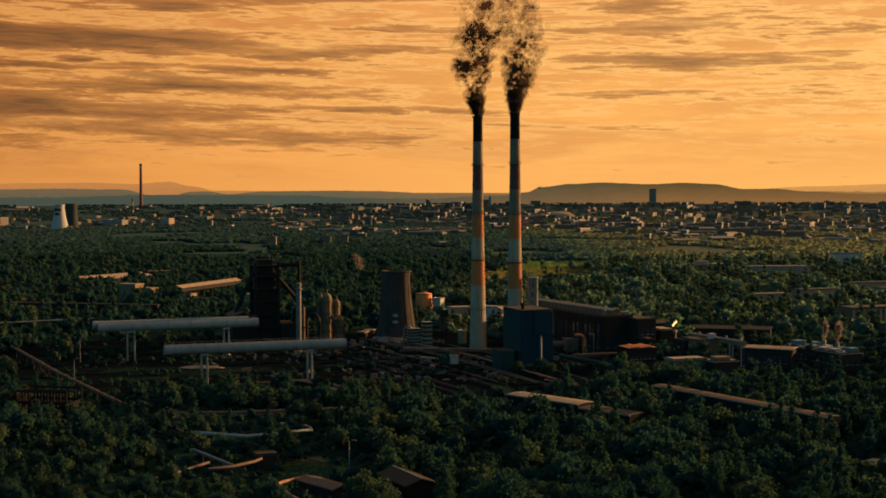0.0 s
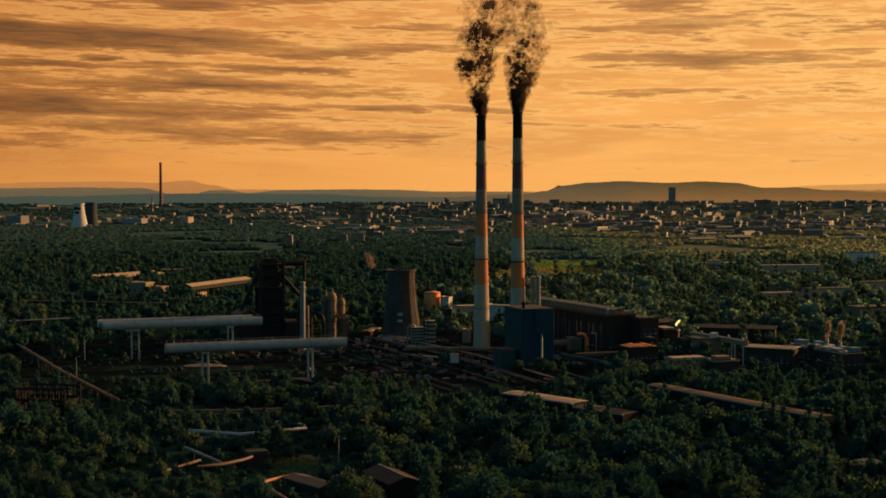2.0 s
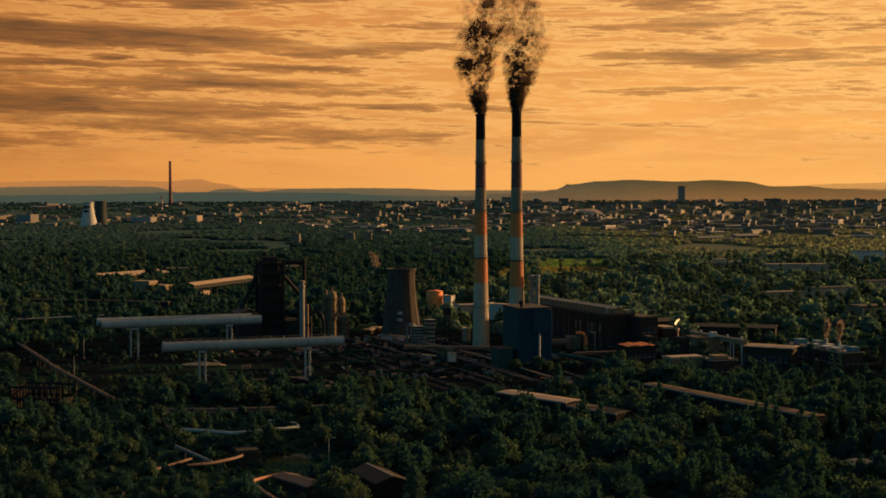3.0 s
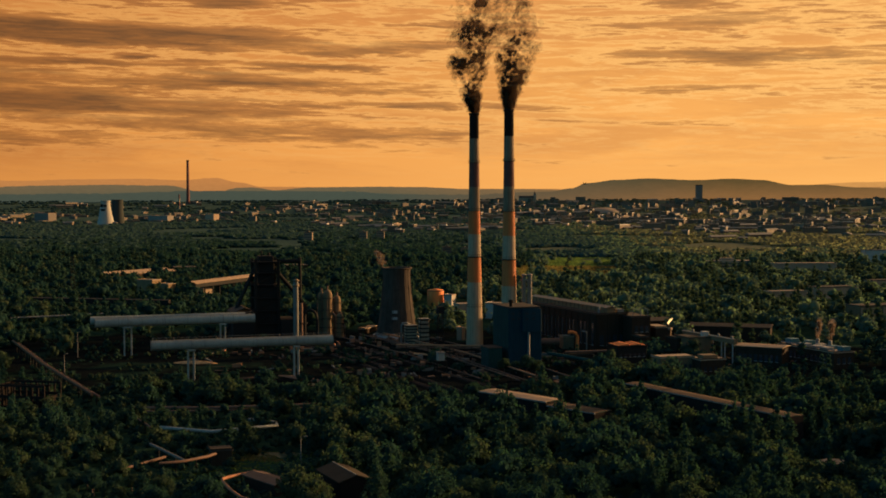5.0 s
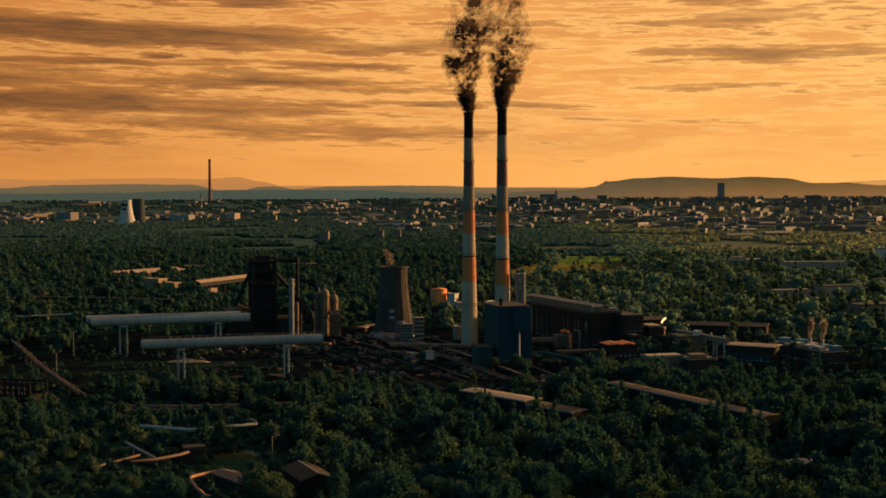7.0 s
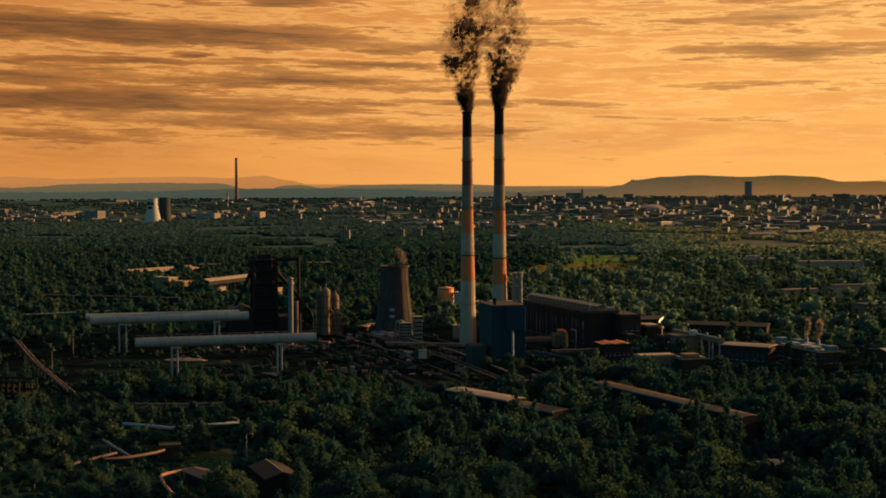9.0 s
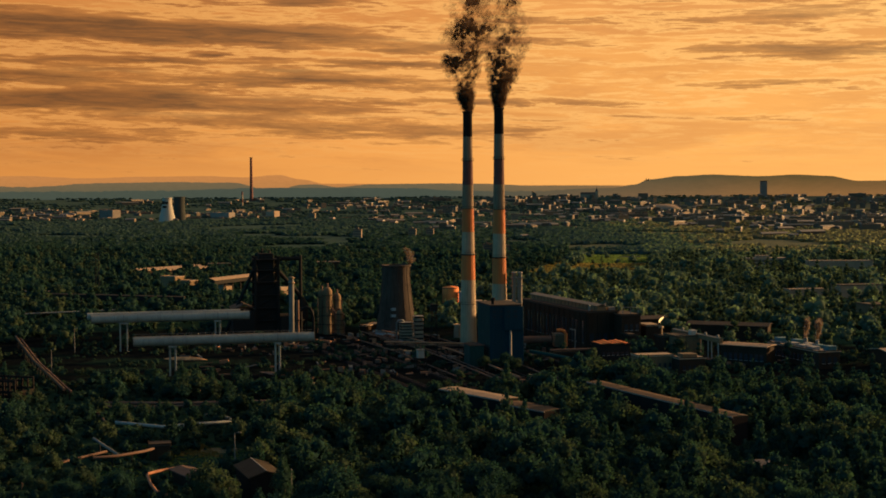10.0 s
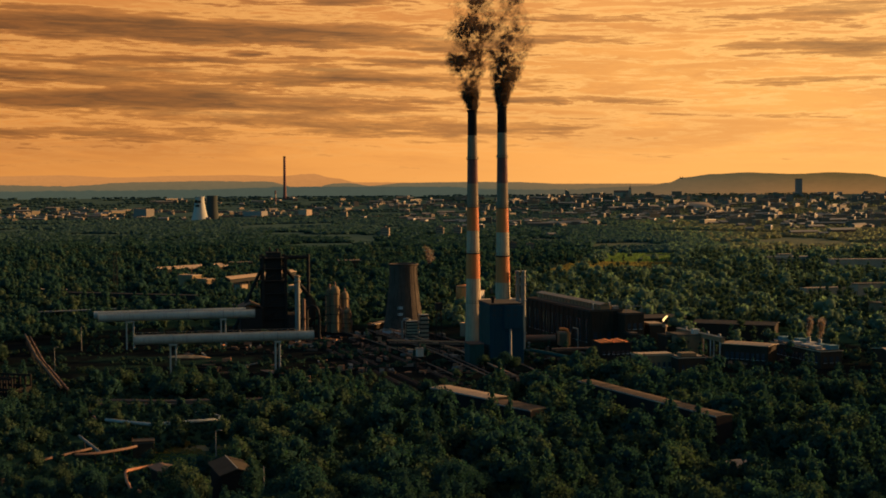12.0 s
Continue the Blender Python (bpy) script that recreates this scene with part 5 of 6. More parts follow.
YARDS = ((-95, 560, 60, 40), (-70, 610, 30, 34), (-60, 540, 40, 16), (-10, 600, 26, 20), (30, 600, 30, 18), (80, 600, 34, 16), (-150, 600, 36, 26), (-110, 650, 28, 26), (-120, 480, 40, 18), (10, 530, 26, 12), (-85, 660, 14, 14))
clutter(61, 420, "rust", "rusty scrap, pipes and plates strewn over the yard", YARDS)
clutter(62, 420, "soot", "blackened scrap and low walls in the yard", YARDS)
clutter(63, 150, "rust_pale", "rust-red pipes and scrap in the yard, sunlight in their colour", YARDS)
clutter(64, 130, "stack_grey", "grey concrete blocks and slabs in the yard", YARDS)


# ---- railway track ----
def track(pts, label):
    t = thing("railway_track", pose(0, 0, 0), label, "track", "yard tracks")
    bed = Mesh()
    a, b = Vector((*pts[0], 0)), Vector((*pts[1], 0))
    d = (b - a).normalized()
    s = Vector((-d.y, d.x, 0))
    vs = [a - s * 1.9, b - s * 1.9, b - s * 1.3 + Vector((0, 0, .35)), a - s * 1.3 + Vector((0, 0, .35)), a + s * 1.3 + Vector((0, 0, .35)), b + s * 1.3 + Vector((0, 0, .35)), b + s * 1.9, a + s * 1.9]
    bed.raw(vs, [(0, 1, 2, 3), (3, 2, 5, 4), (4, 5, 6, 7)])
    part("ballast", bed, M["soot"], t)
    for q in (-0.72, 0.72):
        part("rail", Mesh().tube(a + s * q + Vector((0, 0, .45)), b + s * q + Vector((0, 0, .45)), 0.09, n=4), M["rust"], t)
    return t


for o in (0, 6, 20):
    track(((-140 + o, 640 + o * .5), (-30 + o, 478 + o * .6)), "rusty rail track crossing the dark yard")


# ---- buildings beyond the works ----
def far_shed(x, y, lu, lv, h, wall, roof, label, rot=GRID, pitch=0.0, yard=0):
    # yard: depth cleared of trees so the shed shows in the camera's view.
    if yard:
        FOOT.append((x, y, rot, -4, -yard, lu + 4, lv))
    return works_block("shed", x, y, lu, lv, h, wall, roof, label, rot, pitch, "x", group="outlying sheds")


far_shed(-455, 1082, 80, 11, 7.5, "brick", "roof_tan", "long outlying shed with a sunlit orange-tan roof slope", 69, 2.1)
far_shed(-436, 1104, 50, 9, 7.0, "brick", "roof_tan", "shorter outlying shed with a sunlit roof slope", 69, 1.6)
FOOT.extend(((-455, 1082, 69, -26, -24, 80, 18), (-289.5, 870, 80, -8, -8, 93, 14), (-354.6, 916, -14, -5, -20, 27, 13)))
far_shed(-354.6, 916, 14.4, 11, 14.3, "brick_light", "roof_pale", "small square block with sunlit side wall", -14)
far_shed(-338.0, 915, 9.3, 11, 11.4, "brick_light", "roof_pale", "low annex with a lit roof", -14)
gr = thing("conveyor_gallery", pose(-289.5, 870, 0, 0, 0, 80), "long raised gallery with a sunlit tan roof slope", "gallery")
part("gallery", Mesh().box(0, 0, 12.4, 91, 8.3, 15.2, 0.1), M["steel_dark"], gr)
part("roof", Mesh().gable(0, 0, 0, 91, 8.3, 15.2, 1.7, "x", 0.2, 0.4), M["roof_tan"], gr)
for s2 in (4, 25, 46, 67, 87):
    for k2 in (0.8, 7.5):
        part("leg", Mesh().box(s2 - 0.4, k2 - 0.4, 0, s2 + 0.4, k2 + 0.4, 12.4), M["steel_dark"], gr)
far_shed(-437, 1192, 22, 12, 8, "brick", "roof_pale", "dark brick shed with pale roof edge")
far_shed(-340, 1240, 24, 12, 8, "brick", "roof_pale", "dark brick shed by the woods")
far_shed(-300, 900, 6, 10, 9, "plaster_tan", "roof", "little tan tower house in the trees", -20)
far_shed(-250, 880, 9, 8, 10, "plaster_tan", "roof_pale", "tan block beside the furnace", -20)
far_shed(-86, 796, 14, 11, 8.8, "plaster_tan", "roof_pale", "low house with a sunlit pale roof behind the chimneys")
far_shed(-70, 800, 14, 10, 9.5, "plaster", "roof_pale", "pale block behind the chimneys", -20)
far_shed(151, 978, 34, 14, 9, "plaster_tan", "roof", "long low tan shed among trees", yard=70)
far_shed(115, 950, 30, 10, 7.5, "plaster_tan", "roof_pale", "low shed with sunlit roof among trees", yard=70)
far_shed(201, 1069, 50, 12, 8.5, "plaster_tan", "roof", "low barracks with tan walls among trees", yard=70)
far_shed(215, 1010, 50, 12, 8.5, "plaster_tan", "roof", "low barracks in a row among trees", yard=70)
far_shed(139, 1290, 61, 14, 10, "plaster_tan", "roof_pale", "long low tan building in the woods", 12, yard=70)
far_shed(246, 1465, 31, 14, 16, "plaster", "roof", "pale windowless block in the woods", 10, yard=70)

ot = thing("storage_tank", pose(-119.5, 893, 0), "rust-orange round storage tank", "tank")
part("shell", Mesh().lathe([(5.8, 0), (5.8, 10.6), (5.5, 11.0), (0.3, 12.0)], 28), M["orange"], ot)
part("rim", Mesh().lathe([(5.8, 10.2), (6.05, 10.3), (6.05, 10.7), (5.8, 10.8)], 28, cap=False), M["rust"], ot)
far_shed(-112.5, 888, 6, 7, 7.6, "plaster", "roof_pale", "small pale block beside the orange tank", -15)


# ---- the town ----
def town_block(w, d, h, wall, roof):
    t = thing("apartment_block", pose(0, 0, -500), "town apartment block with a flat roof in the haze", "apartment block", "town blocks")
    part("wall", Mesh().box(-w / 2, -d / 2, -3, w / 2, d / 2, h), M[wall], t)
    part("roof", Mesh().box(-w / 2 - 0.4, -d / 2 - 0.4, h, w / 2 + 0.4, d / 2 + 0.4, h + 0.8, 0.2), M[roof], t)
    part("stair_head", Mesh().box(-w * 0.12, -d * 0.3, h + 0.8, w * 0.12, d * 0.2, h + 3.4), M[wall], t)
    storeys = 3 if h > 8 else 2
    for i in range(storeys):
        z = 1.2 + i * h / storeys * 0.95
        part("window_band", Mesh().box(-w / 2 + 0.8, -d / 2 - 0.08, z, w / 2 - 0.8, -d / 2 - 0.004, z + 1.2), M["pane"], t)
    return t


KINDS = [town_block(14, 13, 14, "town_wall", "roof"), town_block(46, 13, 15, "town_wall", "roof"), town_block(60, 14, 11, "plaster_tan", "roof_pale"),
         town_block(26, 14, 24, "town_wall", "roof"), town_block(80, 16, 9, "town_wall", "roof_pale"), town_block(34, 18, 7, "plaster_tan", "roof_pale")]
TOWN = []


def put_block(kind, x, y, rot, s=1.0, label=""):
    ob = copy_thing(KINDS[kind], pose(x, y, ground_z(x, y), 0, 0, rot))
    ob.scale = (s, s, s)
    TOWN.append((x, y, 30 * s))
    if label:
        tagged(ob, label)
    return ob


def polar(az, r):
    return 63 + r * math.sin(radians(az)), -17 + r * math.cos(radians(az))


for x, y, kd, rot, s, lb in ((-576, 2130, 0, 10, 1.0, "pale tower block alone in the woods"), (-471, 2218, 0, 10, 0.95, "pale tower block in the woods"), (-495, 2188, 0, 10, 0.95, "grey tower block in the woods"),
                             (-248, 1640, 0, 20, 0.75, "slim white tower block in the woods"), (-224, 1640, 0, 20, 0.65, "slimmer white tower block in the woods"),
                             (-520, 1128, 5, 10, 0.55, "low white house row at the wood's edge"), (95, 1330, 2, 15, 0.95, "long tan four-storey block in the woods"),
                             (-330, 1330, 5, 20, 0.6, "low block in the woods")):
    put_block(kd, x, y, rot, s, lb)
rt = random.Random(5)
for i in range(90):
    az = rt.uniform(-37, 14)
    u = rt.random()
    r = 2500 + 2350 * u ** 0.55
    if az < -20 and r < 3300:
        r += 900
    if az < -12 and r < 3100:
        continue
    x, y = polar(az, r)
    put_block(rt.choice((1, 1, 2, 2, 3, 3, 4, 5, 5, 0)), x, y, rt.choice((rt.uniform(-8, 40), rt.uniform(-8, 40), rt.uniform(-8, 40), rt.uniform(-30, -8), rt.uniform(60, 80))), rt.uniform(0.42, 0.8))
for a0, a1, r0, n, kinds, sc in ((-14, -10.4, 4300, 14, (4, 1, 5), .62), (-10.8, -7.6, 3230, 18, (1, 2, 4), .55), (-1.0, 2.9, 3300, 16, (2, 4), .6), (-5.2, -3.0, 3500, 8, (1, 2), .6), (2.5, 5.6, 4600, 16, (1, 3, 2), .85),
                                 (6.0, 10.8, 4650, 18, (1, 3, 2), .85), (-3.2, 0.2, 4550, 14, (1, 3), .8), (-24.5, -20, 4020, 12, (4, 5, 1), .6), (-33, -26, 4150, 14, (4, 5, 1), .6), (0.0, 6.5, 3750, 14, (2, 4, 5), .6), (-20, -14, 4450, 12, (4, 1), .55),
                                 (-6, 11, 3950, 24, (1, 2, 3, 4), .7), (-4, 11, 3480, 16, (1, 2, 4), .55), (-1, 11, 4280, 24, (1, 2, 3), .8), (-33, -18, 4300, 26, (4, 5, 1), .55), (-30, -12, 3850, 16, (4, 5), .5), (-12, -2, 4600, 18, (1, 2, 3), .7)):
    for i in range(n):
        x, y = polar(a0 + (a1 - a0) * (i + rt.uniform(0.1, 0.9)) / n, r0 + rt.uniform(-110, 110))
        put_block(rt.choice(kinds), x, y, rt.choice((rt.uniform(-8, 40), rt.uniform(-8, 40), rt.uniform(-8, 40), rt.uniform(-30, -8), rt.uniform(60, 80))), sc * rt.uniform(0.75, 1.15))
for ob in KINDS:
    for c in (*ob.children_recursive, ob):
        bpy.data.objects.remove(c)


def town_spread(seed, count, wall, roof, az0, az1, r0, r1, tall, label):
    """Low houses and blocks of the town's quarters in uneven rows, joined: walls in one mesh, roofs in another."""
    rn = random.Random(seed)
    walls, roofs = Mesh(), Mesh()
    made = 0
    while made < count:
        az, r = rn.uniform(az0, az1), r0 + (r1 - r0) * rn.random() ** 0.8
        x, y = polar(az, r)
        quarter = noise.noise((x * 0.0030, y * 0.0016, seed)) + 0.6 * noise.noise((x * 0.009, y * 0.004, seed + 3))
        if quarter < 0.10:
            continue
        made += 1
        w, d, h = rn.choice((rn.uniform(10, 18), rn.uniform(10, 18), rn.uniform(22, 60))), rn.uniform(9, 14), 6.5 + tall * rn.random() ** 2
        a = radians(rn.choice((12, 12, 32, -18, 70)) + rn.uniform(-6, 6))
        c, sn = math.cos(a), math.sin(a)
        z = ground_z(x, y)

        def at(p):
            return x + p[0] * c - p[1] * sn, y + p[0] * sn + p[1] * c, z + p[2]
        walls.raw([at(p) for p in ((-w / 2, -d / 2, -2), (w / 2, -d / 2, -2), (w / 2, d / 2, -2), (-w / 2, d / 2, -2), (-w / 2, -d / 2, h), (w / 2, -d / 2, h), (w / 2, d / 2, h), (-w / 2, d / 2, h))],
                  [(0, 1, 5, 4), (1, 2, 6, 5), (2, 3, 7, 6), (3, 0, 4, 7), (4, 5, 6, 7)])
        e, up = 0.5, (rn.uniform(2.0, 3.2) if h < 10 else 0.7)
        rise = 0.0 if h < 10 else 0.7
        roofs.raw([at(p) for p in ((-w / 2 - e, -d / 2 - e, h + rise), (w / 2 + e, -d / 2 - e, h + rise), (w / 2 + e, d / 2 + e, h + rise), (-w / 2 - e, d / 2 + e, h + rise), (-w / 2 - e, 0, h + up), (w / 2 + e, 0, h + up),
                                    (-w / 2 - e, -d / 2 - e, h - 0.02), (w / 2 + e, -d / 2 - e, h - 0.02), (w / 2 + e, d / 2 + e, h - 0.02), (-w / 2 - e, d / 2 + e, h - 0.02))],
                  [(0, 1, 5, 4), (2, 3, 4, 5), (1, 2, 5), (3, 0, 4), (6, 7, 1, 0), (7, 8, 2, 1), (8, 9, 3, 2), (9, 6, 0, 3)])
    solid("town_houses", walls, M[wall], label, "houses", kind="stuff")
    solid("town_roofs", roofs, M[roof], "roofs over the " + label, "roofs", kind="stuff")


town_spread(31, 290, "town_pale", "roof_far", -16, 15, 2900, 4850, 9, "pale plastered town houses and blocks in the haze")
town_spread(32, 400, "town_tan", "roof_far", -14, 15, 2500, 4850, 12, "tan town houses and blocks in the haze")
town_spread(33, 150, "town_pale", "roof_far", -38, -15, 3500, 4800, 5, "pale houses and sheds of the far suburb")
town_spread(34, 50, "town_tan", "roof_far", -12, 14, 2000, 3000, 3, "scattered tan farmhouses between the woods")


def power_station():
    for az, r, m, lb in ((-25.05, 3640, "white", "white far-off cooling tower with dark markings"), (-24.55, 3760, "soot_far", "dark far-off cooling tower")):
        x, y = polar(az, r)
        TOWN.append((x, y, 62))
        t = thing("cooling_tower", pose(x, y, ground_z(x, y)), lb, "cooling tower", "far cooling towers")
        prof = [(24, -3), (21.5, 8), (18.0, 22), (15.0, 37), (13.2, 48), (12.6, 56), (13.0, 63)] if m == "white" else [(19, -3), (17.5, 12), (16, 28), (15, 46), (15.4, 65)]
        part("shell", Mesh().lathe(prof, 40), M[m], t)
        top = prof[-1][1]
        part("rim", Mesh().lathe([(prof[-1][0], top - 1), (prof[-1][0] + 1, top - 0.6), (prof[-1][0] + 1, top + 1), (prof[-1][0] - 1, top + 1)], 40), M[m], t)
        if m == "white":
            pm = Mesh()
            for j, (a0, a1, z0, z1) in enumerate(((-2.3, -1.6, 46, 55), (-2.0, -1.2, 36, 42), (-1.5, -0.9, 47, 53))):
                vs, n = [], 8
                for z in (z0, z1):
                    r = 14.0 if z > 43 else 15.8
                    vs += [(r * math.cos(a0 + (a1 - a0) * i / 7), r * math.sin(a0 + (a1 - a0) * i / 7), z) for i in range(n)]
                pm.raw(vs, [(i, i + 1, i + n + 1, i + n) for i in range(n - 1)])
            part("marking", pm, M["soot"], t)
    t = thing("far_chimney", pose(-1696, 4428, 24), "tall dark red far-off power station chimney", "chimney")
    part("shaft", Mesh().lathe([(7.6, -5), (5.6, 60), (4.3, 178)], 28), M["dark_red"], t)
    part("rim", Mesh().lathe([(4.35, 174), (4.8, 174.5), (4.8, 178.6), (3.5, 178.6)], 28), M["soot"], t)
    t = thing("far_chimney", pose(-1640, 4205, 2), "banded smaller far-off chimney", "chimney")
    for i in range(6):
        part("band", Mesh().lathe([(3.6 - i * 0.2, i * 13), (3.4 - i * 0.2, i * 13 + 13)], 20), M["dark_red" if i % 2 else "grey_band"], t)
    t = thing("boiler_house", pose(-1680, 4200, 0, 0, 0, 20), "pale boiler house at the far chimney's foot", "building")
    part("wall", Mesh().box(-60, -15, 0, 20, 15, 26, 0.5), M["plaster"], t)
    part("wall", Mesh().box(20.2, -12, 0, 70, 12, 17, 0.5), M["plaster_grey"], t)
    part("roof", Mesh().box(-61, -16, 26, 21, 16, 27.5, 0.5), M["roof"], t)


power_station()
for az, r, w, d, h, wall, lb in ((-27.9, 4000, 58, 30, 27, "plaster_grey", "tall pale far-off factory hall"), (-23.3, 4010, 80, 26, 17, "plaster_grey", "long pale far-off factory hall"), (-20.9, 3960, 34, 24, 21, "plaster_tan", "bright square far-off factory block"), (-29.6, 4060, 40, 24, 12, "plaster_tan", "low tan far-off factory shed")):
    x, y = polar(az, r)
    works_block("factory_hall", x, y, w, d, h, wall, "roof_pale", lb, -22, group="far factories")
    TOWN.append((x + w / 2, y, 30))
x, y = polar(0.42, 4850)
t = thing("office_tower", pose(x, y, ground_z(x, y) - 4, 0, 0, 10), "tall dark office tower standing over the town", "tower block")
part("wall", Mesh().box(-11, -10, 0, 11, 10, 60, 0.4), M["plaster_grey"], t)
part("roof", Mesh().box(-11.5, -10.5, 60, 11.5, 10.5, 62, 0.4), M["soot"], t)
x, y = polar(-9.3, 4800)
t = thing("office_tower", pose(x, y, ground_z(x, y) - 4), "slanted dark glass tower in the town", "tower block")
part("wall", Mesh().raw([(-8, -8, 0), (8, -8, 0), (8, 8, 0), (-8, 8, 0), (-8, -8, 34), (8, -8, 24), (8, 8, 24), (-8, 8, 34)], [(3, 2, 1, 0), (4, 5, 6, 7), (0, 1, 5, 4), (1, 2, 6, 5), (2, 3, 7, 6), (3, 0, 4, 7)]), M["pane"], t)
x, y = polar(-3.7, 4300)
t = thing("arena_hall", pose(x, y, ground_z(x, y)), "wide low domed arena with a pale roof", "arena")
part("dome", Mesh().lathe([(62 * math.cos(a), 4 + 13 * math.sin(a)) for a in (0, .2, .4, .6, .8, 1.0, 1.2, 1.4, 1.56)], 48), M["roof_tan"], t)
part("wall", Mesh().lathe([(63, -4), (63, 4.5), (62, 4.6)], 48), M["plaster_grey"], t)
# The abbey's lighter brick stands in for haze in front of it.
x, y = polar(-4.45, 4929)
t = thing("abbey", pose(x, y, 79 + 4929 * math.tan(radians(.40)) - 1, 0, 0, 0) @ Matrix.Scale(0.6, 4), "small twin-towered abbey on the hill's shoulder", "church")
part("nave", Mesh().box(-9, -5, -40, 9, 5, 7), M["brick_light"], t)
for sx in (-7, 7):
    part("tower", Mesh().box(sx - 2, -2, -40, sx + 2, 2, 11).raw([(sx - 2, -2, 11), (sx + 2, -2, 11), (sx + 2, 2, 11), (sx - 2, 2, 11), (sx, 0, 16)], [(0, 1, 4), (1, 2, 4), (2, 3, 4), (3, 0, 4)]), M["brick_light"], t)
x, y = polar(-6.9, 4820)
t = thing("castle", pose(x, y, ground_z(x, y) - 2), "long old castle with a spired tower in the haze", "castle")
part("wall", Mesh().box(-34, -8, 0, 20, 8, 17), M["plaster_tan"], t)
part("roof", Mesh().gable(-34, -8, 0, 20, 8, 17, 7, "x", 0.5), M["roof"], t)
part("tower", Mesh().box(20.2, -5, 0, 29, 5, 30), M["plaster_tan"], t)
part("spire", Mesh().lathe([(5, 30), (3.5, 34), (1.2, 38), (0.1, 48)], 12, (24.6, 0, 0)), M["roof"], t)


# ---- smoke and steam ----
ICO = bmesh.new()
bmesh.ops.create_icosphere(ICO, subdivisions=3, radius=1.0)
ICO3 = ([tuple(v.co) for v in ICO.verts], [tuple(v.index for v in f.verts) for f in ICO.faces])
ICO.free()
ICO = bmesh.new()
bmesh.ops.create_icosphere(ICO, subdivisions=2, radius=1.0)
ICO2 = ([tuple(v.co) for v in ICO.verts], [tuple(v.index for v in f.verts) for f in ICO.faces])
ICO.free()
ICO = bmesh.new()
bmesh.ops.create_icosphere(ICO, subdivisions=1, radius=1.0)
ICO1 = ([tuple(v.co) for v in ICO.verts], [tuple(v.index for v in f.verts) for f in ICO.faces])
ICO.free()


def along(spine, s):
    j = min(int(s), len(spine) - 2)
    return [a + (b - a) * (s - j) for a, b in zip(spine[j], spine[j + 1])]


def puff_at(ms, rn, c, q, lumps, shape):
    off = Vector((rn.uniform(0, 99), rn.uniform(0, 99), 0))
    ms.raw([c + Vector(v) * q * (1 + lumps * noise.noise(Vector(v) * 1.5 + off)) for v in shape[0]], shape[1], True)


def puffs(spine, seed, count, spread, puff, lumps, shape):
    """Ragged puffs round a rising line; spine: (x, y, z, radius, share)."""
    rn = random.Random(seed)
    ms = Mesh()
    for i in range(count):
        x, y, z, r, w = along(spine, (i + rn.random()) / count * (len(spine) - 1))
        if rn.random() <= w:
            c = Vector((x + rn.gauss(0, spread) * r, y + rn.gauss(0, spread) * r, z + rn.gauss(0, 0.25) * r))
            puff_at(ms, rn, c, r * puff * rn.uniform(0.5, 1.15), lumps, shape)
    return ms


def billows(spine, seed, count, least, most, fray):
    """Smoke made of many small curls, crowded where the turbulence folds it together and torn open between."""
    rn = random.Random(seed)
    ms = Mesh()
    made = 0
    while made < count:
        x, y, z, r, w = along(spine, rn.random() ** 1.1 * (len(spine) - 1))
        a, d = rn.uniform(0, 6.283), r * math.sqrt(rn.random())
        c = Vector((x + d * math.cos(a), y + 0.8 * d * math.sin(a), z + rn.gauss(0, 0.8)))
        warp = Vector((noise.noise(c * 0.16), noise.noise(c * 0.16 + Vector((31, 7, 0))), noise.noise(c * 0.16 + Vector((3, 57, 0))))) * 3.2
        fold = noise.noise((c + warp) * 0.115 + Vector((seed, 0, 0))) + 0.55 * noise.noise((c + warp) * 0.30 + Vector((0, seed, 0)))
        rise = min(max((z - 121) / 46, 0), 1)
        if fold + 0.55 * (1 - d / r) - 0.12 < fray * rise + (1 - rise) * -0.45:
            continue
        puff_at(ms, rn, c, rn.uniform(least, most) * (0.55 + 0.055 * r), 0.75, ICO1)
        made += 1
    return ms


def wisps(spine, seed, count, least, most, fray):
    """Thin ragged shreds of smoke, each a small bent sheet, drifting round the denser curls."""
    rn = random.Random(seed + 50)
    ms = Mesh()
    made = 0
    while made < count:
        x, y, z, r, w = along(spine, rn.random() ** 0.9 * (len(spine) - 1))
        a, d = rn.uniform(0, 6.283), r * math.sqrt(rn.random())
        c = Vector((x + d * math.cos(a), y + 0.8 * d * math.sin(a), z + rn.gauss(0, 1.2)))
        warp = Vector((noise.noise(c * 0.16), noise.noise(c * 0.16 + Vector((31, 7, 0))), noise.noise(c * 0.16 + Vector((3, 57, 0))))) * 3.2
        fold = noise.noise((c + warp) * 0.115 + Vector((seed, 0, 0))) + 0.55 * noise.noise((c + warp) * 0.30 + Vector((0, seed, 0)))
        rise = min(max((z - 121) / 46, 0), 1)
        if fold + 0.5 * (1 - d / r) < fray * rise + (1 - rise) * -0.4:
            continue
        q = rn.uniform(least, most) * (0.55 + 0.055 * r)
        u = Vector((rn.gauss(0, 1), rn.gauss(0, 1), rn.gauss(0, 1))).normalized()
        v = u.orthogonal().normalized()
        n = 9
        turn = [(c + (u * math.cos(k2) + v * math.sin(k2)) * q * (1 + 0.55 * noise.noise((math.cos(k2) * 1.3 + made, math.sin(k2) * 1.3, seed)))) for k2 in (2 * math.pi * i / n for i in range(n))]
        ms.raw([c + u.cross(v) * q * 0.3] + turn, [(0, 1 + i, 1 + (i + 1) % n) for i in range(n)], True)
        made += 1
    return ms


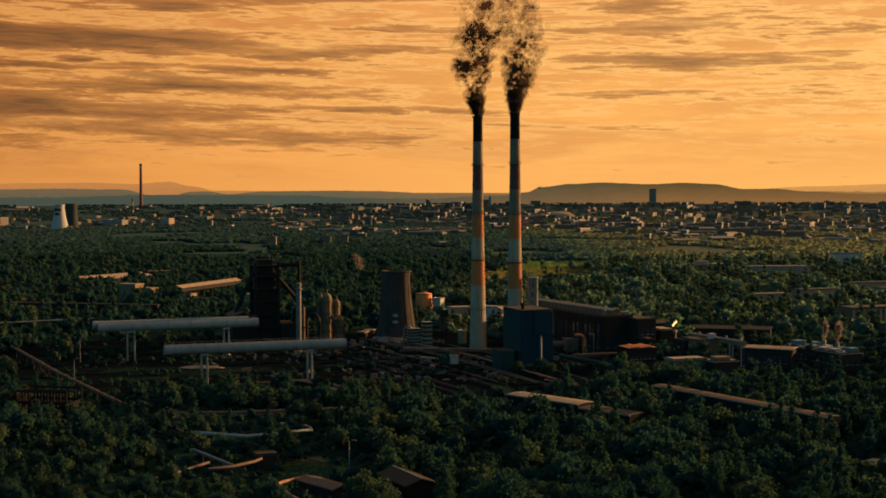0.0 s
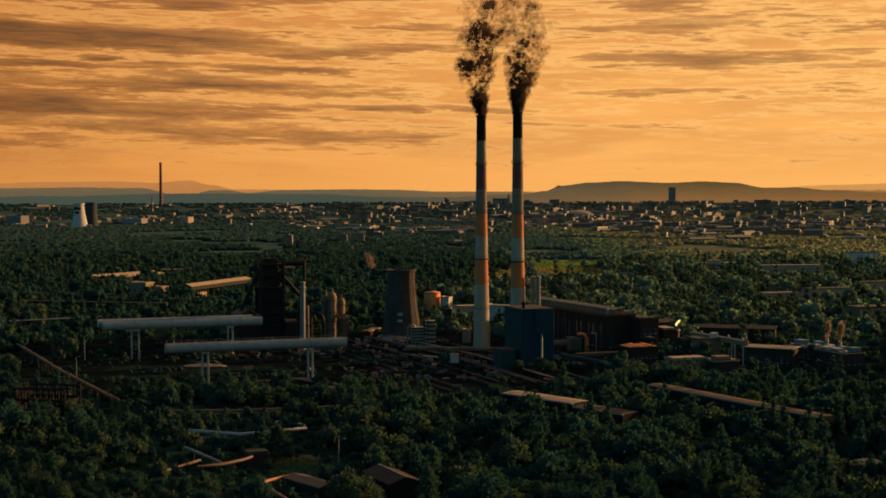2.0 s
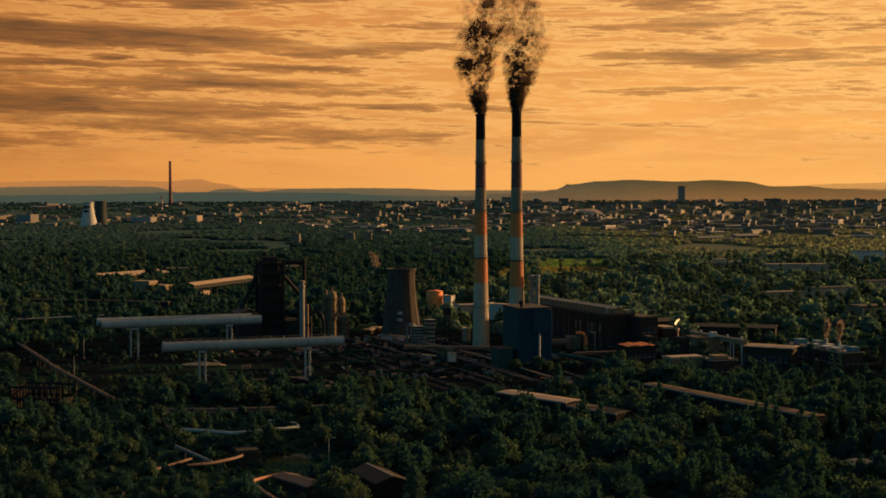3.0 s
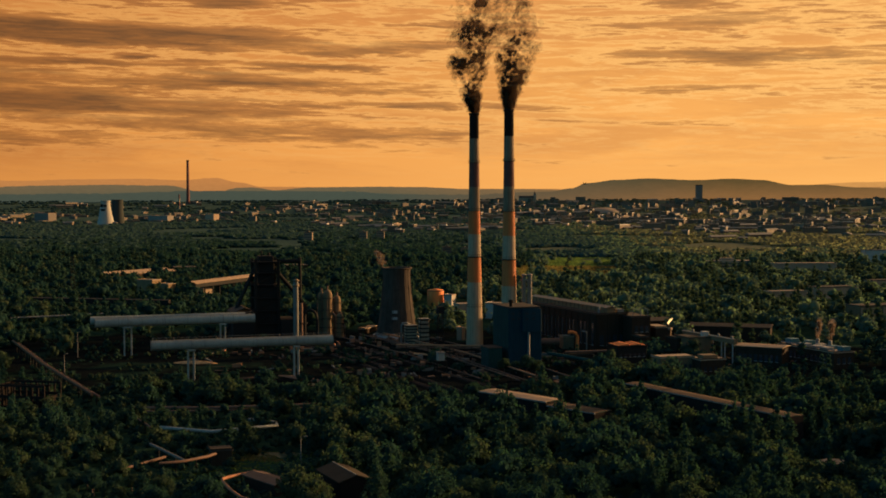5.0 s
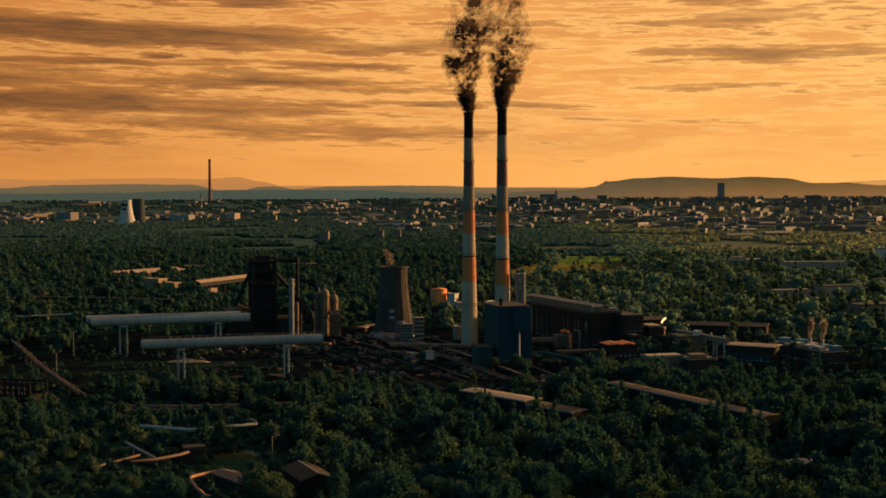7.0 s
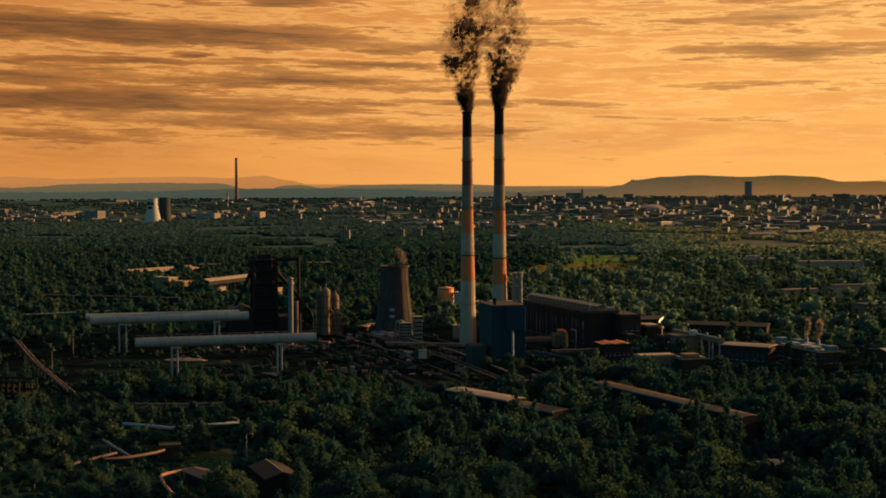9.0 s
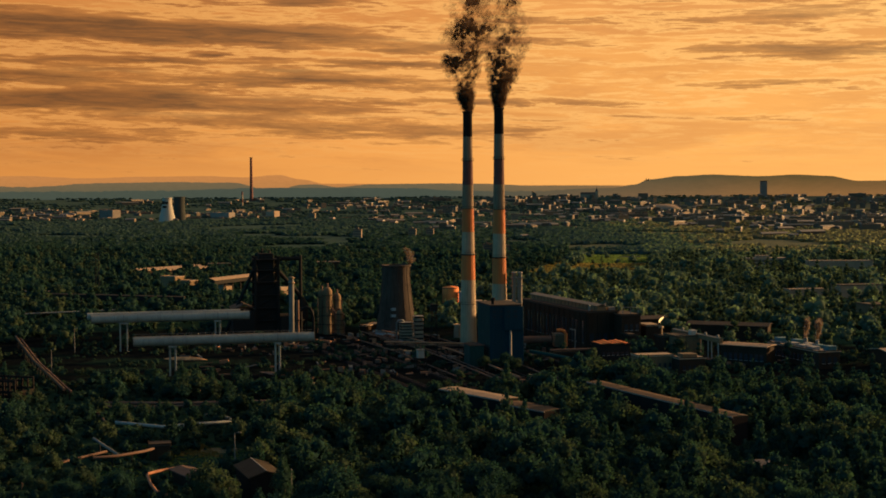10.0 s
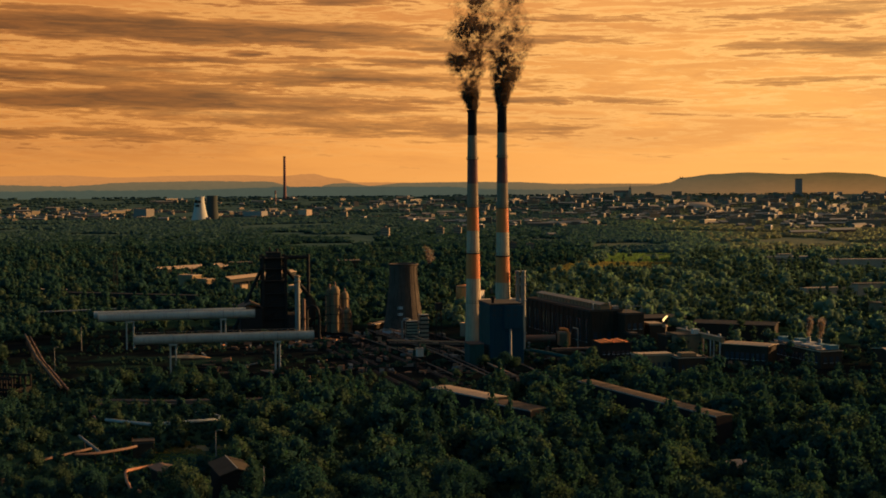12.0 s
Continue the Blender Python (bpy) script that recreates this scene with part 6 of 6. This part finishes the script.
SMOKE_CORE = smoke_material("dense_smoke", (0.095, 0.064, 0.044), 0.6, 0.6, 0.5, 0.45)
SMOKE_HALO = smoke_material("thin_smoke", (0.14, 0.085, 0.050), 0.34, 0.75, 0.8, 0.55)


def plume(spine, label, seed, cores, halos):
    t = thing("smoke_plume", pose(0, 0, 0), label, "smoke", "chimney smoke")
    tagged(part("core", billows(spine, seed, cores, 0.4, 1.1, 0.50), SMOKE_CORE, t, "dense black smoke"), kind="stuff")
    tagged(part("halo", wisps([(x, y, z, r * 1.22, w) for x, y, z, r, w in spine], seed, halos, 0.8, 2.2, 0.30), SMOKE_HALO, t, "thin brown smoke"), kind="stuff")
    return t


plume(((-52.4, 650.3, 119.6, 1.9, 1), (-52.6, 650.3, 123, 2.6, 1), (-53.4, 650, 128, 4.2, 1), (-54.8, 649.5, 135, 6.4, 1), (-55.6, 649, 143, 8.4, 1), (-54.6, 648.5, 151, 10, 1), (-52.0, 648, 160, 11.5, 1), (-50, 647, 170, 13, 1), (-47, 646, 184, 15, 1)),
      "dark brown smoke rising from the banded chimney", 3, 420, 1700)
plume(((-31.0, 625.1, 119.4, 1.9, 1), (-30.9, 625, 123, 2.6, 1), (-30.4, 625, 129, 4.2, 1), (-28.8, 624.6, 137, 6.8, 1), (-27.4, 624, 145, 8.6, 1), (-27.0, 623.5, 154, 10, 1), (-28.5, 623, 163, 11.5, 1), (-32, 622, 172, 13, 1), (-35, 621, 184, 15, 1)),
      "dark billowing smoke from the second chimney", 8, 420, 1700)
STEAM = smoke_material("thin_steam", (0.66, 0.46, 0.32), 0.075, 0.8, 0.3, 0.5)
for x, y, z in ((119.9, 600.3, 11.3), (115.1, 607.9, 11.3)):
    solid("steam_plume", puffs(((x, y, z, 0.9, 1), (x + .2, y, z + 3, 1.3, 1), (x + .5, y, z + 6, 1.7, 1), (x + .7, y, z + 9, 1.5, .6)), int(x), 40, 0.3, 0.7, 0.8, ICO2), STEAM, "thin sunlit steam over a roof vent", "steam", "roof steam", "stuff")
solid("steam_plume", puffs(((-229, 1178, 1.0, 3.0, 1), (-228, 1178, 8, 3.4, 1), (-226, 1178, 15, 4.2, 1), (-228, 1178, 22, 3.6, .8), (-232, 1178, 25, 3.0, .5)), 17, 60, 0.35, 0.6, 0.8, ICO2), STEAM, "thin warm steam rising from the far wood", "steam", kind="stuff")


# ---- trees ----
def crown_arrays(seed, height, width, tall=False, quads=900):
    """Lobed crown: a dark inner mass and many small leaf clumps over it, as vertex and face lists."""
    rn = np.random.default_rng(seed)
    vs, fs = [], []
    lobes = []
    nl = (7 if tall else 10) if quads > 600 else (5 if tall else 7) if quads > 200 else (4 if tall else 5)
    for i in range(nl):
        if tall:
            z = height * (0.22 + 0.70 * i / (nl - 1))
            r = width * 0.5 * math.sin(0.35 + 2.5 * (i + 0.4) / nl) * rn.uniform(0.75, 1.1)
            lobes.append((rn.normal(0, width * 0.07), rn.normal(0, width * 0.07), z, r, height * 0.13))
        else:
            a = i * 2.4 + rn.uniform(-.4, .4)
            q = width * 0.5 * (0.15 if i == 0 else rn.uniform(0.35, 0.62))
            z = height * (0.84 if i == 0 else rn.uniform(0.40, 0.78))
            r = width * rn.uniform(0.19, 0.30) * (10 / nl) ** 0.4
            lobes.append((q * math.cos(a), q * math.sin(a), z, r, r * rn.uniform(0.75, 1.05)))
    base = np.array(ICO1[0])
    for x, y, z, r, h in lobes:
        n0 = len(vs)
        jit = 1 + rn.uniform(-.2, .12, (len(base), 1))
        p = base * jit * np.array([r, r, h]) * (0.74 if quads > 200 else 0.82) + np.array([x, y, z])
        vs.extend(map(tuple, p))
        fs.extend(tuple(i + n0 for i in f) for f in ICO1[1])
    wsum = sum(l[3] ** 2 for l in lobes)
    for x, y, z, r, h in lobes:
        m = int(quads * r * r / wsum)
        d = rn.normal(0, 1, (m, 3))
        d /= np.linalg.norm(d, axis=1)[:, None]
        d[:, 2] = np.where(d[:, 2] < -0.5, -d[:, 2], d[:, 2])
        c = d * np.array([r, r, h]) * rn.uniform(0.72, 1.20, (m, 1)) + np.array([x, y, z])
        nrm = d + rn.normal(0, 0.55, (m, 3))
        nrm /= np.linalg.norm(nrm, axis=1)[:, None]
        u = np.cross(nrm, rn.normal(0, 1, (m, 3)))
        u /= np.linalg.norm(u, axis=1)[:, None]
        w = np.cross(nrm, u)
        s = rn.uniform(0.20, 0.50, (m, 1)) * (width / 9) ** 0.5 * (900 / quads) ** (0.42 if quads > 200 else 0.30)
        t2 = s * rn.uniform(0.5, 0.9, (m, 1))
        lift = nrm * s * 0.25
        q = np.stack([c - u * s, c - w * t2 - lift, c + u * s, c + w * t2 - lift], 1).reshape(-1, 3)
        n0 = len(vs)
        vs.extend(map(tuple, q))
        fs.extend((n0 + 4 * i, n0 + 4 * i + 1, n0 + 4 * i + 2, n0 + 4 * i + 3) for i in range(m))
    return np.array(vs), fs


def mesh_from(name, vs, fs, mat):
    me = bpy.data.meshes.new(name)
    me.from_pydata(vs, [], fs)
    me.materials.append(mat)
    return me


def trunk_mesh(seed, height, width):
    rn = random.Random(seed)
    ms = Mesh()
    r = 0.16 + height * 0.014
    ms.lathe([(r * 1.5, -0.3), (r * 1.05, 0.6), (r * 0.85, height * 0.3), (r * 0.5, height * 0.6), (r * 0.15, height * 0.82)], 8)
    for i in range(6):
        a = i * 1.9 + rn.uniform(-.3, .3)
        z = height * rn.uniform(0.25, 0.5)
        q = width * rn.uniform(0.25, 0.36)
        ms.run([(0, 0, z), (q * 0.5 * math.cos(a), q * 0.5 * math.sin(a), z + height * 0.1), (q * math.cos(a), q * math.sin(a), z + height * 0.24)], r * 0.28, 5)
    return ms.data("trunk", M["bark"])


SORTS = []
for i, (h, w, tall) in enumerate(((10.5, 9.5, False), (9.0, 8.5, False), (12.5, 10.5, False), (8.0, 8.5, False), (13.5, 5.0, True), (11.0, 9.0, False), (11.5, 4.6, True), (6.0, 6.5, False))):
    va, fa = crown_arrays(40 + i, h, w, tall, 1500)
    vb, fb = crown_arrays(140 + i, h, w, tall, 300)
    vc, fc = crown_arrays(240 + i, h, w, tall, 84)
    vd, fd = crown_arrays(340 + i, h, w, tall, 36)
    SORTS.append((h, w, tall, va, fa, vb, fb, vc, fc, vd, fd))


def clear(x, y, pad=0.0):
    """True where no building, yard or road is, nor a gap opened for the camera's view."""
    for fx, fy, rot, x0, y0, x1, y1 in FOOT:
        dx, dy = x - fx, y - fy
        c, s = math.cos(radians(rot)), math.sin(radians(rot))
        u, v = dx * c + dy * s, -dx * s + dy * c
        if x0 - 3 - pad < u < x1 + 3 + pad and y0 - 6 - pad < v < y1 + 3 + pad:
            return False
    return True


def in_view(x, y, pad=12.0):
    """Inside the strip of land that the flight passes over or looks at."""
    left = min(26 - 0.515 * (y + 21), 112 - 0.70 * (y + 8)) - pad
    right = max(26 + 0.205 * (y + 21), 112 + 0.075 * (y + 8)) + pad
    return left < x < right


for x0, y0, rot, a, b, c, d in ((-101, 690, 0, -16, -16, 16, 14), (-52, 650, 0, -7, -25, 7, 7), (-31, 625, 0, -6, -6, 6, 6), (-171, 668, GRID, -22, -14, 26, 16), (-138, 682, 0, -9, -8, 9, 8),
                                (-228, 577, GRID, 14, -4, 24, 5), (-167, 502, GRID, 14, -4, 24, 4), (-84, 650, GRID, -12, -10, 12, 6), (-143, 633, 0, -4, -8, 12, 12), (-52, 545, GRID, -6, -10, 6, 6),
                                (-118, 683, -56, -4, 2, 200, 24), (-66, 345, -40, -8, -5, 14, 9), (51, 622, 0, -4, -8, 4, 4), (-392, 806, -4.5, 0, -4, 112, 4), (-119, 892, 0, -9, -85, 62, 7), (-160, 548, 10, -14, -6, 22, 10)):
    FOOT.append((x0, y0, rot, a, b, c, d))
rt = random.Random(11)


# shrubs only before the sheds, huts and pipes, so that these show in the camera's view
LOW = (((-18, 440), (22, 412), 7), ((34, 474), (92, 394), 5), ((-118, 370), (-76, 382), 14), ((-145, 414), (-66, 444), 13), ((-278, 585), (-158, 436), 13), ((-66, 302), (-48, 292), 9), ((-108, 324), (-84, 338), 12),
       ((-72, 348), (-54, 338), 12), ((-30, 545), (5, 540), 10), ((-140, 640), (-30, 480), 24), ((-220, 560), (-110, 560), 26), ((-170, 510), (-100, 530), 20), ((50, 540), (66, 548), 8), ((-112, 1222), (-12, 1232), 66), ((-66, 328), (-50, 298), 7.5), ((-122, 368), (-80, 322), 7), ((-80, 336), (-70, 330), 7))


def low(x, y):
    for (ax, ay), (bx, by), r in LOW:
        dx, dy = bx - ax, by - ay
        f = min(max(((x - ax) * dx + (y - ay) * dy) / (dx * dx + dy * dy), 0), 1)
        if math.hypot(x - ax - f * dx, y - ay - f * dy) < r:
            return True
    return False


def density(x, y):
    if y < 478:
        lf = x < -75
        return 0.74 if lf else 0.96
    if y < 820:
        if (x > 20 and y < 545) or (x > 66 and y < 582):
            return 0.85
        if x < -240:
            return 0.45
        return 0.36 if y < 720 else 0.6
    # the pale meadow
    if (-118 < x < -18 and 1290 < y < 1590) or (-125 < x < -85 and 1220 < y < 1300):
        return 0.07
    return 0.86 if x > -200 else 0.8


near, mid = [], []
yy = 262.0
while yy < 1500:
    st = 6.6 if yy < 520 else (8.6 if yy < 900 else 11.0)
    xx = -1080.0
    while xx < 420:
        x, y = xx + rt.uniform(-.45, .45) * st, yy + rt.uniform(-.45, .45) * st
        xx += st
        if not in_view(x, y) or rt.random() > density(x, y) * (0.55 + 0.75 * (noise.noise((x * 0.021, y * 0.021, 7)) + 0.5)):
            continue
        if not clear(x, y):
            continue
        k = rt.choice((0, 1, 2, 3, 5, 0, 1, 3, 5, 4, 6, 4, 6, 7, 7))
        if x > 45 and rt.random() < 0.16:
            k = rt.choice((4, 6))
        s = rt.uniform(0.5, 1.12) * (0.8 if y < 345 and x < -40 else 1.0)
        if y < 478 and x < -70:
            s *= 0.85
        if low(x, y):
            k, s = rt.choice((7, 3, 1)), s * rt.uniform(0.3, 0.55)
            if 478 < y < 660 and noise.noise((x * 0.035, y * 0.035, 3)) < 0.02:
                continue
        elif y > 690:
            s *= 1.22
        elif x > 52 and 500 < y < 590:
            s *= 0.62
        elif 478 < y < 720 and -240 < x < 20:
            s *= rt.uniform(0.4, 0.85)
        (near if y < 520 else mid).append((x, y, k, s, rt.uniform(0, 6.283)))
    yy += st * 0.92
shrubs = []
yy = 262.0
while yy < 640:
    xx = -330.0
    while xx < 160:
        x, y = xx + rt.uniform(-2.4, 2.4), yy + rt.uniform(-2.4, 2.4)
        xx += 5.4
        lump = noise.noise((x * 0.035, y * 0.035, 3))
        keep = 0.95 + 0.4 * lump if y < 478 else (0.85 if lump > 0.04 else 0.06)
        if in_view(x, y) and rt.random() < keep and clear(x, y, -2.5):
            shrubs.append((x, y, rt.choice((7, 3, 1, 7)), rt.uniform(0.2, 0.5) * (1.0 if y < 478 else 0.8), rt.uniform(0, 6.283)))
    yy += 5.0
near.sort(key=lambda q: q[1])
LEAVES = (M["leaf_a"], M["leaf_b"], M["leaf_a"], M["leaf_c"], M["leaf_b"], M["leaf_c"], M["leaf_a"], M["leaf_b"])
WORDS = ("broad dark green deciduous tree in the wood", "round-crowned green tree in the wood", "large spreading dark green tree in the wood", "low yellowish green tree in the wood",
         "tall slender poplar in the wood", "yellow-green deciduous tree in the wood", "narrow dark poplar in the wood", "small bushy green tree in the wood")
MODEL = []
for i, (h, w, tall, va, fa, *_) in enumerate(SORTS):
    MODEL.append((mesh_from("crown", va, fa, LEAVES[i]), trunk_mesh(i, h, w)))
near = [(-23.5, 553, 3, .8, 0.3), (-13, 549, 1, .9, 1.3), (-9.5, 551, 3, .75, 2.2), (-18, 551, 7, .8, 2.0), (14, 546, 1, .8, 1.0), (22, 541, 0, .75, 4.0), (30, 536, 5, .8, 3.0)] + near
for x, y, k, s, a in near[:300]:
    t = new("tree", MODEL[k][1])
    t.name = "tree"
    m = Matrix.LocRotScale((x, y, 0), Euler((0, 0, a)), (s, s, s))
    e = thing("tree", m, WORDS[k], "tree", "foreground wood")
    t.name = "trunk"
    t.parent = e
    c = new("crown", MODEL[k][0])
    c.parent = e


def woodland(name, spots, which, mat_of, label):
    """Many trees joined into one mesh per leaf colour."""
    for mi, mat in enumerate(dict.fromkeys(mat_of)):
        vs_all, idx, tot, n0 = [], [], [], 0
        for x, y, k, s, a in spots:
            if mat_of[k] is not mat:
                continue
            v, f = SORTS[k][which], SORTS[k][which + 1]
            c, sn = math.cos(a), math.sin(a)
            p = np.empty_like(v)
            p[:, 0] = x + s * (v[:, 0] * c - v[:, 1] * sn)
            p[:, 1] = y + s * (v[:, 0] * sn + v[:, 1] * c)
            p[:, 2] = s * v[:, 2] - 0.3
            vs_all.append(p)
            flat = FLAT[which][k]
            idx.append(flat[0] + n0)
            tot.append(flat[1])
            n0 += len(v)
        if not vs_all:
            continue
        co = np.concatenate(vs_all)
        loops = np.concatenate(idx)
        size = np.concatenate(tot)
        me = bpy.data.meshes.new(name)
        me.vertices.add(len(co))
        me.vertices.foreach_set("co", co.ravel())
        me.loops.add(len(loops))
        me.loops.foreach_set("vertex_index", loops)
        me.polygons.add(len(size))
        me.polygons.foreach_set("loop_start", np.concatenate(([0], np.cumsum(size)[:-1])))
        me.polygons.foreach_set("use_smooth", np.ones(len(size), dtype=bool))
        me.update(calc_edges=True)
        me.materials.append(mat)
        tagged(new(name, me), label, name, kind="stuff")


FLAT = {w: {k: (np.array([i for f in SORTS[k][w + 1] for i in f]), np.array([len(f) for f in SORTS[k][w + 1]])) for k in range(len(SORTS))} for w in (5, 7, 9)}
woodland("woodland", near[300:], 5, LEAVES, "dense dark green wood round the sheds")
# Eastern woods take the greens lightened for haze and backlight.
OLIVE = (M["leaf_haze_olive"], M["leaf_c"], M["leaf_haze_olive"], M["leaf_haze_olive"], M["leaf_c"], M["leaf_haze_olive"], M["leaf_c"], M["leaf_haze_olive"])
east = [q for q in mid if q[1] > 660 and q[0] > -110 + 40 * noise.noise((q[1] * 0.02, q[0] * 0.02, 4))]
woodland("woodland", east, 7, OLIVE, "woods in haze-lightened olive green beyond the works hall")
mid = [q for q in mid if q not in set(east)]
woodland("woodland", mid, 7, LEAVES, "green woods and shrubs round and beyond the works")
woodland("undergrowth", shrubs, 9, LEAVES, "low dark green shrubs between trees and pipes")


def far_woods(seed, lo, hi, mat, label):
    """Broad ragged crowns to the foot of the hills; lo, hi: the haze tones, rising eastward and with distance, that
    take this green.
    """
    rn = np.random.default_rng(seed)
    base = np.array(ICO1[0])
    tri = np.array(ICO1[1])
    keep = base[:, 2] > -0.6
    pts = []
    r = 1490.0
    while r < 4900:
        st = 8.5 + (r - 1490) / 3400 * 4.5
        az = -37.0
        while az < 15:
            az += math.degrees(st / r)
            x, y = polar(az + rn.uniform(-.4, .4) * math.degrees(st / r), r + rn.uniform(-.5, .5) * st * 1.6)
            dn = noise.noise((x * 0.0045, y * 0.0045, 2)) + 0.5 * noise.noise((x * 0.013, y * 0.013, 5))
            if dn < -0.22 or (-118 < x < -18 and y < 1590) or any(abs(x - a) < q * 1.1 and -q * 2.5 < y - b < q * 0.8 for a, b, q in TOWN):
                continue
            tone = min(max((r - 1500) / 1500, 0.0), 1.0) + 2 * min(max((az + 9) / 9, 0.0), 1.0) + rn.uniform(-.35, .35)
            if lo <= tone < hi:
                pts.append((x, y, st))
        r += st * (1.3 if r < 2000 else 2.4 if r < 2800 else 4.2 if r < 3600 else 6.5)
    n, tufts = len(pts), 13
    nb = len(base)
    per = nb + 3 * tufts
    co = np.empty((n, per, 3))
    for i, (x, y, st) in enumerate(pts):
        s, h = st * rn.uniform(0.50, 0.98), rn.uniform(2.4, 4.6)
        z = ground_z(x, y) + h * 0.6
        co[i, :nb] = base * (1 + rn.uniform(-.32, .2, (nb, 1))) * np.array([s, s, h]) + np.array([x, y, z])
        d = rn.normal(0, 1, (tufts, 3))
        d /= np.linalg.norm(d, axis=1)[:, None]
        d[:, 2] = abs(d[:, 2]) * 0.9
        c = d * np.array([s, s, h]) * rn.uniform(0.85, 1.12, (tufts, 1)) + np.array([x, y, z])
        t3 = c[:, None, :] + rn.normal(0, 0.72, (tufts, 3, 3)) * np.array([1.7, 1.7, 1.2])
        co[i, nb:] = t3.reshape(-1, 3)
    faces = np.concatenate([tri, (nb + np.arange(3 * tufts)).reshape(-1, 3)])
    loops = (faces[None] + (np.arange(n) * per)[:, None, None]).reshape(-1)
    me = bpy.data.meshes.new("far_woods")
    me.vertices.add(n * per)
    me.vertices.foreach_set("co", co.ravel())
    me.loops.add(len(loops))
    me.loops.foreach_set("vertex_index", loops)
    me.polygons.add(len(loops) // 3)
    me.polygons.foreach_set("loop_start", np.arange(0, len(loops), 3))
    me.polygons.foreach_set("use_smooth", np.zeros(len(loops) // 3, dtype=bool))
    me.update(calc_edges=True)
    me.materials.append(mat)
    tagged(new("far_woods", me), label, "woodland", kind="stuff")


# Leaf greens pale in steps, painting haze that thickens with distance.
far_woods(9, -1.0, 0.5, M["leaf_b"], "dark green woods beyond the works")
far_woods(9, 0.5, 1.4, M["leaf_haze_grey"], "woods in haze-greyed green spreading to the hills")
far_woods(9, 1.4, 2.0, M["leaf_haze_olive"], "woods in haze-lightened olive on the plain")
far_woods(9, 2.0, 9.0, M["leaf_haze_pale"], "woods in haze-paled olive below the town")


# ---- meadow in the woods ----
def meadow(name, mat, seed, count, x0, y0, x1, y1, label, free=False, size=1.0):
    """Tall grass standing in the clearing behind the chimneys."""
    rn = random.Random(seed)
    ms = Mesh()
    while len(ms.f) < count:
        x, y = rn.uniform(x0, x1), rn.uniform(y0, y1)
        if noise.noise((x * 0.02, y * 0.012, seed)) < -0.22 or not (free or clear(x, y)):
            continue
        a, w, h = rn.uniform(0, 3.14159), rn.uniform(0.8, 2.0) * size, rn.uniform(0.5, 1.3) * size
        c, s = math.cos(a) * w, math.sin(a) * w
        lx, ly = rn.uniform(-.3, .3), rn.uniform(-.3, .3)
        ms.raw([(x - c, y - s, 0), (x + c, y + s, 0), (x + c * .8 + lx, y + s * .8 + ly, h), (x - c * .8 + lx, y - s * .8 + ly, h)], [(0, 1, 2, 3)])
    solid(name, ms, M[mat], label, "grass", kind="stuff")


meadow("meadow_grass", "grass", 21, 6500, -120, 1380, -16, 1592, "bright green tall grass in the clearing")
meadow("meadow_grass", "straw", 22, 3500, -125, 1225, -20, 1400, "dry yellow grass at the clearing's near end")
meadow("dry_tufts", "straw", 23, 420, -80, 350, -54, 370, "dry yellow grass tufts in the small clearing", True, 0.45)
meadow("dry_tufts", "grass", 24, 700, -92, 318, -50, 366, "low green grass tufts round the huts", True, 0.4)
